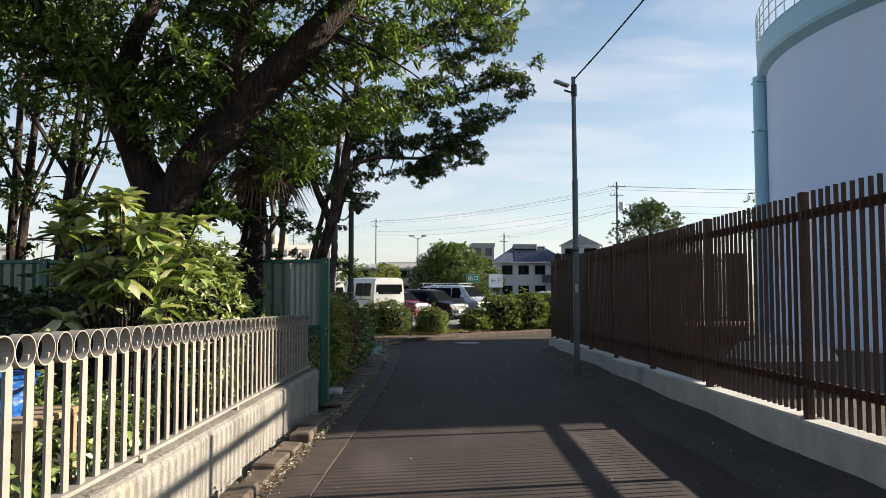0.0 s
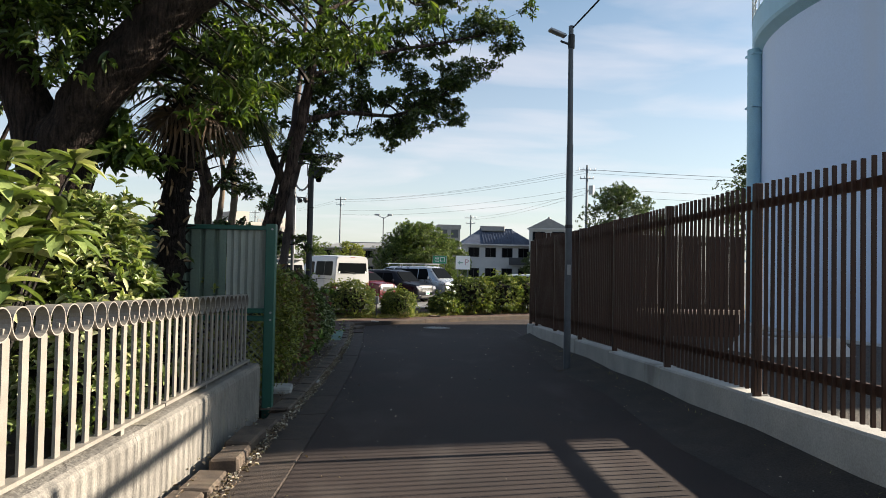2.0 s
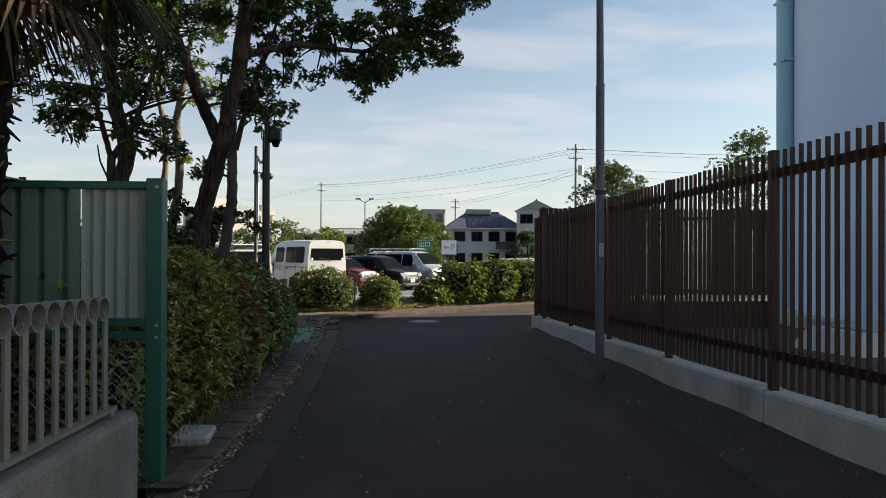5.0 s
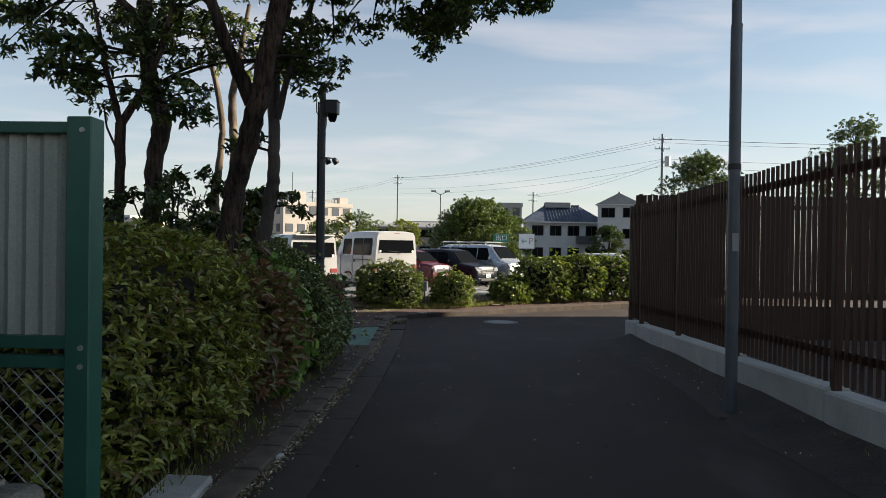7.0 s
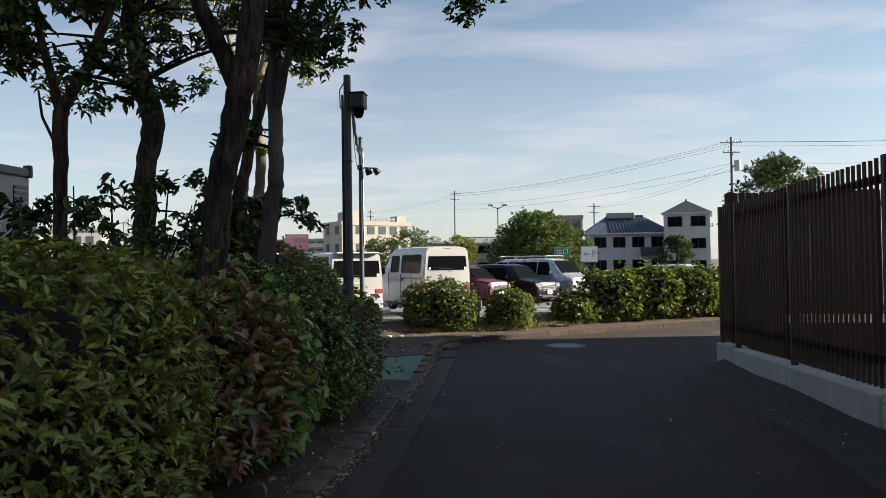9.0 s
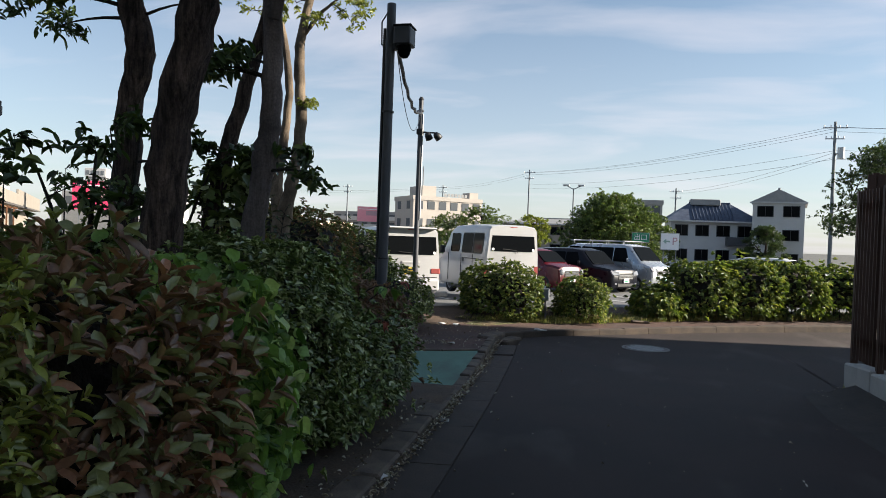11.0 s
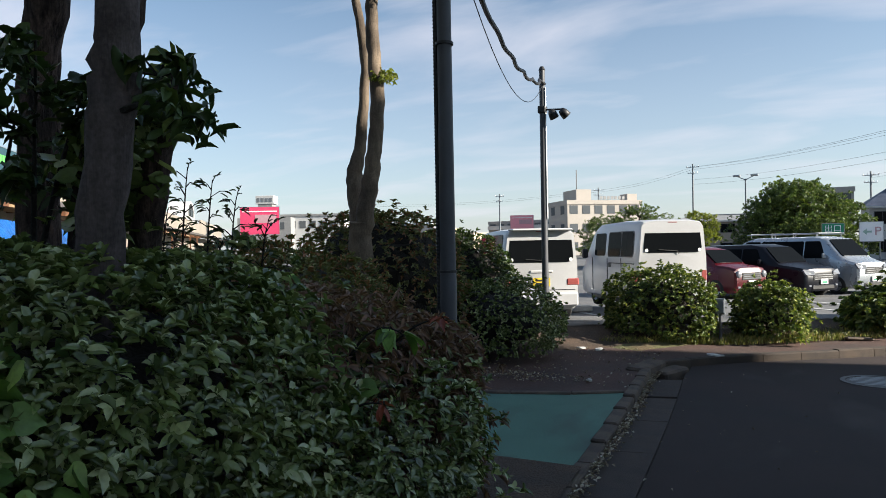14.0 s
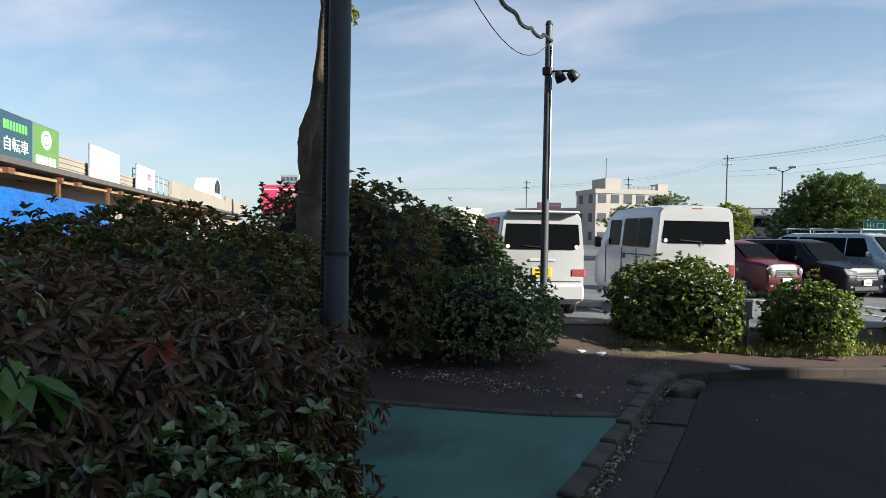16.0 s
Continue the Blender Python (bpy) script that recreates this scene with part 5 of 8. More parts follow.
tree("garden_tree", "old dark-barked tree with a low fork and bright leaves", [
    ([(-3.0, 13.4, 0.2), (-3.02, 13.4, 1.6), (-3.0, 13.4, 2.3), (-3.05, 13.4, 2.85)], [0.38, 0.31, 0.3, 0.33]),
    ([(-3.05, 13.4, 2.7), (-3.41, 13.4, 3.63), (-3.68, 13.4, 4.29), (-4.1, 13.4, 4.95), (-4.77, 13.4, 5.44), (-5.5, 13.4, 5.8)], [0.24, 0.2, 0.18, 0.14, 0.11, 0.08]),
    ([(-3.41, 13.38, 3.6), (-3.57, 13.3, 4.48), (-3.4, 13.3, 5.13), (-2.98, 13.3, 5.9)], [0.15, 0.14, 0.11, 0.08]),
    ([(-3.3, 13.45, 4.3), (-3.12, 13.5, 4.83), (-2.83, 13.5, 5.36), (-2.6, 13.5, 5.9)], [0.1, 0.1, 0.08, 0.06]),
    ([(-3.0, 13.35, 2.75), (-2.58, 13.2, 3.45), (-1.99, 13.2, 4.16), (-1.43, 13.2, 4.73), (-0.94, 13.2, 5.23), (-0.4, 13.2, 5.95)], [0.27, 0.24, 0.23, 0.21, 0.18, 0.13]),
    ([(-2.2, 13.2, 3.95), (-1.9, 12.8, 4.9), (-1.5, 12.3, 6.0)], [0.09, 0.07, 0.04]),
], scatter_clumps(hang, 0.34, 8, 11) + scatter_clumps(upper, 0.6, 17, 12, (0.4, 0.6)) + unseen_crown_clumps(-3.4, 12.8, 7.9, 3.6, 4.2, 1.5, 62, 13), M["leaf_bright"], M["bark_garden"], size=0.115, per=100, aspect=0.36, seed=21, droop=0.45, shape="oval")

# leafy spray hanging before the fork
tree("young_tree", "thin stem with a hanging spray of bright broad leaves", [
    ([(-2.55, 13.02, 0.3), (-2.58, 13.05, 1.6), (-2.6, 13.2, 2.6), (-2.55, 13.4, 3.2)], [0.025, 0.02, 0.015, 0.006]),
    ([(-2.6, 13.2, 2.6), (-2.45, 13.35, 2.95), (-2.25, 13.5, 2.88)], [0.012, 0.009, 0.005]),
], [(x, y, z, r) for x, y, z, r in scatter_clumps([(-2.6, 13.45, 3.2), (-2.5, 13.42, 3.1), (-2.35, 13.5, 2.98), (-2.27, 13.5, 2.88), (-2.48, 13.45, 2.9), (-2.62, 13.4, 3.02)], 0.06, 2, 77, (0.12, 0.2))], M["leaf_bright"], M["twig"], size=0.13, per=34, aspect=0.5, seed=77, seg=6, droop=0.5, shape="oval")


def palm():
    top = thing("windmill_palm", "palm with a shaggy fibrous trunk and fan fronds", "palm", pose(-2.17, 14.13, 0.3))
    r2 = random.Random(9)
    pts = [(0, 0, -0.1), (0.0, 0, 1.2), (0.03, 0, 2.0), (0.08, 0.02, 2.75), (0.13, 0.05, 3.45)]
    fine, fr = [], []
    for j in range(len(pts) - 1):
        a, b = Vector(pts[j]), Vector(pts[j + 1])
        for q in range(9):
            fine.append(a.lerp(b, q / 9)); fr.append((0.128 + 0.005 * j) * r2.uniform(0.9, 1.12))
    part("trunk", Geo().tube(fine, fr, 14, rough=0.1, rng=r2), M["bark_palm"], top)
    # old leaf bases stick out of the trunk
    for i in range(260):
        z = r2.uniform(0.6, 3.4); a = r2.uniform(0, 6.283)
        off = 0.05 * max(0, z - 1.8)
        x, y = off + 0.12 * math.cos(a), 0.12 * math.sin(a)
        L = r2.uniform(0.06, 0.17)
        part("leaf_base", Geo().tube([(x, y, z), (x + L * 0.8 * math.cos(a), y + L * 0.8 * math.sin(a), z + r2.uniform(-0.12, 0.1))], [0.02, 0.006], 4), M["bark_palm"] if i % 4 else M["wood"], top)
    crown = Vector((0.14, 0.05, 3.5))
    for i in range(30):
        a = i * 2.4 + r2.uniform(-0.2, 0.2)
        el = r2.uniform(-0.35, 1.0) if i < 22 else r2.uniform(-1.0, -0.6)
        d = Vector((math.cos(a) * math.cos(el), math.sin(a) * math.cos(el), math.sin(el)))
        L = r2.uniform(0.4, 0.68) if i < 22 else r2.uniform(0.25, 0.4)
        hub = crown + d * L + Vector((0, 0, -0.1))
        f = Geo().tube(bez(crown, crown + d * L * 0.5 + Vector((0, 0, 0.06)), hub, 5), [0.013, 0.012, 0.011, 0.01, 0.009], 5)
        side = d.cross(Vector((0, 0, 1))).normalized()
        nrm = side.cross(d).normalized()
        for k in range(26):
            t = (k / 25 - 0.5) * 3.6
            w = d * math.cos(t) + side * math.sin(t)
            R = r2.uniform(0.52, 0.68) * (0.8 + 0.2 * math.cos(t))
            tip = hub + w * R + Vector((0, 0, -0.1 - 0.28 * r2.random() * R))
            mid = hub + w * R * 0.55 + nrm * 0.02
            e = w.cross(nrm).normalized() * 0.016
            f.add([hub, mid + e, tip, mid - e], [(0, 1, 2, 3)])
        part("frond", f, M["leaf_palm"] if i < 22 else M["dry_frond"], top, "folded fan frond with drooping tips" if i < 22 else "dead brown fan frond")
    return top


palm()

# the row of trees behind the hedge
canA = [(2.7, 19.9, 6.12), (2.3, 19.8, 6.3), (2.4, 19.9, 7.3), (1.95, 19.9, 8.0), (1.9, 19.8, 6.9), (1.45, 19.8, 7.5), (0.95, 19.8, 8.0), (1.25, 19.7, 6.15), (1.74, 19.8, 5.35), (1.3, 19.8, 5.0), (1.13, 19.7, 4.5), (0.7, 19.7, 5.1), (0.6, 19.7, 4.75)]
canA += [(0.15, 19.7, 4.2), (0.0, 19.6, 4.1), (-0.3, 19.6, 5.7), (0.3, 19.6, 5.9), (-0.6, 19.5, 7.0), (0.2, 19.7, 7.2), (-1.2, 19.4, 5.7), (-1.3, 19.4, 4.1), (-0.7, 19.5, 4.7), (-1.55, 19.6, 3.6), (-0.1, 19.6, 4.9), (0.8, 19.8, 6.6), (-1.1, 19.5, 6.6)]
canA2 = [(-1.58, 17.95, 5.56), (-0.71, 18.95, 7.38), (0.5, 18.95, 7.9), (-2.02, 18.95, 6.69), (-2.45, 17.15, 5.64), (-2.88, 17.95, 4.6), (-2.28, 16.55, 4.86)]
canA3 = [(-2.05, 18.9, 5.6), (-1.55, 18.9, 5.45), (-1.0, 18.9, 5.5), (-0.6, 19.0, 5.2), (-1.75, 18.9, 4.95), (-2.4, 18.9, 5.4), (-2.7, 18.9, 5.05), (-1.3, 18.9, 5.05)]
tree("roadside_tree", "tall dark tree with furrowed bark and layered boughs", [
    ([(-2.27, 19.1, zb - 0.15), (-2.17, 19.05, 1.77), (-2.08, 19.0, 2.4), (-1.9, 18.92, 3.0), (-1.76, 18.85, 3.5), (-1.59, 18.75, 4.2), (-1.38, 18.6, 5.2), (-1.2, 18.5, 6.4), (-1.05, 18.5, 7.6)], [0.17, 0.122, 0.11, 0.107, 0.105, 0.095, 0.08, 0.055, 0.03]),
    ([(-1.88, 18.9, 3.3), (-2.05, 18.85, 3.71), (-2.16, 18.8, 3.98), (-2.4, 18.7, 4.7), (-2.8, 18.6, 5.6)], [0.08, 0.075, 0.065, 0.05, 0.03]),
    ([(-1.6, 18.72, 4.35), (-0.9, 18.95, 4.6), (0.0, 19.4, 4.65), (0.7, 19.7, 4.95), (1.2, 19.8, 5.4)], [0.055, 0.045, 0.032, 0.022, 0.01]),
    ([(-1.47, 18.62, 5.1), (-0.4, 19.1, 5.7), (0.8, 19.6, 6.1), (1.7, 19.9, 6.4)], [0.055, 0.042, 0.03, 0.012]),
    ([(-1.28, 18.5, 6.2), (-0.2, 19.1, 6.9), (1.0, 19.8, 7.6)], [0.05, 0.035, 0.015]),
], scatter_clumps([(x - 0.2 * max(0.0, x), y + 0.1, z + 0.3) for x, y, z in canA], 0.24, 9, 31, (0.17, 0.3)) + scatter_clumps(canA2, 0.3, 4, 32, (0.24, 0.42)) + scatter_clumps(canA3, 0.2, 5, 34, (0.2, 0.34)) + unseen_crown_clumps(-2.2, 19.0, 8.6, 2.8, 2.0, 1.3, 60, 33), M["leaf_bough"], M["bark_dark"], size=0.08, per=140, aspect=0.32, seed=31, seg=20, rough=0.1)
tree("slender_tree", "grey-barked slender tree with few low leaves", [
    ([(-2.12, 19.95, zb - 0.15), (-2.07, 19.95, 1.7), (-2.0, 19.95, 2.15), (-1.97, 19.95, 2.35), (-1.94, 19.95, 2.55), (-1.93, 19.95, 3.0), (-1.95, 19.95, 3.5), (-1.92, 19.95, 4.35), (-1.8, 20.0, 5.6), (-1.7, 20.1, 7.2)], [0.11, 0.088, 0.078, 0.092, 0.076, 0.072, 0.068, 0.064, 0.05, 0.025]),
    ([(-1.86, 19.8, 3.3), (-1.6, 19.7, 4.2), (-1.2, 19.6, 5.2)], [0.05, 0.035, 0.02]),
], scatter_clumps([(-1.76, 19.95, 2.3), (-2.25, 19.9, 2.95), (-2.12, 19.9, 3.1), (-1.75, 20.1, 4.0), (-1.2, 19.6, 4.8), (-0.7, 20, 5.6), (-1.6, 20, 6.2)], 0.09, 2, 41, (0.12, 0.22)), M["leaf_tree"], bark_mat("grey_bark", (0.155, 0.125, 0.117), (0.07, 0.057, 0.054), 5.0, 0.5), size=0.09, per=80, aspect=0.42, seed=41, shape="oval")
tree("kinked_tree", "dark tree with a knobbly bent trunk", [
    ([(-3.98, 20.94, zb - 0.15), (-3.94, 20.94, 2.04), (-3.9, 20.94, 2.92), (-3.8, 20.94, 3.43), (-3.95, 20.94, 3.94), (-4.08, 20.94, 4.63), (-4.07, 20.94, 5.22), (-4.13, 20.8, 6.68)], [0.15, 0.125, 0.115, 0.13, 0.115, 0.105, 0.09, 0.04]),
    ([(-3.94, 20.9, 4.73), (-4.74, 20.6, 5.46), (-5.59, 20.4, 5.95)], [0.06, 0.04, 0.015]),
], scatter_clumps([(-4.98, 20.9, 3.88), (-4.25, 20.9, 4.49), (-3.28, 20.9, 4.12), (-4.74, 20.9, 4.79), (-5.59, 20.9, 4.91), (-3.64, 20.9, 5.58), (-3.64, 20.9, 6.19), (-5.71, 20.9, 4.61), (-6.07, 20.9, 5.58), (-4.13, 20.9, 4.98), (-2.67, 20.9, 4.37), (-4.2, 20.9, 5.3), (-3.75, 20.9, 5.0), (-3.3, 20.9, 5.35), (-2.8, 20.9, 5.2), (-3.7, 20.9, 4.5), (-3.2, 20.9, 4.7), (-2.3, 20.9, 5.3), (-2.8, 20.9, 5.8)], 0.24, 4, 51, (0.22, 0.36)) + scatter_clumps([(-3.35, 20.8, 2.35)], 0.08, 1, 52, (0.12, 0.2)), M["leaf_tree"], M["bark_dark"], size=0.105, per=80, aspect=0.32, seed=51, shape="oval")
tree("young_tree", "thin dark young tree forking high", [
    ([(-2.96, 18.17, zb - 0.15), (-2.95, 18.17, 2.47), (-2.95, 18.17, 2.95)], [0.06, 0.052, 0.055]),
    ([(-2.95, 18.17, 2.93), (-2.72, 18.17, 3.28), (-2.55, 18.17, 3.68), (-2.36, 18.17, 4.4)], [0.045, 0.04, 0.035, 0.015]),
    ([(-2.95, 18.17, 2.93), (-3.03, 18.17, 3.24), (-3.11, 18.17, 3.53), (-3.26, 18.17, 4.3)], [0.04, 0.034, 0.03, 0.012]),
    ([(-2.95, 18.17, 2.62), (-3.06, 18.12, 2.9), (-3.09, 18.12, 3.1)], [0.014, 0.011, 0.008]),
], scatter_clumps([(-3.16, 18.17, 3.4), (-3.36, 18.07, 3.75), (-2.56, 18.17, 3.25), (-2.41, 18.17, 3.1), (-2.76, 18.07, 3.8), (-3.56, 18.07, 3.6), (-2.36, 18.27, 4.2), (-3.16, 18.27, 4.5), (-3.76, 18.27, 4.2), (-2.86, 18.47, 4.9)], 0.13, 3, 61, (0.16, 0.3)), M["leaf_tree"], M["bark_dark"], size=0.1, per=80, aspect=0.42, seed=61, shape="oval")
tree("leaning_tree", "dark leaning trunk standing among the row of trees", [
    ([(-2.72, 20.25, zb - 0.15), (-2.6, 20.3, 2.0), (-2.48, 20.37, 2.63), (-2.41, 20.47, 3.08), (-2.2, 20.6, 4.0), (-1.9, 20.7, 5.2)], [0.08, 0.07, 0.062, 0.058, 0.05, 0.03]),
], scatter_clumps([(-1.9, 20.5, 4.0), (-1.7, 20.4, 4.4), (-2.2, 20.5, 4.6)], 0.12, 2, 71, (0.16, 0.26)), M["leaf_tree"], M["bark_dark"], size=0.1, per=70, aspect=0.42, seed=71, shape="oval")
# ivy-wrapped stump with a sawn top
tree("ivy_stump", "sawn-off trunk wrapped in broad ivy leaves", [
    ([(-2.62, 20.5, zb - 0.15), (-2.45, 20.47, 1.7), (-2.3, 20.44, 2.2), (-2.18, 20.42, 2.52)], [0.09, 0.075, 0.06, 0.062]),
], scatter_clumps([(-2.42, 20.35, 2.1), (-2.35, 20.35, 2.3), (-2.5, 20.3, 1.9), (-2.24, 20.35, 2.38), (-2.55, 20.3, 2.25), (-2.62, 20.3, 2.05)], 0.05, 2, 75, (0.09, 0.16)), M["leaf_gloss"], M["bark_dark"], size=0.1, per=60, aspect=0.85, seed=75, shape="heart")
tree("pale_tree", "pale smooth-barked forked tree with a small sprig", [
    ([(-4.83, 25.9, 0.0), (-4.83, 25.9, 1.2), (-4.82, 25.9, 1.75), (-4.79, 25.9, 2.1)], [0.2, 0.165, 0.16, 0.15]),
    ([(-4.77, 25.9, 1.95), (-4.66, 25.9, 2.5), (-4.56, 25.9, 3.0), (-4.49, 25.9, 3.8), (-4.57, 25.9, 4.4), (-4.57, 25.9, 5.0), (-4.4, 25.9, 5.8), (-4.2, 25.8, 6.8)], [0.13, 0.112, 0.1, 0.092, 0.088, 0.08, 0.065, 0.04]),
    ([(-4.85, 25.93, 1.9), (-4.95, 26.02, 2.35), (-5.02, 26.1, 2.72), (-4.98, 26.2, 3.1), (-4.95, 26.22, 3.5), (-4.9, 26.25, 4.2), (-4.98, 26.25, 4.9), (-5.15, 26.2, 5.7), (-5.3, 26.1, 6.6)], [0.1, 0.105, 0.11, 0.083, 0.074, 0.068, 0.062, 0.05, 0.03]),
    ([(-4.57, 25.9, 5.0), (-4.2, 25.9, 5.45), (-3.7, 25.8, 5.75)], [0.04, 0.03, 0.012]),
], scatter_clumps([(-4.31, 25.8, 4.0), (-4.3, 25.8, 3.9)], 0.05, 1, 81, (0.1, 0.15)) + scatter_clumps([(-3.85, 25.8, 5.65), (-3.5, 25.8, 5.6), (-3.95, 25.8, 5.4), (-4.7, 25.8, 5.8), (-5.1, 25.8, 5.6), (-4.3, 25.8, 6.2), (-5.0, 25.8, 6.4)], 0.2, 3, 82, (0.2, 0.32)), M["leaf_yellow"], M["bark_pale"], size=0.075, per=70, aspect=0.34, seed=81, rough=0.08)
tree("wild_sapling", "leafy sapling rising behind the clipped hedge", [
    ([(-3.05, 19.4, zb - 0.1), (-3.0, 19.4, 1.5), (-2.95, 19.4, 2.3)], [0.03, 0.024, 0.008]),
    ([(-3.03, 19.4, 1.3), (-3.25, 19.35, 1.9), (-3.4, 19.3, 2.3)], [0.018, 0.013, 0.006]),
    ([(-3.02, 19.4, 1.4), (-2.8, 19.4, 1.85), (-2.7, 19.4, 2.1)], [0.016, 0.012, 0.006]),
], scatter_clumps([(-2.95, 19.4, 2.3), (-3.1, 19.4, 2.05), (-3.4, 19.3, 2.25), (-2.72, 19.4, 2.05), (-2.85, 19.4, 1.8)], 0.1, 1, 86, (0.14, 0.24)), M["leaf_tree"], M["twig"], size=0.13, per=40, aspect=0.36, seed=86, seg=6, shape="oval")
tree("wild_sapling", "broad-leaved sapling growing between the dark trunks", [
    ([(-3.3, 20.1, zb - 0.1), (-3.28, 20.15, 1.6), (-3.2, 20.2, 2.7)], [0.025, 0.02, 0.006]),
    ([(-3.29, 20.15, 1.5), (-3.42, 20.2, 2.1), (-3.5, 20.2, 2.6)], [0.014, 0.01, 0.005]),
    ([(-3.29, 20.15, 1.6), (-3.05, 20.2, 2.1), (-2.95, 20.2, 2.4)], [0.014, 0.01, 0.005]),
], scatter_clumps([(-3.4, 20.2, 2.6), (-3.45, 20.2, 2.38), (-3.2, 20.2, 2.68), (-3.3, 20.2, 2.2), (-3.05, 20.2, 2.1), (-3.35, 20.1, 2.05)], 0.08, 1, 87, (0.12, 0.2)), M["leaf_tree"], M["twig"], size=0.12, per=24, aspect=0.36, seed=87, seg=6, shape="oval")
tree("climbing_vine", "broad ivy climbing a dark trunk", [
    ([(-2.9, 20.15, zb - 0.1), (-2.85, 20.2, 1.5), (-2.8, 20.2, 2.7)], [0.02, 0.016, 0.006]),
    ([(-2.85, 20.2, 1.6), (-2.65, 20.2, 2.1), (-2.5, 20.2, 2.4)], [0.014, 0.01, 0.005]),
], scatter_clumps([(-2.88, 20.2, 2.65), (-2.74, 20.2, 2.62), (-2.8, 20.15, 2.45), (-2.82, 20.15, 2.3), (-2.66, 20.2, 2.4), (-2.5, 20.2, 2.2), (-2.46, 20.2, 2.36), (-2.9, 20.15, 2.1), (-2.55, 20.2, 2.0)], 0.05, 1, 88, (0.08, 0.15)), M["leaf_tree"], M["twig"], size=0.095, per=24, aspect=0.6, seed=88, seg=6, shape="heart")
# thin trees far behind the garden fence
for i, (x, y, lean) in enumerate(((-11.9, 24.2, 0.2), (-11.1, 23.2, 0.5), (-10.3, 24.0, 0.7), (-9.7, 22.6, 0.6), (-12.8, 22.4, -0.2), (-14.2, 24.5, 0.3))):
    x, y = 0.54 + (x - 0.54) * 0.87, 4.75 + (y - 4.75) * 0.87
    rr = random.Random(i)
    cl = [(x + lean * (z - 1) / 6 + rr.gauss(0, 0.75), y + rr.gauss(0, 0.6), z) for z in (3.0, 4.0, 5.0, 5.5, 6.2, 6.8, 7.4, 8.0, 8.6, 9.2)]
    tree("backdrop_tree", "thin dark tree with sparse leaves behind the garden", [
        ([(x, y, 0.1), (x + lean * 0.3, y, 3.0), (x + lean, y, 7.0), (x + lean * 1.2, y, 9.6)], [0.13, 0.11, 0.07, 0.02]),
        ([(x + lean * 0.35, y, 3.4), (x + lean * 0.3 + 0.8, y, 5.2), (x + lean * 0.3 + 1.2, y, 7.2)], [0.05, 0.04, 0.015]),
        ([(x + lean * 0.5, y, 4.4), (x - 0.7, y, 6.0), (x - 1.1, y, 7.6)], [0.045, 0.035, 0.012]),
    ], scatter_clumps(cl, 0.3, 3, 90 + i, (0.3, 0.5)), M["leaf_tree"], M["bark_garden"], size=0.13, per=70, aspect=0.42, seed=90 + i, seg=8)

# ---- hedge along the lane ----
shrub("hedge_shrub", "clipped azalea hedge with narrow yellow-green leaves", "hedge", -2.82, 16.1, road_z(16) + 0.1, 1.58, 1.62, 1.66, 27000, 0.074, M["leaf_azalea"], 0.36, 101, 4.0, fray=0.2, spread=0.95, shape="oval")
shrub("hedge_shrub", "clipped azalea hedge behind the front row", "hedge", -5.6, 16.6, road_z(16) + 0.1, 1.6, 1.7, 1.4, 3600, 0.085, M["leaf_azalea"], 0.36, 102, 3.5)
shrub("photinia_shrub", "clipped shrub with reddish-brown young leaves", "hedge", -2.68, 17.95, road_z(18) + 0.1, 1.45, 0.62, 1.54, 4800, 0.13, M["leaf_photinia"], 0.36, 103, 3.4, fray=0.4, spread=0.8, shape="oval")
shrub("vine_shrub", "mound of broad heart-shaped vine leaves", "shrub", -2.55, 18.9, road_z(19) + 0.1, 1.24, 0.6, 1.4, 4600, 0.102, M["leaf_vine"], 0.9, 104, 3.2, 0.06, 0.25, hang=0.75, fold=0.15, fray=0.14, shape="heart", whorl=2, spread=0.7)
shrub("vine_shrub", "small sprig of broad vine leaves in the hedge", "shrub", -1.6, 20.74, road_z(20) + 0.1, 0.26, 0.2, 1.15, 34, 0.15, M["leaf_vine"], 0.85, 114, 2.4, 0.06, 0.2, hang=0.7, fold=0.06, shape="heart", whorl=2, spread=0.6)
shrub("glossy_hedge", "clipped hedge of small glossy dark green leaves", "hedge", -2.62, 19.85, road_z(20) + 0.1, 1.32, 0.95, 1.58, 31000, 0.058, M["leaf_gloss"], 0.46, 105, 3.2, sprigs=0.02, fold=0.24, fray=0.22, spread=1.0, shape="oval")
shrub("photinia_shrub", "drooping brown-leaved shrub beside the steel pole", "shrub", -2.85, 21.4, road_z(21.5) + 0.08, 1.45, 1.32, 1.36, 30000, 0.07, M["leaf_brown"], 0.3, 106, 3.6, 0.1, 0.3, hang=0.66, fray=0.08, sprigs=0.01, spread=0.9, shape="oval")
shrub("glossy_hedge", "low glossy mound at the foot of the brown shrub", "hedge", -1.98, 21.0, road_z(21.2) + 0.08, 0.86, 1.15, 1.13, 15000, 0.056, M["leaf_gloss"], 0.48, 116, 2.3, sprigs=0.02, fray=0.15, spread=1.0, shape="oval")
shrub("glossy_hedge", "glossy hedge between the tree trunks", "hedge", -4.5, 20.2, road_z(20) + 0.1, 0.95, 1.9, 1.55, 8000, 0.085, M["leaf_gloss"], 0.42, 107, 3.2)
shrub("mixed_shrub", "rounded shrub with reddish leaf tips", "shrub", -5.0, 23.9, 0.1, 1.5, 1.7, 1.66, 19000, 0.078, M["leaf_mixed"], 0.36, 108, 2.5, sprigs=0.06, inset=0.3)
shrub("mixed_shrub", "rounded brown-green shrub behind the pole", "shrub", -5.3, 27.1, 0.04, 1.4, 0.95, 2.25, 9500, 0.08, M["leaf_mixed"], 0.36, 109, 2.6, sprigs=0.06)
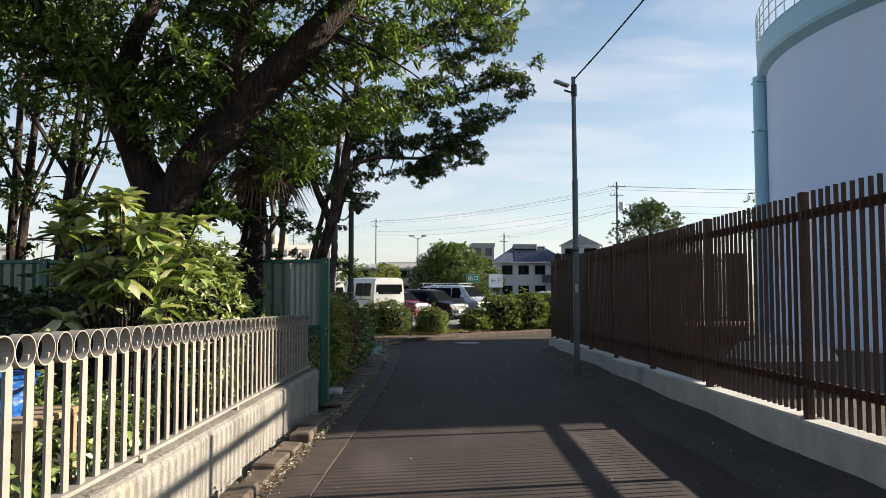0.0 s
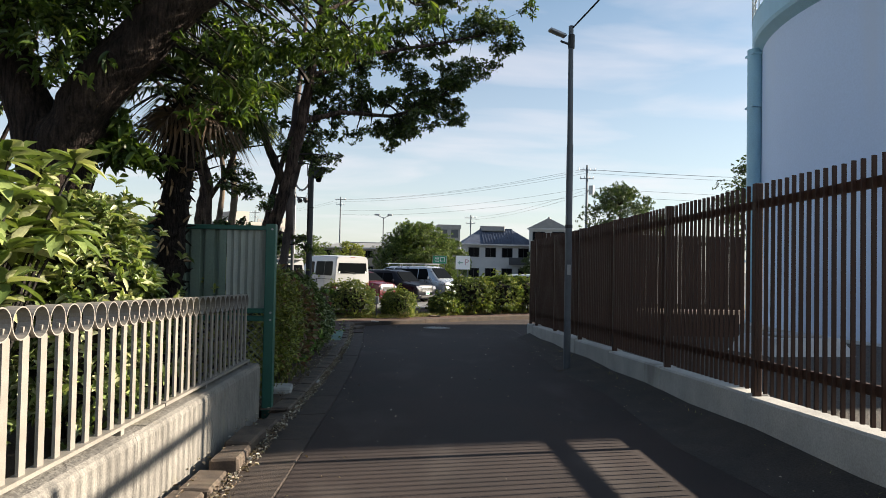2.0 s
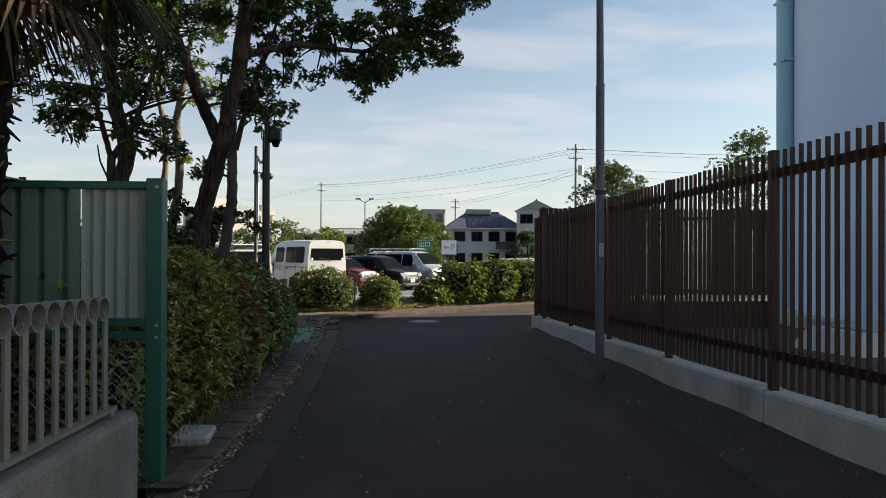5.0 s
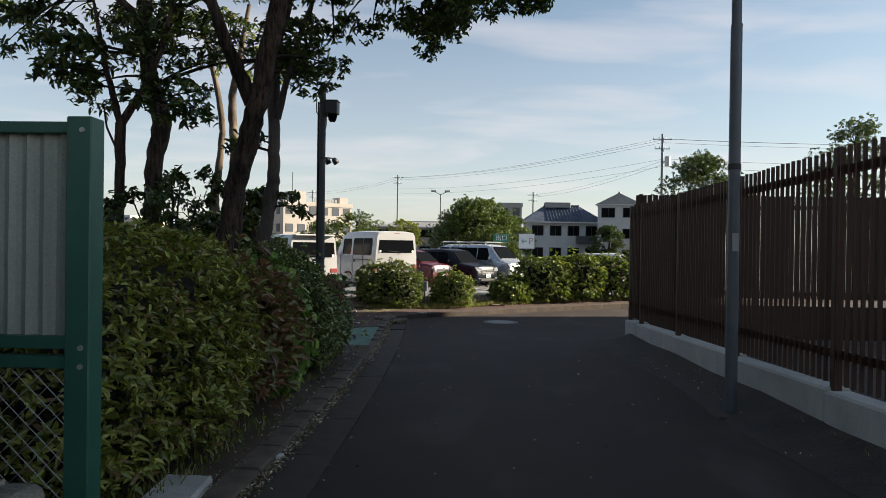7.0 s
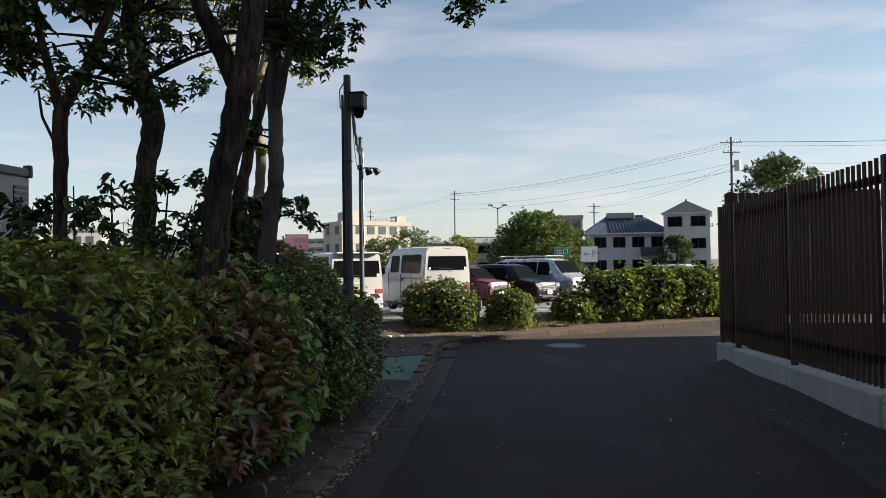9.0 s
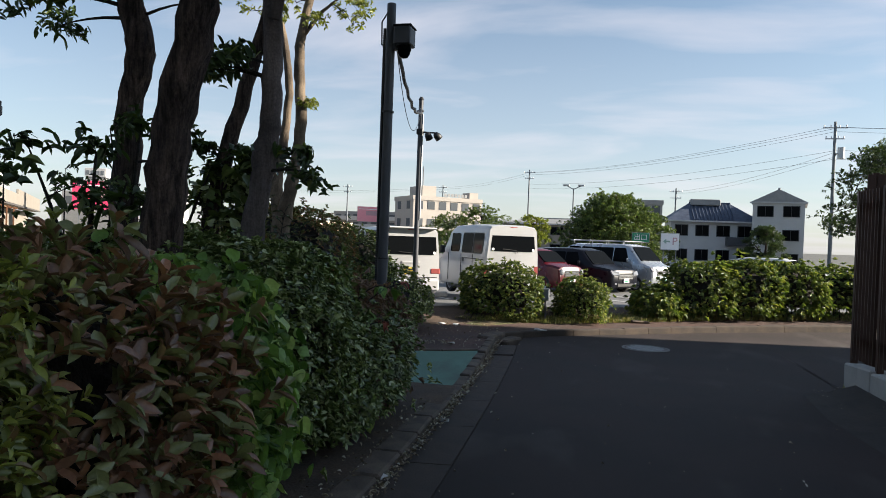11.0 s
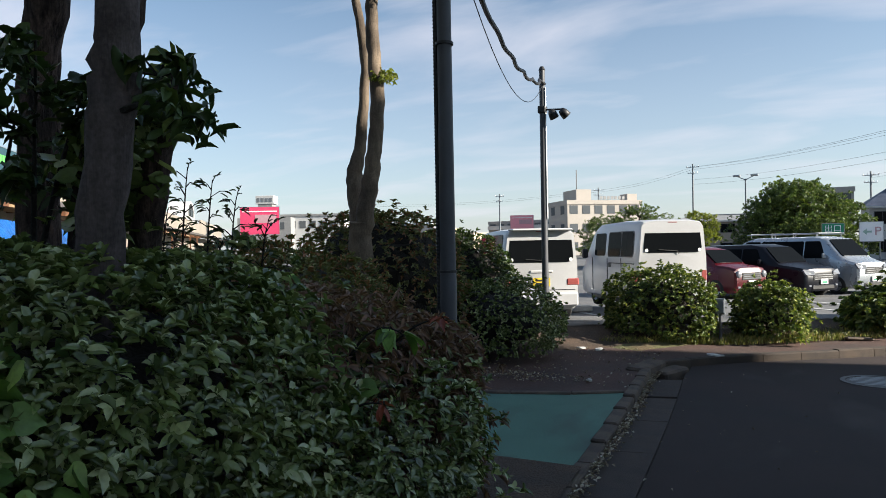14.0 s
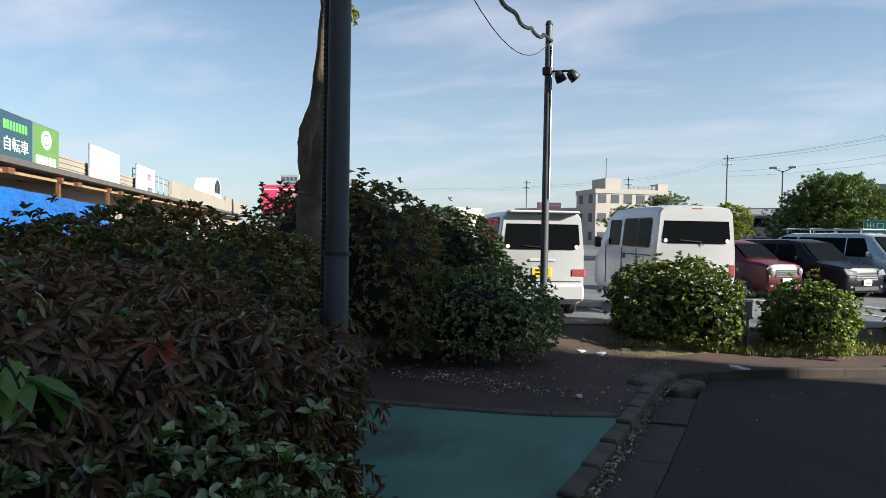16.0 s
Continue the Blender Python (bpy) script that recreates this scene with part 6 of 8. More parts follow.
shrub("round_shrub", "low dome-shaped dark green shrub at the corner", "shrub", -3.95, 28.05, 0.04, 1.2, 0.9, 1.22, 10000, 0.06, M["leaf_gloss"], 0.45, 110, 2.3)
shrub("dark_shrub", "tall dark green shrub beside the floodlight pole", "shrub", -5.3, 29.3, 0.04, 1.5, 0.85, 2.02, 11000, 0.072, M["leaf_tree"], 0.42, 111, 2.0)
shrub("dark_shrub", "long dark hedge before the shop front", "hedge", -9.2, 24.5, 0.08, 2.6, 2.4, 1.42, 9000, 0.1, M["leaf_gloss"], 0.42, 112, 3.0)
# wild shoots above the hedge
for i, (x, y, z) in enumerate(((-2.75, 17.4, 2.1), (-2.4, 17.5, 2.1), (-2.2, 17.6, 2.15), (-4.2, 18.6, 2.0), (-4.9, 20.5, 2.3), (-5.6, 22.0, 2.25), (-6.3, 21.6, 2.1), (-5.2, 22.5, 2.2))):
    tree("wild_shoot", "thin leafy shoot growing out of the hedge", [([(x, y, 0.3), (x + 0.05, y, 1.4), (x, y + 0.05, z + 0.2)], [0.015, 0.012, 0.004])], scatter_clumps([(x, y, z), (x + 0.12, y, z - 0.15), (x - 0.1, y, z + 0.1)], 0.1, 1, 200 + i, (0.12, 0.22)), M["leaf_tree"], M["twig"], size=0.085, per=18, aspect=0.4, seed=200 + i, seg=5)


def leafy_shoot(label, pts, n, size, material, aspect, hang, seed, start=0.25, side=0.25):
    """A thin stem set with single leaves along its length."""
    r2 = random.Random(seed)
    top = thing("wild_shoot", label, "plant", pose(*pts[0]))
    base = Vector(pts[0])
    q = [Vector(p) - base for p in pts]
    line = bez(q[0], q[1], q[2], 12)
    part("stem", Geo().tube(line, [0.009 - 0.0006 * i for i in range(12)], 5), M["twig"], top)
    C, N, S, U = [], [], [], []
    for i in range(n):
        t = start + (1 - start) * (i + 0.5) / n
        j = min(int(t * 11), 10)
        p = line[j].lerp(line[j + 1], t * 11 - j)
        a = i * 2.399 + r2.uniform(-0.4, 0.4)
        s = size * r2.uniform(0.7, 1.2) * (1.1 - 0.4 * t)
        d = Vector((math.cos(a), math.sin(a), 0.6 - hang + r2.uniform(-0.3, 0.3))).normalized()
        twig = p + d * side * r2.uniform(0.1, 0.6)
        part("twig", Geo().tube([p, p.lerp(twig, 0.5) + Vector((0, 0, 0.015)), twig], [0.0035, 0.003, 0.0018], 4), M["twig"], top)
        for k in range(3):
            e = (d + Vector((r2.uniform(-0.7, 0.7), r2.uniform(-0.7, 0.7), r2.uniform(-0.5, 0.3) - hang * 0.5))).normalized()
            C.append(tuple(p.lerp(twig, 0.5 + 0.25 * k) + e * s * 0.5)); U.append(tuple(e * 8)); S.append(s)
            x = e.cross(Vector((0, 0, 1)))
            x = x.normalized() if x.length > 0.01 else Vector((1, 0, 0))
            N.append(tuple(x.cross(e) + Vector((r2.uniform(-0.3, 0.3), r2.uniform(-0.3, 0.3), 0))))
    part("foliage", leaves_mesh("foliage", np.array(C), np.array(N), np.array(S), material, aspect, 0.3, seed, 0.14, "oval", up=np.array(U)), None, top)
    return top


for i, (x, y, z) in enumerate(((-2.35, 20.65, 2.14), (-2.42, 20.88, 2.1), (-2.25, 20.87, 2.0), (-2.12, 20.95, 1.86), (-2.6, 20.75, 1.95), (-2.75, 20.95, 1.85), (-2.5, 20.6, 1.85), (-2.18, 20.7, 1.78))):
    leafy_shoot("thin upright shoot with small narrow leaves above the hedge", [(x - 0.06, y, 1.0), (x - 0.07, y, 1.7), (x, y, z)], 14, 0.074, M["leaf_tree"], 0.34, 0.1, 220 + i, 0.4, 0.2)
leafy_shoot("arching spray of long drooping leaves over the hedge", [(-2.35, 21.0, 1.2), (-2.3, 20.95, 1.75), (-2.0, 20.93, 1.62)], 9, 0.15, M["leaf_vine"], 0.42, 0.9, 241, 0.45, 0.1)
leafy_shoot("few large bright leaves hanging out of the hedge", [(-1.75, 20.9, 0.95), (-1.45, 20.8, 1.5), (-1.2, 20.72, 1.36)], 4, 0.13, M["leaf_vine"], 0.6, 0.8, 242, 0.6, 0.08)
leafy_shoot("withered red-brown leaves on a shoot", [(-1.8, 21.3, 1.0), (-1.4, 21.1, 1.42), (-1.14, 21.0, 1.4)], 3, 0.09, M["leaf_red"], 0.4, 0.4, 243, 0.8, 0.06)
leafy_shoot("withered red-brown leaves on a shoot", [(-1.8, 20.8, 0.7), (-1.4, 20.6, 1.15), (-1.16, 20.5, 1.12)], 3, 0.1, M["leaf_red"], 0.4, 0.6, 244, 0.8, 0.06)

# ---- planting strip shrubs ----
shrub("strip_shrub", "dense dark shrub in the planting strip", "shrub", -1.72, 30.5, 0.08, 0.92, 0.62, 1.2, 8500, 0.068, M["leaf_strip"], 0.5, 121, 2.6, 0.12, sprigs=0.06)
shrub("strip_shrub", "rounded sunlit shrub in the planting strip", "shrub", 0.02, 31.0, 0.08, 0.6, 0.56, 0.98, 5400, 0.068, M["leaf_strip"], 0.55, 122, 2.4, sprigs=0.05)
for i, (x, y, hx, h) in enumerate(((1.75, 32.3, 0.55, 0.75), (2.75, 32.95, 0.85, 1.4), (3.9, 33.6, 0.85, 1.5), (5.1, 34.25, 0.85, 1.45), (6.6, 35.0, 0.95, 1.4), (8.4, 35.9, 1.0, 1.4))):
    shrub("spindle_shrub", "sunlit broad-leaved shrub in the planting strip", "shrub", x, y + 0.15, 0.1, hx, 0.7, h, 4200, 0.1, M["leaf_strip"], 0.55, 123 + i, 2.6, 0.12, 0.4, group="shrubs of the planting strip", sprigs=0.06)


def grass_patch(name, label, area, n, h, seed):
    """Grass and weeds over a quadrilateral patch, one object of many blades."""
    rng = np.random.default_rng(seed)
    a, b, c, d = (np.array(p) for p in area)
    u, v = rng.random((n, 1)), rng.random((n, 1))
    p = (a * (1 - u) + b * u) * (1 - v) + (d * (1 - u) + c * u) * v
    hh = h * rng.uniform(0.4, 1.3, (n, 1))
    lean = rng.normal(size=(n, 3)) * 0.35 * hh
    lean[:, 2] = 0
    side = rng.normal(size=(n, 3)); side[:, 2] = 0
    side = side / np.linalg.norm(side, axis=1, keepdims=True) * 0.006
    tip = p + lean + np.array([0, 0, 1.0]) * hh
    mid = p + lean * 0.35 + np.array([0, 0, 0.6]) * hh
    vs = np.stack([p - side, p + side, mid + side * 0.8, tip, mid - side * 0.8], 1).reshape(-1, 3)
    g = Geo()
    g.v = [tuple(q) for q in vs]
    g.f = [(5 * i, 5 * i + 1, 5 * i + 2, 5 * i + 3, 5 * i + 4) for i in range(n)]
    return tagged(part(name, g, M["grass"]), label, "grass", kind="stuff")


grass_patch("grass", "dry yellow-green grass tufts in the planting strip", ((-2.6, 29.7, 0.06), (-0.35, 30.25, 0.07), (0.0, 31.5, 0.12), (-2.6, 31.0, 0.12)), 5500, 0.1, 301)
grass_patch("grass", "sunlit weeds at the foot of the strip shrubs", ((-0.35, 30.25, 0.07), (2.9, 32.75, 0.07), (2.9, 33.8, 0.12), (-0.2, 31.5, 0.12)), 5500, 0.1, 302)
grass_patch("grass", "sunlit weeds along the kerb", ((2.9, 32.75, 0.07), (9, 36.1, 0.07), (8.6, 36.8, 0.12), (3.0, 33.6, 0.12)), 2600, 0.1, 303)
grass_patch("grass", "weeds growing at the foot of the hedge", ((-1.3, 14.6, road_z(14.6) + 0.1), (-1.12, 17.5, road_z(17.5) + 0.1), (-1.5, 17.5, road_z(17.5) + 0.1), (-1.6, 14.6, road_z(14.6) + 0.1)), 420, 0.08, 304)
grass_patch("grass", "weeds at the foot of the base wall", ((3.5, 8.0, road_z(8) + 0.08), (3.5, 25.2, road_z(25.2) + 0.08), (3.62, 25.2, road_z(25.2) + 0.08), (3.62, 8.0, road_z(8) + 0.08)), 700, 0.06, 305)


def loquat():
    """A bushy plant with long ribbed leaves in whorls at the ends of bare stems."""
    x0, y0, z0 = -2.5, 11.3, road_z(11.3) + 0.15
    top = thing("broadleaf_shrub", "garden shrub with long ribbed pale green leaves", "shrub", pose(x0, y0, z0))
    r2 = random.Random(17)
    C, N, S, U = [], [], [], []
    for i in range(70):
        a = r2.uniform(0, 6.283); rad = r2.uniform(0.08, 0.66); zt = r2.uniform(1.3, 2.42) - rad * 0.4
        tip = Vector((math.cos(a) * rad, math.sin(a) * rad * 0.8, zt))
        part("stem", Geo().tube(bez((0.1 * math.cos(a), 0.1 * math.sin(a), -0.1), (tip.x * 0.35, tip.y * 0.35, zt * 0.6), tip, 6), [0.022, 0.02, 0.017, 0.014, 0.012, 0.009], 6), M["twig"], top)
        for k in range(15):
            b = k * 2.399 + r2.uniform(-0.2, 0.2); el = r2.uniform(-0.45, 0.95)
            d = Vector((math.cos(b) * math.cos(el), math.sin(b) * math.cos(el), math.sin(el)))
            L = r2.uniform(0.16, 0.3)
            C.append(tip + d * L * 0.52); U.append(d); S.append(L)
            s = d.cross(Vector((0, 0, 1))).normalized()
            N.append(s.cross(d).normalized() + Vector((r2.uniform(-0.2, 0.2), r2.uniform(-0.2, 0.2), 0)))
    me = leaves_mesh("foliage", [tuple(c) for c in C], [tuple(n) for n in N], S, M["leaf_loquat"], 0.44, 0.25, 17, 0.12, "oval", up=np.array([tuple(u * 6) for u in U]))
    part("foliage", me, None, top)
    return top


loquat()
shrub("garden_shrub", "glossy green shrub behind the railing", "shrub", -2.28, 12.35, road_z(12) + 0.15, 0.66, 0.7, 1.98, 6400, 0.105, M["leaf_loquat"], 0.36, 131, 2.4, 0.16, sprigs=0.08, shape="oval")
shrub("garden_shrub", "dark shrub in the garden beside the railing", "shrub", -2.3, 9.4, road_z(9) + 0.15, 0.6, 0.9, 0.75, 1500, 0.1, M["leaf_gloss"], 0.45, 132, 2.4, 0.12)
shrub("garden_shrub", "low leafy plant in the garden bed", "shrub", -1.85, 7.9, road_z(8) + 0.15, 0.25, 0.4, 0.42, 260, 0.13, M["leaf_loquat"], 0.45, 133, 2.2, 0.1)
shrub("garden_shrub", "tall dark shrub against the corrugated fence", "shrub", -4.6, 13.6, road_z(13) + 0.15, 1.2, 0.6, 1.5, 2600, 0.11, M["leaf_tree"], 0.4, 134, 2.6, 0.14)


# fallen leaves gather in the gutter and on the footway
def litter_leaves(name, label, fn, n, size, seed):
    rng = np.random.default_rng(seed)
    pts = np.array([fn(rng) for _ in range(n)])
    nrm = rng.normal(size=(n, 3)) * 0.35 + np.array([0, 0, 1.0])
    me = leaves_mesh("fallen_leaves", pts, nrm, size * rng.uniform(0.5, 1.3, n), M["dry_leaf"], 0.5, 0.0, seed, 0.25)
    return tagged(part(name, me, None), label, "fallen leaves", kind="stuff")


def gutter_leaf(rng):
    y = rng.uniform(7.5, 28.0)
    return (edge_x(y) - 0.365 + rng.normal() * 0.035, y, road_z(y) + 0.024 + rng.random() * 0.02)


def kerb_leaf(rng):
    y = rng.uniform(7.0, 22.3)
    return (edge_x(y) - 0.55 - abs(rng.normal()) * 0.14, y, road_z(y) + 0.075 + rng.random() * 0.02)


def path_leaf(rng):
    x, y = rng.uniform(-4.2, -1.4), rng.uniform(26.3, 29.6)
    if rng.random() < 0.6:
        x, y = -3.1 + rng.normal() * 0.6, 26.65 + rng.normal() * 0.2
    return (x, y, foot_z(y) + 0.006 + rng.random() * 0.012)


litter_leaves("fallen_leaves", "pale dry leaves lying in the gutter", gutter_leaf, 3300, 0.038, 401)
litter_leaves("fallen_leaves", "dry leaves along the kerb top", kerb_leaf, 420, 0.036, 402)
litter_leaves("fallen_leaves", "dry leaves scattered on the footway", path_leaf, 700, 0.04, 403)


def verge_bit(rng):
    y = rng.uniform(8.0, 25.4)
    x = 3.6 - abs(rng.normal()) * 0.22
    return (x, y, road_z(y) + 0.02 + max(0.0, 0.08 * (x - 3.1) / 0.5) + rng.random() * 0.01)


def road_bit(rng):
    y = rng.uniform(5.5, 29.0)
    return (edge_x(y) + rng.random() ** 2 * 3.6, y, road_z(y) + 0.006)


litter_leaves("fallen_leaves", "dry leaf bits and dust along the base wall", verge_bit, 450, 0.03, 404)
litter_leaves("fallen_leaves", "few dry leaf bits lying on the lane", road_bit, 160, 0.03, 405)


# ---- vehicles ----
def body_shell(st, belt):
    """A car body lofted over stations (y, half width, bottom, top, roof half width)."""
    g = Geo()
    k = 0
    rings = []
    for (y, w, b, t, wr) in st:
        be = min(belt, t - 0.1)
        half = [(w * 0.9, b), (w * 0.985, b + 0.07), (w, b + 0.28 * (be - b) + 0.05), (w * 0.995, be), (wr + (w - wr) * 0.12, t - 0.11), (wr * 0.93, t - 0.035), (wr * 0.6, t - 0.004), (0.0, t)]
        ring = [(-x, y, z) for x, z in half] + [(x, y, z) for x, z in reversed(half[:-1])]
        rings.append(ring)
    m = len(rings[0])
    for r in rings:
        g.v += r
    for i in range(len(rings) - 1):
        for j in range(m - 1):
            a = i * m + j
            g.f.append((a + 1, a + m + 1, a + m, a))
        g.f.append((i * m, (i + 1) * m, (i + 1) * m + m - 1, i * m + m - 1))
    g.f.append(tuple(reversed(range(m))))
    n = (len(rings) - 1) * m
    g.f.append(tuple(range(n, n + m)))
    return g


def soft_edges(ob):
    """Rounded sheet metal: smooth shading, broken only at real edges."""
    ob.data.polygons.foreach_set("use_smooth", np.ones(len(ob.data.polygons), dtype=bool))
    ob.data.set_sharp_from_angle(angle=radians(38))
    return ob


def wheel(parent, x, y, r, w, z0=0.0):
    t = Geo()
    prof = [(r * 0.62, -w / 2), (r * 0.93, -w / 2), (r, -w / 2 + 0.03), (r, w / 2 - 0.03), (r * 0.93, w / 2), (r * 0.62, w / 2)]
    t.lathe(prof, 0, 0, 22, close=True)
    wh = part("wheel", t, M["tyre"], parent, at=pose(x, y, z0 + r, 0, 90, 0), smooth=False)
    rim = Geo()
    rim.lathe([(0.0, w / 2 - 0.02), (r * 0.2, w / 2 - 0.01), (r * 0.28, w / 2 - 0.05), (r * 0.55, w / 2 - 0.05), (r * 0.64, w / 2)], 0, 0, 18)
    rim.lathe([(0.0, -w / 2 + 0.02), (r * 0.2, -w / 2 + 0.01), (r * 0.28, -w / 2 + 0.05), (r * 0.55, -w / 2 + 0.05), (r * 0.64, -w / 2)], 0, 0, 18)
    part("rim", rim, M["alloy"], wh)
    return wh


def panel(name, quad, thick, material, parent, label="", c=0.0):
    """A thin slab on four corners (seen from outside counter-clockwise), standing proud by thick; its corners are cut by c."""
    q = [Vector(p) for p in quad]
    n = (q[1] - q[0]).cross(q[3] - q[0]).normalized()
    pts = []
    if c > 0:
        for i in range(4):
            p, a, b = q[i], q[i - 1], q[(i + 1) % 4]
            pts += [p + (a - p).normalized() * c, p + ((a - p).normalized() + (b - p).normalized()) * c * 0.3, p + (b - p).normalized() * c]
    else:
        pts = q
    k = len(pts)
    g = Geo()
    g.add([p - n * 0.02 for p in pts] + [p + n * thick for p in pts], [tuple(range(k, 2 * k))] + [(i, (i + 1) % k, k + (i + 1) % k, k + i) for i in range(k)])
    return part(name, g, material, parent, label)


def box_van(label, at, paint, plate, L=3.36, W=1.47, H=1.89, spoiler=False):
    """A small cab-over van seen mostly from behind."""
    top = thing("parked_van", label, "van", at)
    w = W / 2
    y0, y1 = -L / 2, L / 2
    st = [(y0, w * 0.965, 0.33, H - 0.05, w * 0.87), (y0 + 0.05, w * 0.99, 0.24, H - 0.03, w * 0.89), (y0 + 0.16, w, 0.2, H - 0.015, w * 0.885), (y0 + 1.2, w, 0.2, H, w * 0.89), (y1 - 1.15, w, 0.2, H - 0.02, w * 0.88),
          (y1 - 0.82, w, 0.2, H - 0.12, w * 0.86), (y1 - 0.42, w * 0.99, 0.2, 1.3, w * 0.88), (y1 - 0.3, w * 0.98, 0.2, 1.02, w * 0.9), (y1 - 0.06, w * 0.95, 0.24, 0.92, w * 0.84), (y1, w * 0.88, 0.34, 0.78, w * 0.75)]
    soft_edges(part("body", body_shell(st, 1.08), paint, top))
    # rear window, tailgate fittings
    zr0, zr1, xr = (H - 0.66, H - 0.1, w * 0.87) if spoiler else (H - 0.68, H - 0.16, w * 0.84)
    panel("rear_window", [(-xr, y0 - 0.004, zr0), (xr, y0 - 0.004, zr0), (xr * 0.93, y0 + 0.012, zr1), (-xr * 0.93, y0 + 0.012, zr1)], 0.008, M["dark_glass"], top, "dark tinted rear window", 0.1)
    part("rear_wiper", Geo().tube([(0.12, y0 - 0.02, zr0 - 0.03), (0.08, y0 - 0.025, zr0 + 0.03), (-0.3, y0 - 0.022, zr0 + 0.06)], 0.009, 5), M["black"], top)
    part("brake_lamp", Geo().box(-0.1, 0.1, y0 - 0.005, y0 + 0.05, H - 0.09, H - 0.065, 0.008), M["lamp_red"], top)
    for sx in (-1, 1):
        z0, z1 = (0.62, 0.86)
        part("tail_lamp", (Geo().box(sx * w * 0.85 - 0.14, sx * w * 0.85 + 0.12, y0 - 0.012, y0 + 0.12, 0.66, 0.82, 0.03) if spoiler else Geo().box(sx * w * 0.94 - 0.1, sx * w * 0.94 + 0.03, y0 - 0.006, y0 + 0.1, z0, z1, 0.02)), M["lamp_red"], top, "red tail lamp")
        part("sticker", Geo().tube([(sx * xr * 0.9, y0 - 0.016, zr0 + 0.05), (sx * xr * 0.9, y0 - 0.018, zr0 + 0.05)], 0.035, 12), M["sign_white"], top)
    part("rear_bumper", Geo().box(-w * 0.97, w * 0.97, y0 - 0.06, y0 + 0.15, 0.27, 0.55, 0.04), paint, top)
    part("tailgate_seam", Geo().box(-w * 0.9, w * 0.9, y0 - 0.003, y0 + 0.02, 0.585, 0.6), M["black"], top)
    pl = part("number_plate", Geo().box(-0.165, 0.165, y0 - 0.014, y0, 0.66, 0.825, 0.005), plate, top)
    for dz in (0.7, 0.76):
        part("plate_bar", Geo().box(-0.11, 0.11, y0 - 0.018, y0 - 0.012, dz, dz + 0.035), M["black"], pl)
    part("handle", Geo().box(-0.22, 0.22, y0 - 0.02, y0, 0.92, 0.97, 0.01), paint, top)
    if spoiler:
        part("roof_spoiler", Geo().box(-w * 0.8, w * 0.8, y0 - 0.14, y0 + 0.2, H - 0.07, H - 0.02, 0.02), paint, top)
    # side glass, doors, mirrors
    for sx in (-1, 1):
        def side(ya, yb, za, zb):
            xa = lambda z: sx * (w * 0.995 - max(0, z - 1.08) / (H - 0.11 - 1.08) * (w - w * 0.9) + 0.004)
            q = [(xa(za), ya, za), (xa(za), yb, za), (xa(zb), yb, zb), (xa(zb), ya, zb)]
            return q if sx > 0 else [q[1], q[0], q[3], q[2]]
        panel("window_band", side(y0 + 0.24, y0 + 1.6, 1.12, 1.66), 0.002, M["black"], top, "black window surround", 0.07)
        for ya, yb in ((y0 + 0.28, y0 + 0.86), (y0 + 0.91, y0 + 1.56), (y0 + 1.74, y0 + 2.36)):
            panel("side_window", side(ya, yb, 1.14, 1.64), 0.006, M["dark_glass"], top, "dark side window", 0.06)
        part("door_rail", Geo().box(sx * w - 0.012, sx * w + 0.006, y0 + 0.2, y0 + 1.5, 0.98, 1.0), M["black"], top)
        for yy in (y0 + 0.84, y0 + 1.6, y0 + 2.5):
            part("door_seam", Geo().box(sx * w - 0.01, sx * w + 0.003, yy - 0.003, yy + 0.003, 0.35, 1.1), M["black"], top)
        part("side_handle", Geo().box(sx * w - 0.01, sx * w + 0.022, y0 + 1.42, y0 + 1.53, 0.9, 0.99, 0.008), M["black"], top)
        part("side_mirror", Geo().box(sx * (w + 0.1) - 0.07, sx * (w + 0.1) + 0.07, y1 - 0.68, y1 - 0.6, 1.08, 1.3, 0.025), M["black"], top)
        part("sill", Geo().box(sx * w * 0.97 - 0.02, sx * w * 0.97 + 0.02, y0 + 0.6, y1 - 0.9, 0.17, 0.26, 0.01), M["black"], top)
        for yy in (y0 + 0.55, y1 - 0.9):
            wheel(top, sx * (w - 0.11), yy, 0.275, 0.15)
    panel("windscreen", [(w * 0.8, y1 - 0.37, 1.08), (-w * 0.8, y1 - 0.37, 1.08), (-w * 0.76, y1 - 0.78, H - 0.22), (w * 0.76, y1 - 0.78, H - 0.22)], 0.02, M["dark_glass"], top, "", 0.06)
    return top


RZ = 34.5
box_van("white high-roof minivan with a dark tinted rear window", pose(-2.70, 33.85, 0.335, 0, 0, RZ), M["car_white"], M["plate_white"])
box_van("cream white minivan with a roof spoiler and yellow plate", pose(-4.84, 32.06, 0.29, 0, 0, RZ), M["car_white"], M["plate_yellow"], H=1.78, spoiler=True)


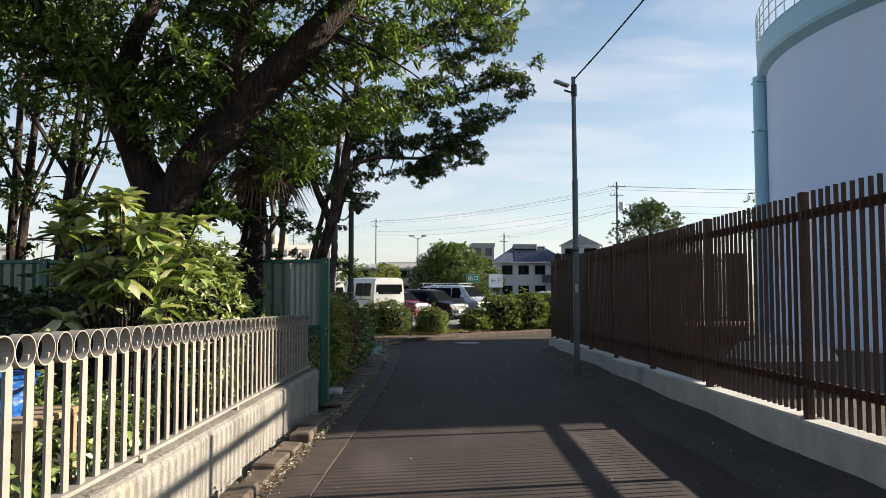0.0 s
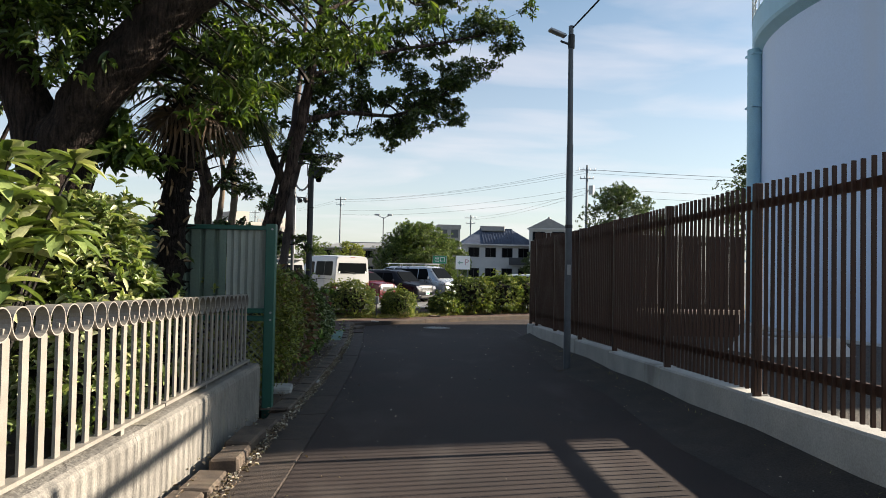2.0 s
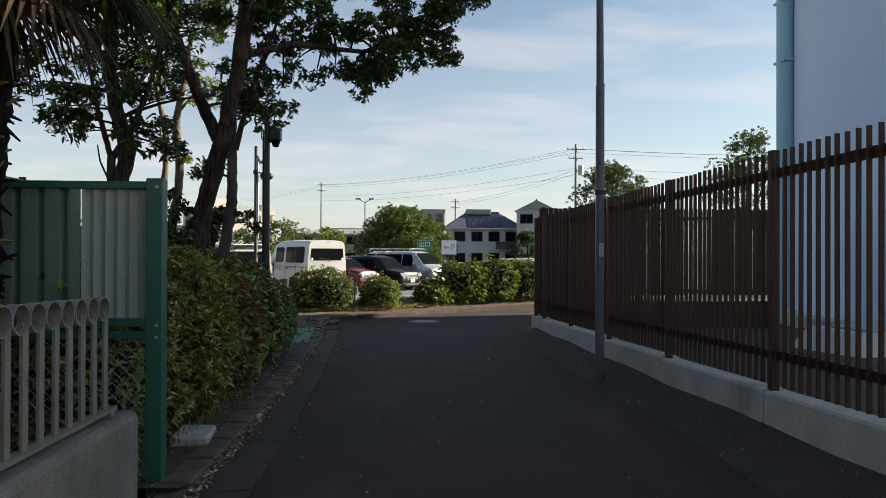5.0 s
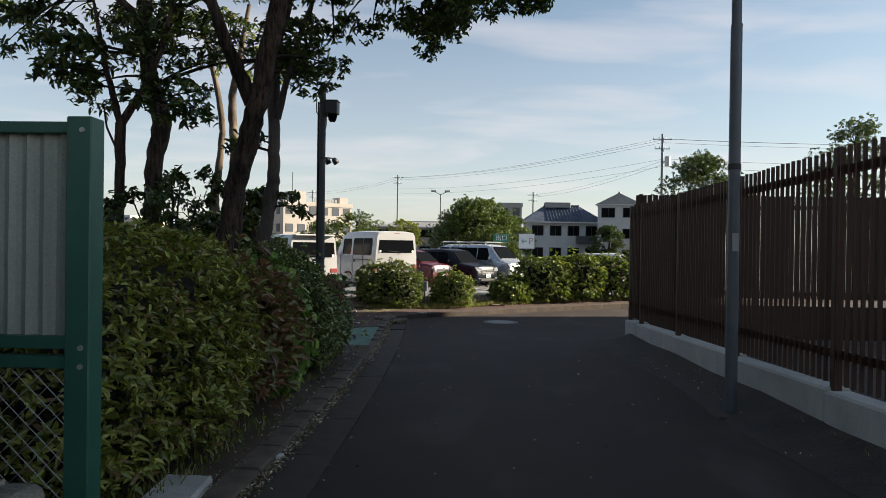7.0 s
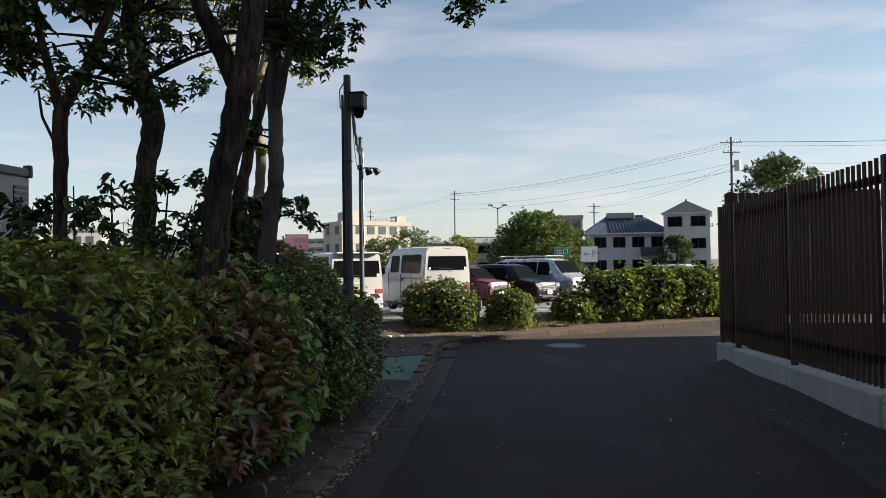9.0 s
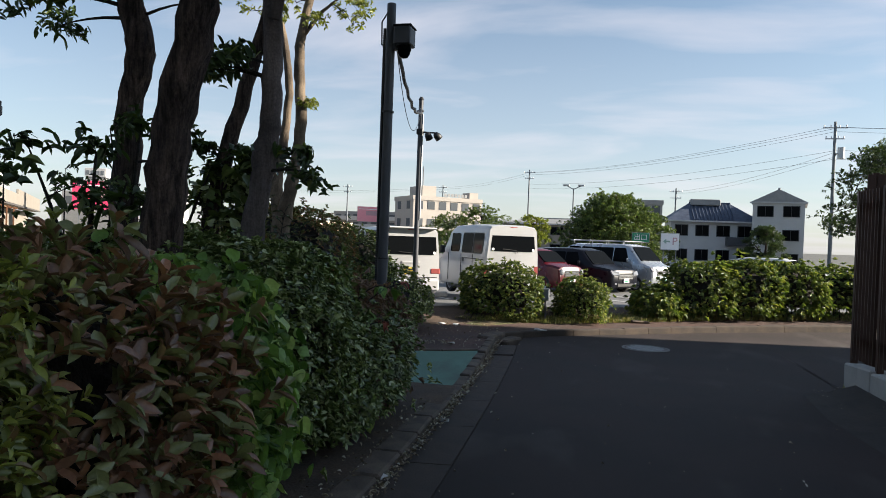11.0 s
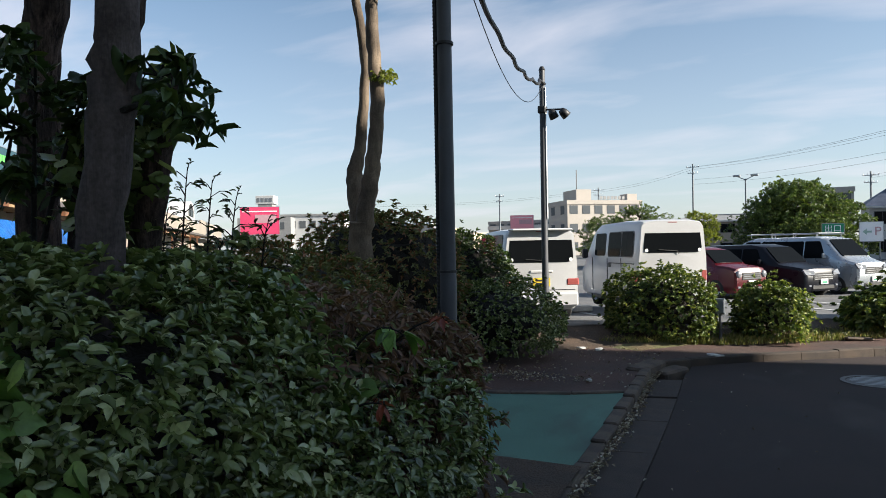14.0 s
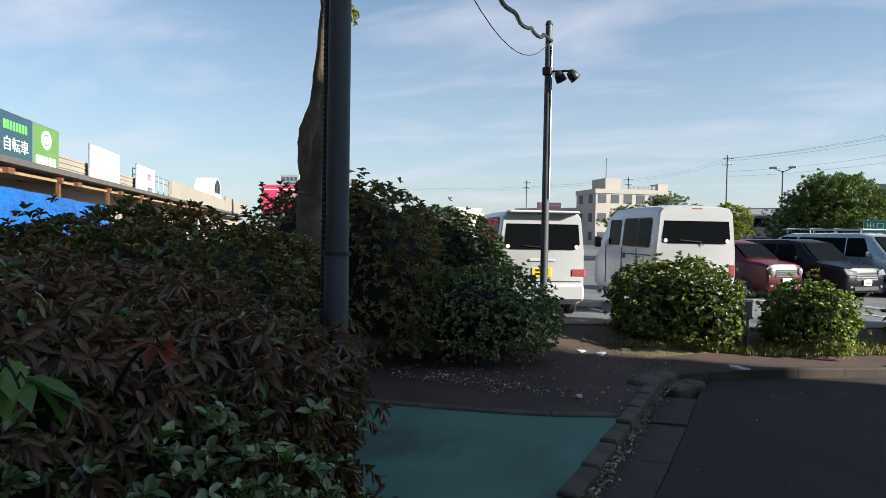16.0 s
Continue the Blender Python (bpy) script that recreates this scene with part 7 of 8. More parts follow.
def front_car(name, label, at, paint, L, W, H, hood, nose, belt, roof_rack=False, round_lamps=False):
    """A car seen mostly from the front (its nose points along -y)."""
    top = thing(name, label, "car", at)
    w = W / 2
    y0, y1 = -L / 2, L / 2
    st = [(y0, w * 0.84, 0.32, nose - 0.12, w * 0.78), (y0 + 0.06, w * 0.93, 0.22, nose, w * 0.84), (y0 + 0.3, w * 0.98, 0.2, nose + 0.06, w * 0.9), (y0 + hood, w, 0.2, belt + 0.06, w * 0.92),
          (y0 + hood + 0.3, w, 0.2, belt + 0.06 + (H - 0.14 - belt) * 0.484, w * 0.86), (y0 + hood + 0.62, w, 0.2, H - 0.08, w * 0.82), (y0 + hood + 1.1, w, 0.2, H, w * 0.82), (y1 - 0.6, w, 0.2, H - 0.03, w * 0.82),
          (y1 - 0.15, w * 0.98, 0.22, H - 0.16, w * 0.8), (y1, w * 0.92, 0.34, H - 0.4, w * 0.78)]
    soft_edges(part("body", body_shell(st, belt), paint, top))
    ya, yb = y0 + hood + 0.05, y0 + hood + 0.58
    zq = lambda y: belt + 0.06 + (H - 0.14 - belt) * (y - y0 - hood) / 0.62
    panel("windscreen", [(-w * 0.8, ya, zq(ya)), (w * 0.8, ya, zq(ya)), (w * 0.7, yb, zq(yb)), (-w * 0.7, yb, zq(yb))], 0.012, M["dark_glass"], top, "", 0.06)
    for sx in (-1, 1):
        xa = lambda z: sx * (w * 0.997 - max(0, z - belt) / (H - 0.11 - belt) * (w - w * 0.84) + 0.006)
        zl, zh = belt + 0.03, H - 0.17
        for s0, s1, cut in ((hood + 0.55, hood + 1.35, 0.25), (hood + 1.4, L - 1.05, 0.0), (L - 0.98, L - 0.35, 0.0)):
            a, b = y0 + s0, y0 + s1
            q = [(xa(zl), a, zl), (xa(zl), b, zl), (xa(zh), b, zh), (xa(zh), a + cut, zh)]
            panel("side_window", q if sx > 0 else [q[1], q[0], q[3], q[2]], 0.004, M["dark_glass"], top, "", 0.04)
        if round_lamps:
            g = Geo().lathe([(0.0, 0.04), (0.07, 0.035), (0.095, 0.015), (0.105, 0.0), (0.105, -0.06)], 0, 0, 20)
            part("headlight", g, M["lamp_clear"], top, "round headlight", at=pose(sx * w * 0.72, y0 - 0.01, nose - 0.2, 90, 0, 0), smooth=True)
        else:
            panel("headlight", [(sx * w * 0.93, y0 + 0.02, nose - 0.2) if sx < 0 else (sx * w * 0.5, y0 - 0.012, nose - 0.22), (sx * w * 0.5, y0 - 0.012, nose - 0.22) if sx < 0 else (sx * w * 0.93, y0 + 0.02, nose - 0.2),
                                (sx * w * 0.52, y0 + 0.0, nose - 0.09) if sx < 0 else (sx * w * 0.96, y0 + 0.12, nose - 0.03), (sx * w * 0.96, y0 + 0.12, nose - 0.03) if sx < 0 else (sx * w * 0.52, y0 + 0.0, nose - 0.09)], 0.03, M["lamp_clear"], top, "clear headlight", 0.03)
        part("side_mirror", Geo().box(sx * (w + 0.09) - 0.08, sx * (w + 0.09) + 0.08, y0 + hood + 0.5, y0 + hood + 0.58, belt + 0.03, belt + 0.2, 0.03), paint, top)
        part("fog_lamp", Geo().box(sx * w * 0.72 - 0.06, sx * w * 0.72 + 0.06, y0 - 0.02, y0 + 0.05, 0.36, 0.42, 0.01), M["lamp_clear"], top)
        for yy in (y0 + 0.72, y1 - 0.7):
            wheel(top, sx * (w - 0.08), yy, 0.31, 0.18)
        for s in (hood + 1.37, L - 1.02):
            part("door_seam", Geo().box(sx * w - 0.008, sx * w + 0.004, y0 + s - 0.004, y0 + s + 0.004, 0.3, belt), M["black"], top)
    for i in range(3):
        z = nose - 0.34 + i * 0.065
        part("grille_bar", Geo().box(-w * 0.5, w * 0.5, y0 - 0.03, y0 + 0.06, z, z + 0.016, 0.005), M["pole_grey"] if round_lamps else M["galv"], top)
    part("grille", Geo().box(-w * 0.55, w * 0.55, y0 - 0.012, y0 + 0.06, nose - 0.38, nose - 0.14, 0.02), M["black"], top)
    part("air_intake", Geo().box(-w * 0.6, w * 0.6, y0 - 0.02, y0 + 0.06, 0.27, 0.4, 0.02), M["black"], top)
    pl = part("number_plate", Geo().box(-0.165, 0.165, y0 - 0.05, y0 - 0.02, 0.43, 0.595, 0.005), M["plate_white"], top)
    part("plate_bar", Geo().box(-0.11, 0.11, y0 - 0.054, y0 - 0.048, 0.46, 0.52), M["sign_green"], pl)
    if roof_rack:
        for sx in (-1, 1):
            part("rack_rail", Geo().tube([(sx * w * 0.75, y0 + hood + 0.9, H + 0.1), (sx * w * 0.75, y1 - 0.3, H + 0.09)], 0.02, 6), M["galv"], top)
            for s in range(4):
                yy = y0 + hood + 1.0 + s * (L - hood - 1.5) / 3
                part("rack_foot", Geo().tube([(sx * w * 0.75, yy, H - 0.04), (sx * w * 0.75, yy, H + 0.1)], 0.015, 5), M["galv"], top)
        for s in range(4):
            yy = y0 + hood + 1.0 + s * (L - hood - 1.5) / 3
            part("rack_bar", Geo().tube([(-w * 0.78, yy, H + 0.11), (w * 0.78, yy, H + 0.11)], 0.018, 6), M["galv"], top)
    return top


front_car("parked_car", "dark red compact car with round headlights", pose(-2.0, 42.05, lot_z(42) + 0.02, 0, 0, 52), M["car_red"], 3.4, 1.475, 1.62, 0.75, 0.98, 1.02, round_lamps=True)
front_car("parked_car", "dark blue minivan with a chrome grille", pose(-0.5, 43.95, lot_z(44), 0, 0, 52), M["car_dark"], 4.6, 1.7, 1.7, 1.0, 0.92, 1.0)
front_car("parked_car", "silver high-roof van with a roof rack", pose(1.0, 45.9, lot_z(46), 0, 0, 52), M["car_silver"], 4.7, 1.7, 1.93, 0.55, 1.05, 1.15, roof_rack=True)
front_car("parked_car", "white car parked far back", pose(8.3, 49.0, lot_z(49), 0, 0, 60), M["car_white"], 4.4, 1.7, 1.55, 1.1, 0.85, 0.95)
front_car("parked_car", "grey car parked beside the white one", pose(7.2, 45.4, lot_z(45), 0, 0, 60), M["car_dark"], 4.2, 1.68, 1.5, 1.1, 0.85, 0.92)
front_car("parked_car", "white hatchback parked beyond the vans", pose(-7.6, 36.5, lot_z(36), 0, 0, 38), M["car_white"], 4.0, 1.65, 1.5, 1.0, 0.85, 0.92)

# parking stops and painted bay lines
for i, (x, y) in enumerate(((-3.72, 32.6), (-2.0, 33.2))):
    tagged(part("parking_stop", Geo().box(-0.3, 0.3, -0.08, 0.08, 0.0, 0.13, 0.025), M["concrete"], at=pose(x, y, lot_z(y), 0, 0, RZ)), "short concrete wheel stop on the car park", "parking stop", "parking stops")
for i, (x, y) in enumerate(((-3.2, 32.0), (-1.0, 33.6), (1.4, 35.6), (3.2, 36.8), (-5.4, 30.6))):
    tagged(part("bay_line", Geo().box(-0.06, 0.06, 0, 4.8, 0.0, 0.006), M["road_white"], at=pose(x, y, lot_z(y) + 0.004, -1.5, 0, RZ)), "white painted parking bay line", "road marking", "parking bay lines")

for x, y, r in ((-3.42, 30.62, 12), (-3.05, 30.2, -25)):
    tagged(part("flat_stone", Geo().box(-0.3, 0.3, -0.13, 0.13, -0.03, 0.045, 0.02), M["kerb"], at=pose(x, y, 0.1, -4, 0, r)), "worn flat stone slab lying on the earth bank", "stone", "flat stones")
# small meter box on a post between the strip shrubs
mb = thing("meter_box", "small grey box on a short post", "box", pose(-0.72, 30.3, 0.13))
part("post", Geo().tube([(0, 0, -0.1), (0, 0, 0.5)], 0.025, 8), M["pole_dark"], mb)
part("box_body", Geo().box(-0.075, 0.075, -0.04, 0.05, 0.42, 0.68, 0.01), M["pole_grey"], mb)
part("box_door", Geo().box(-0.06, 0.06, -0.05, -0.038, 0.44, 0.66, 0.005), M["pole_grey"], mb)
# flat stone in the strip and scraps on the footway
tagged(part("flat_stone", Geo().box(-0.24, 0.24, -0.1, 0.1, 0, 0.05, 0.02), M["kerb"], at=pose(1.3, 31.55, 0.06, 0, 4, 30)), "pale flat stone lying in the planting strip", "stone")
for i, (x, y, s) in enumerate(((-0.72, 29.2, 0.13), (-2.75, 29.25, 0.1), (-2.45, 29.2, 0.11), (-1.95, 26.6, 0.07), (-0.95, 21.7, 0.06), (-1.0, 19.9, 0.07), (-0.9, 16.6, 0.06), (-1.55, 27.9, 0.05))):
    rr = random.Random(i)
    g = Geo()
    n = 7
    pts = [(s * rr.uniform(0.6, 1.1) * math.cos(6.283 * k / n), s * 0.6 * rr.uniform(0.6, 1.1) * math.sin(6.283 * k / n)) for k in range(n)]
    g.prism(pts, 0.0, lambda px, py: 0.01 + 0.02 * rr.random())
    z = road_z(y) + 0.03 if y < 24 and x > -1.2 else foot_z(y) + 0.003
    tagged(part("paper_scrap", g, M["litter"], at=pose(x, y, z, 0, 0, 40 * i)), "crumpled white paper scrap on the ground", "litter", "paper scraps")


# ---- distance ----
def house(name, label, at, w, d, h, roof_h, wall, roof, hip=True, cols=3, storeys=2, over=0.5):
    """A house: walls with windows let into them, and a pitched roof with eaves."""
    top = thing(name, label, "house", at)
    part("wall", Geo().box(-w / 2, w / 2, -d / 2, d / 2, -0.3, h), wall, top)
    g = Geo()
    a, b = w / 2 + over, d / 2 + over
    if hip:
        r = max(a - b, 0.6)
        g.add([(-a, -b, h - 0.1), (a, -b, h - 0.1), (a, b, h - 0.1), (-a, b, h - 0.1), (-r, 0, h + roof_h), (r, 0, h + roof_h)], [(0, 1, 5, 4), (1, 2, 5), (2, 3, 4, 5), (3, 0, 4), (3, 2, 1, 0)])
    else:
        g.add([(-a, -b, h - 0.1), (a, -b, h - 0.1), (a, b, h - 0.1), (-a, b, h - 0.1), (0, -b, h + roof_h), (0, b, h + roof_h)], [(0, 1, 4), (1, 2, 5, 4), (2, 3, 5), (3, 0, 4, 5), (3, 2, 1, 0)])
    rf = part("roof", g, roof, top)
    part("ridge", Geo().box(-max(a - b, 0.6) if hip else -0.1, max(a - b, 0.6) if hip else 0.1, -0.12 if hip else -b, 0.12 if hip else b, h + roof_h - 0.05, h + roof_h + 0.12), roof, rf)
    fasc = Geo()
    fasc.box(-a, a, -b - 0.03, -b + 0.03, h - 0.22, h - 0.06)
    part("gutter", fasc, M["white_wall"], rf)
    sh = h / storeys
    for s in range(storeys):
        for c in range(cols):
            x = -w / 2 + w * (c + 0.5) / cols
            z = s * sh + sh * 0.36
            ww, hh = min(1.7, w / cols * 0.6), sh * 0.42
            win = part("window", Geo().box(x - ww / 2 - 0.06, x + ww / 2 + 0.06, -d / 2 - 0.05, -d / 2 + 0.02, z - 0.06, z + hh + 0.06), M["pole_dark"], top)
            for k in (0, 1):
                part("pane", Geo().box(x - ww / 2 + k * ww / 2 + 0.02, x - ww / 2 + (k + 1) * ww / 2 - 0.02, -d / 2 - 0.065, -d / 2 - 0.05, z, z + hh), M["dark_glass"], win)
    return top


hs = house("tiled_house", "white two-storey house with a blue tiled hip roof", pose(11.3, 94, -0.3, 0, 0, 4), 8.4, 4.2, 5.1, 1.9, M["white_wall"], M["roof_blue"], True, 4, 2, 0.65)
part("solar_heater", Geo().box(-2.0, 1.0, -0.7, 0.5, 6.75, 7.4, 0.05), M["roof_grey"], hs, "roof-top water heater panel")
for k in range(12):
    part("roof_rib", Geo().box(-2.0 + k * 0.36, -1.92 + k * 0.36, 0, 3.2, 0, 0.08), M["roof_blue"], hs, at=pose(0, -2.72, 5.06, 35, 0, 0))
part("balcony", Geo().box(1.3, 4.1, -2.9, -2.11, 2.5, 3.4, 0.03), M["pole_dark"], hs, "dark balcony front")
house("gabled_house", "white three-storey house with a grey gable roof", pose(18.3, 94, -0.3, 0, 0, -14), 4.7, 9, 7.1, 1.2, M["white_wall"], M["roof_grey"], False, 2, 3, 0.25)
house("low_house", "cream low building behind the trees", pose(-6.5, 118, -0.3, 0, 0, 4), 16, 8, 4.9, 0.8, M["cream_wall"], M["roof_grey"], True, 5, 2, 0.4)
house("low_house", "pale house behind the shop", pose(-58, 130, -0.3, 0, 0, 14), 7, 6, 4.6, 1.6, M["beige_wall"], M["roof_grey"], False, 2, 2, 0.4)


def block_building(name, label, at, w, d, h, floors, bays, wall, tower=None, bands=False):
    top = thing(name, label, "building", at)
    part("wall", Geo().box(-w / 2, w / 2, -d / 2, d / 2, -0.5, h), wall, top)
    part("parapet", Geo().box(-w / 2 - 0.15, w / 2 + 0.15, -d / 2 - 0.15, d / 2 + 0.15, h - 0.5, h + 0.3), wall, top)
    fh = h / floors
    for f in range(floors):
        if bands:
            part("balcony", Geo().box(-w / 2 + 0.3, w / 2 - 0.3, -d / 2 - 1.0, -d / 2, f * fh + 0.1, f * fh + 1.2), M["white_wall"], top)
        for b in range(bays):
            x = -w / 2 + w * (b + 0.5) / bays
            ww, hh = w / bays * 0.62, fh * 0.46
            part("window", Geo().box(x - ww / 2, x + ww / 2, -d / 2 - 0.06, -d / 2 + 0.05, f * fh + fh * 0.34, f * fh + fh * 0.34 + hh), M["far_glass"], top)
        for b in range(max(2, bays // 3)):
            y = -d / 2 + d * (b + 0.5) / max(2, bays // 3)
            part("window", Geo().box(-w / 2 - 0.06, -w / 2 + 0.05, y - 0.8, y + 0.8, f * fh + fh * 0.34, f * fh + fh * 0.8), M["far_glass"], top)
    if tower:
        part("roof_house", Geo().box(*tower), wall, top)
    return top


apt = block_building("clinic_building", "beige three-storey building with rows of windows", pose(-32.5, 150, -0.5, 0, 0, 40), 15, 9, 10.2, 3, 6, M["clinic_wall"], (-5, -2, -3, 3, 10.2, 12.6))
part("roof_house", Geo().box(5.5, 7.5, -3, 0, 10.2, 11.8), M["clinic_wall"], apt)
part("antenna_mast", Geo().tube([(-4, -1, 12.6), (-4, -1, 16.5)], 0.09, 5), M["pole_dark"], apt)
for i in range(7):
    part("sign_bar", Geo().box(-1.0 + i * 0.75, -0.45 + i * 0.75, -4.6, -4.5, 10.6, 11.2), M["roof_grey"], apt)
block_building("apartment_block", "long grey apartment block with balcony bands", pose(-62, 205, -0.5, 0, 0, -10), 26, 12, 9.0, 4, 9, M["roof_grey"], None, True)
block_building("apartment_block", "pale apartment block in the distance", pose(-120, 240, -0.5, 0, 0, -20), 26, 12, 10.5, 4, 9, M["white_wall"], None, True)
block_building("office_block", "pale low office block in the distance", pose(-85, 190, -0.5, 0, 0, -16), 34, 14, 5.5, 2, 9, M["beige_wall"], (-4, 3, -3, 3, 5.5, 7.5))
block_building("office_block", "grey flat-roofed building behind the trees", pose(8.1, 150, -0.5, 0, 0, 4), 4.5, 6, 10.6, 3, 2, M["roof_grey"])


def utility_pole(x, y, h, arms=((0.6, 1.0), (1.6, 0.8)), z0=-0.3):
    top = thing("utility_pole", "grey concrete utility pole with cross arms", "utility pole", pose(x, y, z0), "utility poles")
    part("pole", Geo().tube([(0, 0, -0.2), (0, 0, h - z0)], [0.19, 0.12], 10), M["pole_grey"], top, smooth=True)
    for dz, w in arms:
        arm = part("cross_arm", Geo().box(-w, w, -0.05, 0.05, h - z0 - dz, h - z0 - dz + 0.1), M["galv"], top)
        for k in (-1, -0.4, 0.4, 1):
            part("insulator", Geo().tube([(k * w * 0.92, 0, h - z0 - dz + 0.1), (k * w * 0.92, 0, h - z0 - dz + 0.3)], 0.05, 6), M["sign_white"], arm)
    return top


UP = {"a": (20.5, 84.4, 13.8), "b": (11.3, 131, 11.3), "c": (-13.2, 139.6, 14.9), "d": (-52, 150, 12.5), "e": (-100, 175, 14), "f": (95, 78, 14.5), "g": (-34, 160, 13.5)}
for k, (x, y, h) in UP.items():
    utility_pole(x, y, h)
part_t = thing("pole_transformer", "grey transformer drum on a utility pole", "transformer", pose(20.5, 84.0, 10.9))
part("drum", Geo().tube([(0.45, 0, -0.5), (0.45, 0, 0.5)], 0.3, 12), M["galv"], part_t)
part("drum_bracket", Geo().box(0, 0.5, -0.05, 0.4, -0.1, 0.0), M["galv"], part_t)
for dz, dx in ((0.5, -0.5), (0.5, 0.5), (0.9, 0.0), (2.6, 0.2), (3.4, 0.0)):
    wire("power_line", (20.5 + dx, 84.4, 13.8 - dz), (95 + dx, 78, 14.5 - dz), 1.2, 0.013, M["black"], "black power line between utility poles", "power line")
    wire("power_line", (20.5 + dx, 84.4, 13.8 - dz), (-13.2 + dx, 139.6, 14.9 - dz), 0.9, 0.013, M["black"], "black power line between utility poles", "power line")
for dz in (0.5, 0.9):
    wire("power_line", (-13.2, 139.6, 14.9 - dz), (-34, 160, 13.5 - dz), 0.6, 0.012, M["black"], "black power line between utility poles", "power line")
    wire("power_line", (11.3, 131, 11.3 - dz), (20.5, 84.4, 11.5 - dz), 0.6, 0.012, M["black"], "black power line between utility poles", "power line")
    wire("power_line", (-34, 160, 13.5 - dz), (-100, 175, 14 - dz), 1.0, 0.013, M["black"], "black power line between utility poles", "power line")


def lot_lamp(x, y, h):
    top = thing("lot_lamp", "tall twin-arm lamp standing in the car park", "street lamp", pose(x, y, -0.1))
    part("pole", Geo().tube([(0, 0, 0), (0, 0, h)], [0.09, 0.06], 8), M["pole_grey"], top)
    for s in (-1, 1):
        part("arm", Geo().tube([(0, 0, h - 0.1), (s * 0.7, 0, h + 0.25)], 0.035, 6), M["pole_grey"], top)
        part("lamp_head", Geo().box(s * 0.7 - 0.3, s * 0.7 + 0.3, -0.15, 0.15, h + 0.2, h + 0.36, 0.03), M["galv"], top)
    return top


lot_lamp(-2.6, 82, 7.2)


# ---- lettering ----
def letters(text, size, material, parent, at, name="lettering"):
    cu = bpy.data.curves.new("lettering", "FONT")
    cu.body, cu.size, cu.extrude, cu.align_x, cu.align_y = text, size, 0.01, "CENTER", "CENTER"
    tmp = bpy.data.objects.new("lettering_tmp", cu)
    scene.collection.objects.link(tmp)
    bpy.context.view_layer.update()
    me = bpy.data.meshes.new_from_object(tmp.evaluated_get(bpy.context.evaluated_depsgraph_get()))
    bpy.data.objects.remove(tmp)
    bpy.data.curves.remove(cu)
    me.materials.clear()
    me.materials.append(material)
    ob = new(name, me)
    ob.parent = parent
    ob.matrix_basis = at
    return ob


def sign_board(name, label, at, w, z0, z1, face, posts=True, edge=None):
    top = thing(name, label, "sign", at)
    part("board", Geo().box(-w / 2, w / 2, -0.05, 0.05, z0, z1, 0.01), face, top)
    fr = edge or M["galv"]
    for x0, x1, za, zb in ((-w / 2 - 0.03, -w / 2, z0 - 0.03, z1 + 0.03), (w / 2, w / 2 + 0.03, z0 - 0.03, z1 + 0.03), (-w / 2, w / 2, z1, z1 + 0.03), (-w / 2, w / 2, z0 - 0.03, z0)):
        part("frame_bar", Geo().box(x0, x1, -0.06, 0.06, za, zb), fr, top)
    if posts:
        for sx in (-0.35, 0.35):
            part("post", Geo().tube([(sx * w, 0.08, 0), (sx * w, 0.08, z0 + 0.2)], 0.04, 6), M["pole_grey"], top)
    return top


PSX, PSZ, EXX, EXZ = 5.2, 2.34, 3.09, 2.56
ps = sign_board("parking_sign", "white parking sign with an arrow and a letter", pose(PSX, 69, -0.1, 0, 0, -5), 1.27, PSZ - 0.6, PSZ + 0.6, M["sign_white"])
letters("P", 0.78, M["faded_pink"], ps, pose(0.34, -0.07, PSZ, 90, 0, 0))
g = Geo().add([(-0.48, -0.065, PSZ), (-0.25, -0.065, PSZ - 0.2), (-0.25, -0.065, PSZ - 0.06), (0.02, -0.065, PSZ - 0.06), (0.02, -0.065, PSZ + 0.06), (-0.25, -0.065, PSZ + 0.06), (-0.25, -0.065, PSZ + 0.2)], [(0, 1, 2, 3, 4, 5, 6)])
part("arrow", g, M["faded_green"], ps)
ex = sign_board("exit_sign", "green exit sign with white characters", pose(EXX, 69, -0.1, 0, 0, -3), 1.22, EXZ - 0.34, EXZ + 0.34, M["sign_green"])
letters("出口", 0.5, M["sign_white"], ex, pose(0, -0.07, EXZ, 90, 0, 0))


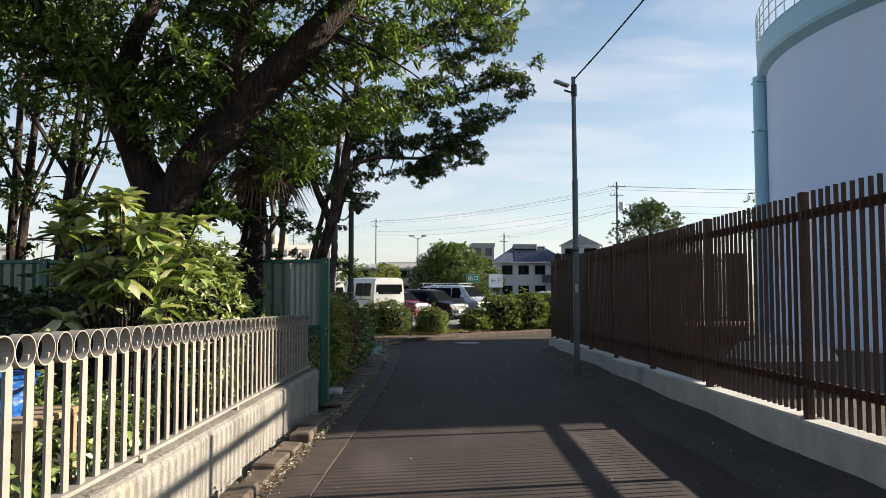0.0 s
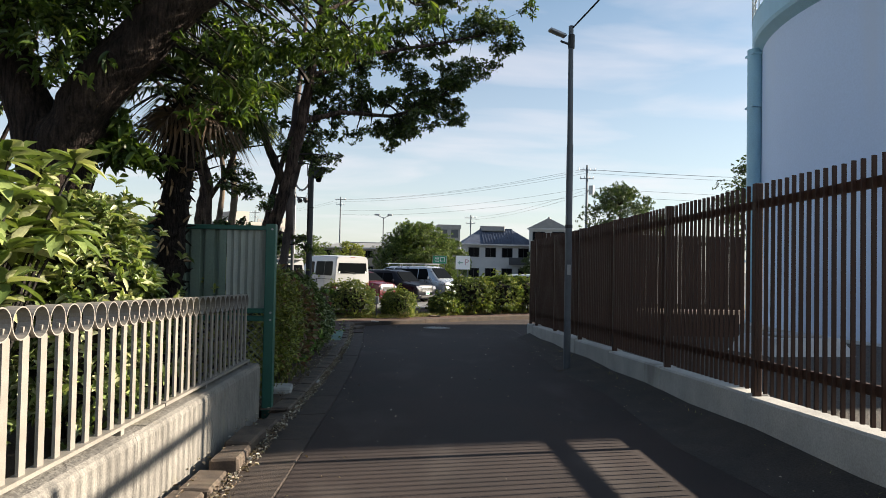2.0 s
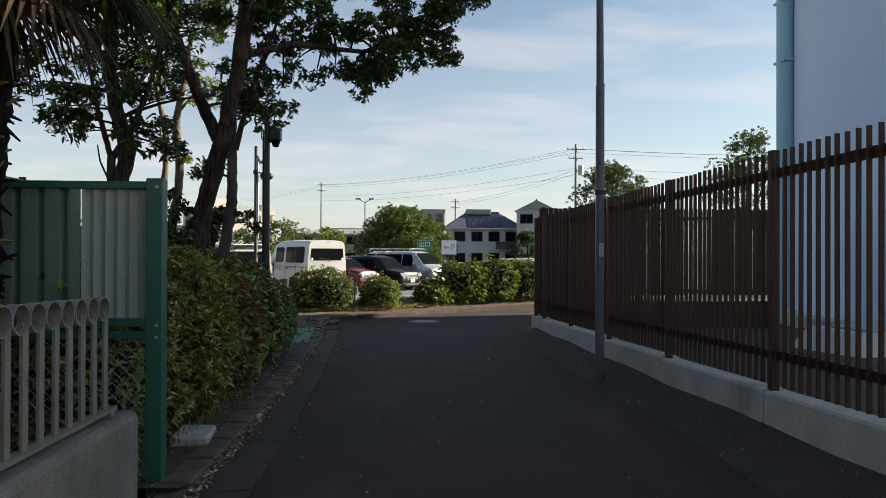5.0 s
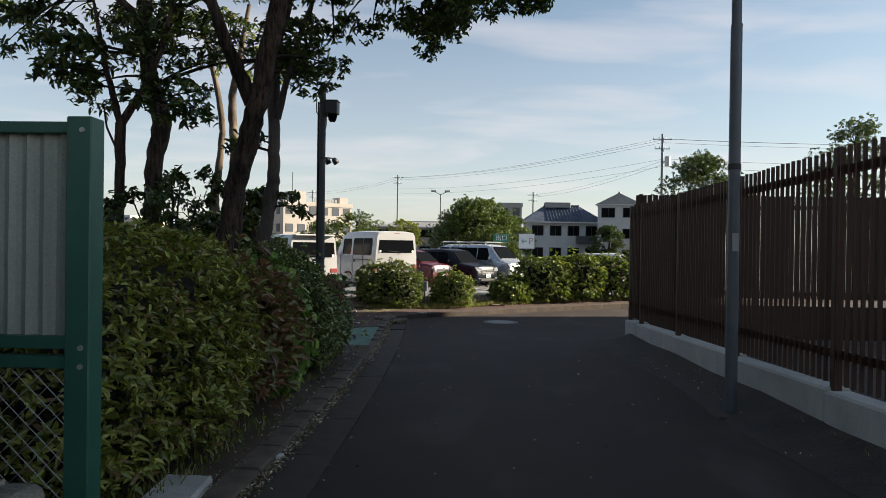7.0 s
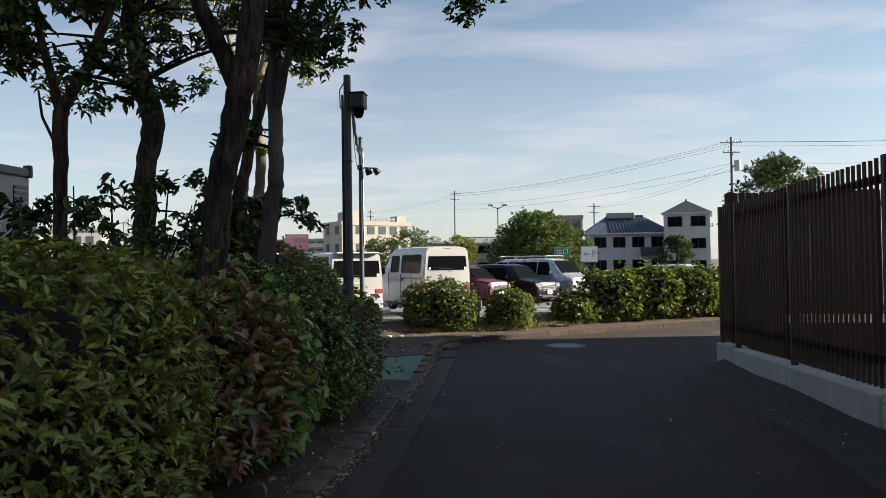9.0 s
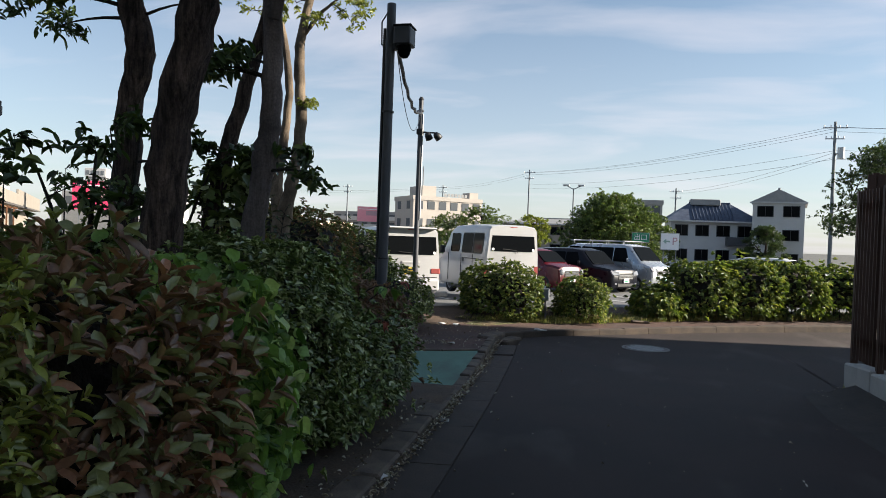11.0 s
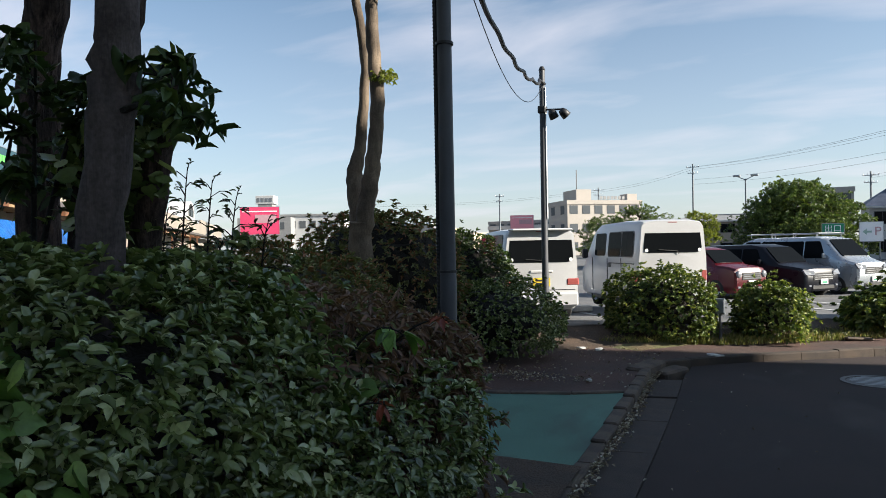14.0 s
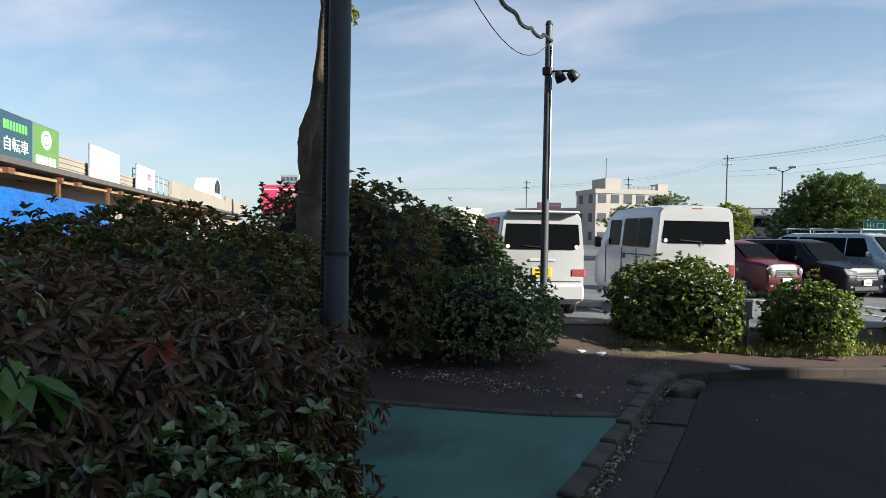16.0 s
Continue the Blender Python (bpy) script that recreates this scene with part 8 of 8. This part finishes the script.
# ---- shop with signboards ----
def shop():
    """A long low shop seen obliquely: canopy, parapet and signboards along its front."""
    ax, ay = -32.55, 36.6
    d = Vector((-0.648, 0.762, 0))
    rz = math.degrees(math.atan2(d.y, d.x))
    m = pose(ax, ay, 0.0, 0, 0, rz) @ Matrix.Diagonal((1.44, 1, 1, 1))
    top = thing("shop_building", "long low cream shop with signboards on its parapet", "building", m)
    # local x runs along the front away from the lane, the front faces local -y
    part("wall", Geo().box(-24, 110, 2.5, 14, -0.3, 4.6), M["cream_wall"], top)
    part("canopy", Geo().box(-24, 110, 0.0, 2.6, 4.75, 5.0, 0.03), M["cream_wall"], top)
    for k in range(9):
        par = Geo()
        par.box(-24, 33, 2.2 + (k % 2) * 0.05, 2.4 + (k % 2) * 0.05, 5.0 + k * 0.17, 5.16 + k * 0.17)
        part("parapet_rib", par, M["cream_wall"], top, "ribbed cream parapet")
    part("parapet", Geo().box(33, 72, 0.1, 0.5, 5.0, 6.9, 0.03), M["cream_wall"], top)
    part("parapet", Geo().box(72, 110, 0.12, 0.5, 5.0, 7.8, 0.03), M["cream_wall"], top)
    for k in range(13):
        x = -22 + k * 7.5
        part("canopy_post", Geo().box(x - 0.1, x + 0.1, 0.2, 0.4, -0.2, 4.3), M["rust"], top)
        part("canopy_beam", Geo().box(x - 0.12, x + 0.12, 0.05, 2.5, 4.25, 4.55), M["rust"], top)
        part("bracket", Geo().box(x + 2.0, x + 2.6, 0.05, 0.5, 4.2, 4.5), M["rust"], top)
    part("fascia", Geo().box(-24, 110, -0.06, 0.02, 4.7, 5.02), M["canopy_grey"], top, "grey canopy edge")
    part("soffit_board", Geo().box(-24, 60, 0.3, 2.0, 4.25, 4.4), M["wood"], top, "rusty brown soffit board")
    for k in range(9):
        x = -20 + k * 9
        part("shop_window", Geo().box(x, x + 6, 2.42, 2.52, 0.3, 3.2), M["dark_glass"], top)
    return top, m


shop_ob, SHOP = shop()


def on_shop(x0, x1, z0, z1, name, label, face):
    return sign_board(name, label, SHOP @ pose((x0 + x1) / 2, 1.9, 0), x1 - x0, z0, z1, face, posts=False)


s1 = on_shop(4.85, 8.25, 5.1, 7.9, "shop_sign", "dark teal shop signboard with lettering", M["sign_navy"])
for i in range(8):
    part("sign_bar", Geo().box(-1.2 + i * 0.3, -1.0 + i * 0.3, -0.07, -0.05, 6.95, 7.45), M["text_green"], s1)
letters("自転車", 0.85, M["sign_white"], s1, pose(0, -0.07, 6.1, 90, 0, 0))
s2 = on_shop(8.3, 11.4, 5.1, 7.9, "shop_sign", "leaf green shop signboard with a round emblem", M["sign_lime"])
part("emblem", Geo().lathe([(0.38, -0.01), (0.6, -0.01), (0.6, 0.01), (0.38, 0.01)], 0, 0, 24, close=True), M["sign_white"], s2, at=pose(0, -0.06, 7.05, 90, 0, 0))
part("emblem_dot", Geo().lathe([(0.0, 0.012), (0.26, 0.012), (0.26, -0.01)], 0, 0, 20), M["sign_white"], s2, at=pose(0, -0.06, 7.05, 90, 0, 0))
for i in range(5):
    part("sign_bar", Geo().box(-1.2 + i * 0.5, -0.85 + i * 0.5, -0.07, -0.05, 5.45, 6.0), M["sign_white"], s2)
on_shop(16.2, 22.4, 5.1, 8.0, "shop_sign", "blank white shop signboard", M["sign_white"])
s3 = on_shop(26.8, 32.8, 5.1, 7.9, "shop_sign", "white shop signboard with small dark marks", M["sign_white"])
for i in range(4):
    part("sign_bar", Geo().box(0.6 + i * 0.4, 0.9 + i * 0.4, -0.07, -0.05, 5.4, 5.9), M["pole_dark"], s3)
    part("sign_bar", Geo().box(0.6 + i * 0.4, 0.85 + i * 0.4, -0.07, -0.05, 6.6, 7.3), M["sign_pink"], s3)
# roof-top arch and railings
arch = thing("roof_arch", "white arched roof-top structure on the shop", "roof structure", SHOP @ pose(86, 6, 2.6))
g = Geo()
n = 14
v = []
for k in range(n + 1):
    t = math.pi * k / n
    for yy in (-2, 2):
        v.append((4.5 * math.cos(t), yy, 6.5 + 3.6 * math.sin(t)))
for k in range(n + 1):
    t = math.pi * k / n
    for yy in (-2, 2):
        v.append((4.0 * math.cos(t), yy, 6.5 + 3.1 * math.sin(t)))
o = 2 * (n + 1)
f = []
for k in range(n):
    f += [(2 * k, 2 * k + 2, 2 * k + 3, 2 * k + 1), (o + 2 * k, o + 2 * k + 1, o + 2 * k + 3, o + 2 * k + 2), (2 * k, o + 2 * k, o + 2 * k + 2, 2 * k + 2), (2 * k + 1, 2 * k + 3, o + 2 * k + 3, o + 2 * k + 1)]
g.add(v, f)
part("arch_shell", g, M["white_wall"], arch)
part("arch_base", Geo().box(-4.6, 4.6, -2.1, 2.1, 2.0, 6.5), M["white_wall"], arch)
for k in range(-1, 2):
    part("arch_window", Geo().box(k * 2 - 0.7, k * 2 + 0.7, -2.02, -1.9, 6.7, 8.2), M["dark_glass"], arch)
rl = thing("roof_railing", "thin white railing along the shop roof", "railing", SHOP)
for k in range(14):
    part("post", Geo().tube([(28 + k * 2.2, 2.6, 5.0), (28 + k * 2.2, 2.6, 7.6)], 0.05, 5), M["galv"], rl)
for z in (7.0, 7.6):
    part("rail", Geo().tube([(28, 2.6, z), (57, 2.6, z)], 0.05, 5), M["galv"], rl)
# blue tarpaulin under the canopy
g = Geo()
nx, nz = 26, 8
rr = random.Random(12)
for j in range(nz + 1):
    for i in range(nx + 1):
        x = -8 + 22 * i / nx
        z = 3.75 - 0.03 * (x + 8) - 3.3 * j / nz
        y = -0.3 - 0.9 * j / nz + 0.12 * math.sin(i * 1.9 + j) + 0.08 * math.sin(i * 0.7 - j * 1.7)
        g.v.append((x, y, z))
for j in range(nz):
    for i in range(nx):
        a = j * (nx + 1) + i
        g.f.append((a, a + 1, a + nx + 2, a + nx + 1))
tp = tagged(part("tarpaulin", g, M["tarp"], at=SHOP), "bright blue tarpaulin hung below the shop canopy", "tarpaulin")
md = tp.modifiers.new("thickness", "SOLIDIFY")
md.thickness = 0.02

# pink roadside signs in the distance
for (x, y, w, z0, z1) in ((-58.0, 84.5, 4.9, 3.9, 7.3), (-46.5, 148, 4.6, 5.0, 8.0)):
    s = sign_board("roadside_sign", "pink-red roadside signboard with white bars", pose(x, y, -0.2, 0, 0, 25), w, z0, z1, M["sign_pink"] if y < 100 else M["pale_pink"])
    h = z1 - z0
    part("sign_bar", Geo().box(-w * 0.12, w * 0.42, -0.07, -0.05, z0 + h * 0.42, z0 + h * 0.72), M["faded_pink"], s)
    part("sign_bar", Geo().box(-w * 0.44, w * 0.44, -0.07, -0.05, z0 + h * 0.82, z0 + h * 0.86), M["sign_white"], s)

RHX, WHX = -94.3, -86.8
# roof-top sign house and a long white hall behind the shop
rh = thing("rooftop_sign_house", "pale grey roof-top sign house on a distant building", "building", pose(RHX, 128, -0.3, 0, 0, 22))
part("wall", Geo().box(-5.5, 5.5, -2, 4, 0, 8.6), M["roof_grey"], rh)
part("tower", Geo().box(-1.5, 1.5, -1.2, 1.2, 8.6, 11.4), M["roof_grey"], rh)
part("sign_board", Geo().box(-1.9, 1.9, -1.35, 1.35, 11.4, 13.1, 0.05), M["white_wall"], rh, "white roof-top signboard")
for k in range(4):
    part("sign_bar", Geo().box(-1.6 + k * 0.85, -1.05 + k * 0.85, -1.4, -1.35, 11.8, 12.6), M["pole_grey"], rh)
    part("window", Geo().box(-4.8 + k * 2.5, -3.3 + k * 2.5, -2.06, -1.98, 6.2, 7.6), M["far_glass"], rh)
wh_ = thing("white_hall", "long white flat-roofed hall beyond the car park", "building", pose(WHX, 132, -0.3, 0, 0, 22))
part("wall", Geo().box(-7, 7, 0, 6, 0, 8.9), M["white_wall"], wh_)
part("roof_edge", Geo().box(-7.2, 7.2, -0.2, 6.2, 8.9, 9.3), M["roof_grey"], wh_)
for k in range(6):
    part("window", Geo().box(-6.2 + k * 2.1, -4.9 + k * 2.1, -0.05, 0.02, 6.4, 7.9), M["far_glass"], wh_)

# white equipment cabin beyond the hedge
cb = thing("equipment_cabin", "white metal equipment cabin with louvred vents", "cabin", pose(-5.39, 20.94, 0.05))
part("cabin_body", Geo().box(-2.2, 0.0, -0.62, 0.0, 0, 2.8, 0.02), M["white_wall"], cb)
part("cabin_roof", Geo().box(-2.23, 0.03, -0.65, 0.03, 2.8, 2.9, 0.015), M["roof_grey"], cb)
for dy in (-0.6, -0.03):
    part("lifting_eye", Geo().box(-0.05, 0.045, dy - 0.025, dy + 0.025, 2.79, 2.94, 0.006), M["pole_dark"], cb)
part("side_door", Geo().box(-0.01, 0.006, -0.6, -0.31, 0.3, 2.6, 0.004), M["white_wall"], cb)
for k in range(6):
    part("louvre", Geo().box(-0.01, 0.02, -0.25, -0.05, 2.3 + k * 0.07, 2.335 + k * 0.07), M["roof_grey"], cb)


def mesh_fence():
    """White wire fence with bent-over picket tops, half sunk in the hedge."""
    top = thing("wire_fence", "white wire picket fence standing before the cabin", "fence", pose(-4.2, 19.45, road_z(19.5)))
    zt = 2.23 - road_z(19.5)
    g = Geo().tube([(0, 0, 0.0), (0, 0, zt - 0.12), (0, -0.015, zt - 0.04), (0, -0.06, zt), (0, -0.1, zt - 0.03)], 0.0045, 5)
    me = mesh_of("picket", g, M["sign_white"])
    for i in range(42):
        part("picket", me, None, top, at=pose(-0.05 - i * 0.066, 0, 0))
    for z in (0.3, zt - 0.55, zt - 0.14):
        part("cross_wire", Geo().tube([(0, 0.006, z), (-2.85, 0.006, z)], 0.005, 5), M["sign_white"], top)
    for x in (0.0, -1.45, -2.86):
        part("post", Geo().tube([(x, 0.03, -0.1), (x, 0.03, zt + 0.02)], 0.024, 10), M["sign_white"], top)
    return top


mesh_fence()


def far_tree(x, y, z0, w, h, leaf, seed, label, lift=0.25, n=16, leaf_size=0.0):
    rr = random.Random(seed)
    cl = []
    for i in range(n * 4):
        a, u = rr.uniform(0, 6.283), rr.random() ** 0.5
        t = rr.uniform(lift, 1.0)
        prof = math.sin(math.pi * min(1, (t - lift) / (1 - lift) * 0.72 + 0.24)) ** 0.6
        cl.append((x + w / 2 * u * prof * math.cos(a), y + w / 2 * u * prof * math.sin(a), z0 + h * t * 0.96, w * rr.uniform(0.1, 0.16)))
    s = leaf_size or max(0.12, w * 0.022)
    return tree("distant_tree", label, [([(x, y, z0 - 0.2), (x, y, z0 + h * 0.35), (x + 0.1, y, z0 + h * 0.8)], [w * 0.035, w * 0.028, w * 0.01]), ([(x, y, z0 + h * 0.3), (x + w * 0.25, y, z0 + h * 0.65)], [w * 0.02, w * 0.008]), ([(x, y, z0 + h * 0.32), (x - w * 0.25, y, z0 + h * 0.6)], [w * 0.02, w * 0.008])],
                cl, leaf, M["bark_dark"], size=s, per=150, aspect=0.6, seed=seed, seg=7)


far_tree(1.0, 75, -0.2, 8.2, 6.3, M["leaf_far"], 501, "broad round green tree in the car park", 0.1, 85, 0.17)
far_tree(4.4, 78, -0.2, 4.2, 5.0, M["leaf_far"], 502, "smaller green tree beside the round one", 0.12, 26, 0.14)
far_tree(15.6, 87, -0.2, 4.2, 4.4, M["leaf_tree"], 509, "dark bushy tree beside the white house", 0.08, 22, 0.14)
far_tree(-9.0, 68, -0.2, 6.0, 4.7, M["leaf_far"], 503, "spreading green tree behind the vans", 0.2, 20)
far_tree(-5.2, 70, -0.2, 3.8, 4.2, M["leaf_yellow"], 504, "yellow-green tree at the edge of the car park", 0.2, 16)
far_tree(-13, 74, -0.2, 5.0, 4.2, M["leaf_far"], 505, "green tree before the beige building", 0.2, 16)
far_tree(20.5, 72, -0.2, 9.0, 10.2, M["leaf_tree"], 506, "dark green tree behind the steel fence", 0.35, 30)
far_tree(40.5, 85, -0.2, 9.5, 16.5, M["leaf_tree"], 508, "tall dark tree behind the tank yard", 0.3, 26)
far_tree(16.5, 100, -0.2, 6.0, 5.0, M["leaf_tree"], 507, "dark tree between the houses", 0.1, 14)


# things kept in the garden behind the railing
tub = thing("storage_tub", "blue plastic tub standing on a shelf in the garden", "tub", pose(-2.0, 8.7, road_z(8.7) + 0.16))
part("tub_body", Geo().lathe([(0.0, 0.7), (0.14, 0.7), (0.165, 0.9), (0.185, 0.915), (0.185, 0.93), (0.155, 0.93), (0.13, 0.73), (0.0, 0.73)], 0, 0, 24), M["tarp"], tub, smooth=False)
part("stand_top", Geo().box(-0.3, 0.3, -0.3, 0.3, 0.66, 0.7, 0.008), M["wood"], tub)
for sx in (-0.26, 0.26):
    for sy in (-0.26, 0.26):
        part("stand_leg", Geo().box(sx - 0.02, sx + 0.02, sy - 0.02, sy + 0.02, -0.05, 0.66), M["wood"], tub)
for i, (x, y, r, hh) in enumerate(((-1.72, 8.35, 0.1, 0.2), (-1.78, 8.85, 0.09, 0.18), (-1.75, 7.5, 0.11, 0.22), (-1.8, 9.6, 0.1, 0.2))):
    fp = thing("flower_pot", "pale plastic flower pot with a leafy plant", "flower pot", pose(x, y, road_z(y) + 0.16), "flower pots behind the railing")
    part("pot_body", Geo().lathe([(0.0, 0.0), (r * 0.75, 0.0), (r, hh), (r * 1.08, hh), (r * 1.08, hh + 0.02), (r * 0.9, hh + 0.02), (r * 0.88, hh - 0.02), (0.0, hh - 0.02)], 0, 0, 20), M["galv"] if i % 2 else M["sign_green"], fp)
    rng = np.random.default_rng(700 + i)
    n = 34
    dirs = unit(n, rng); dirs[:, 2] = np.abs(dirs[:, 2]) + 0.3
    pts = dirs * rng.uniform(0.08, 0.26, (n, 1)) + np.array([0, 0, hh])
    tagged(part("plant", leaves_mesh("plant", pts, dirs + rng.normal(size=(n, 3)) * 0.4, rng.uniform(0.07, 0.13, n), M["leaf_loquat"], 0.5, 0.3, 700 + i, 0.15, "oval", up=dirs * 3), None, fp), kind="stuff")
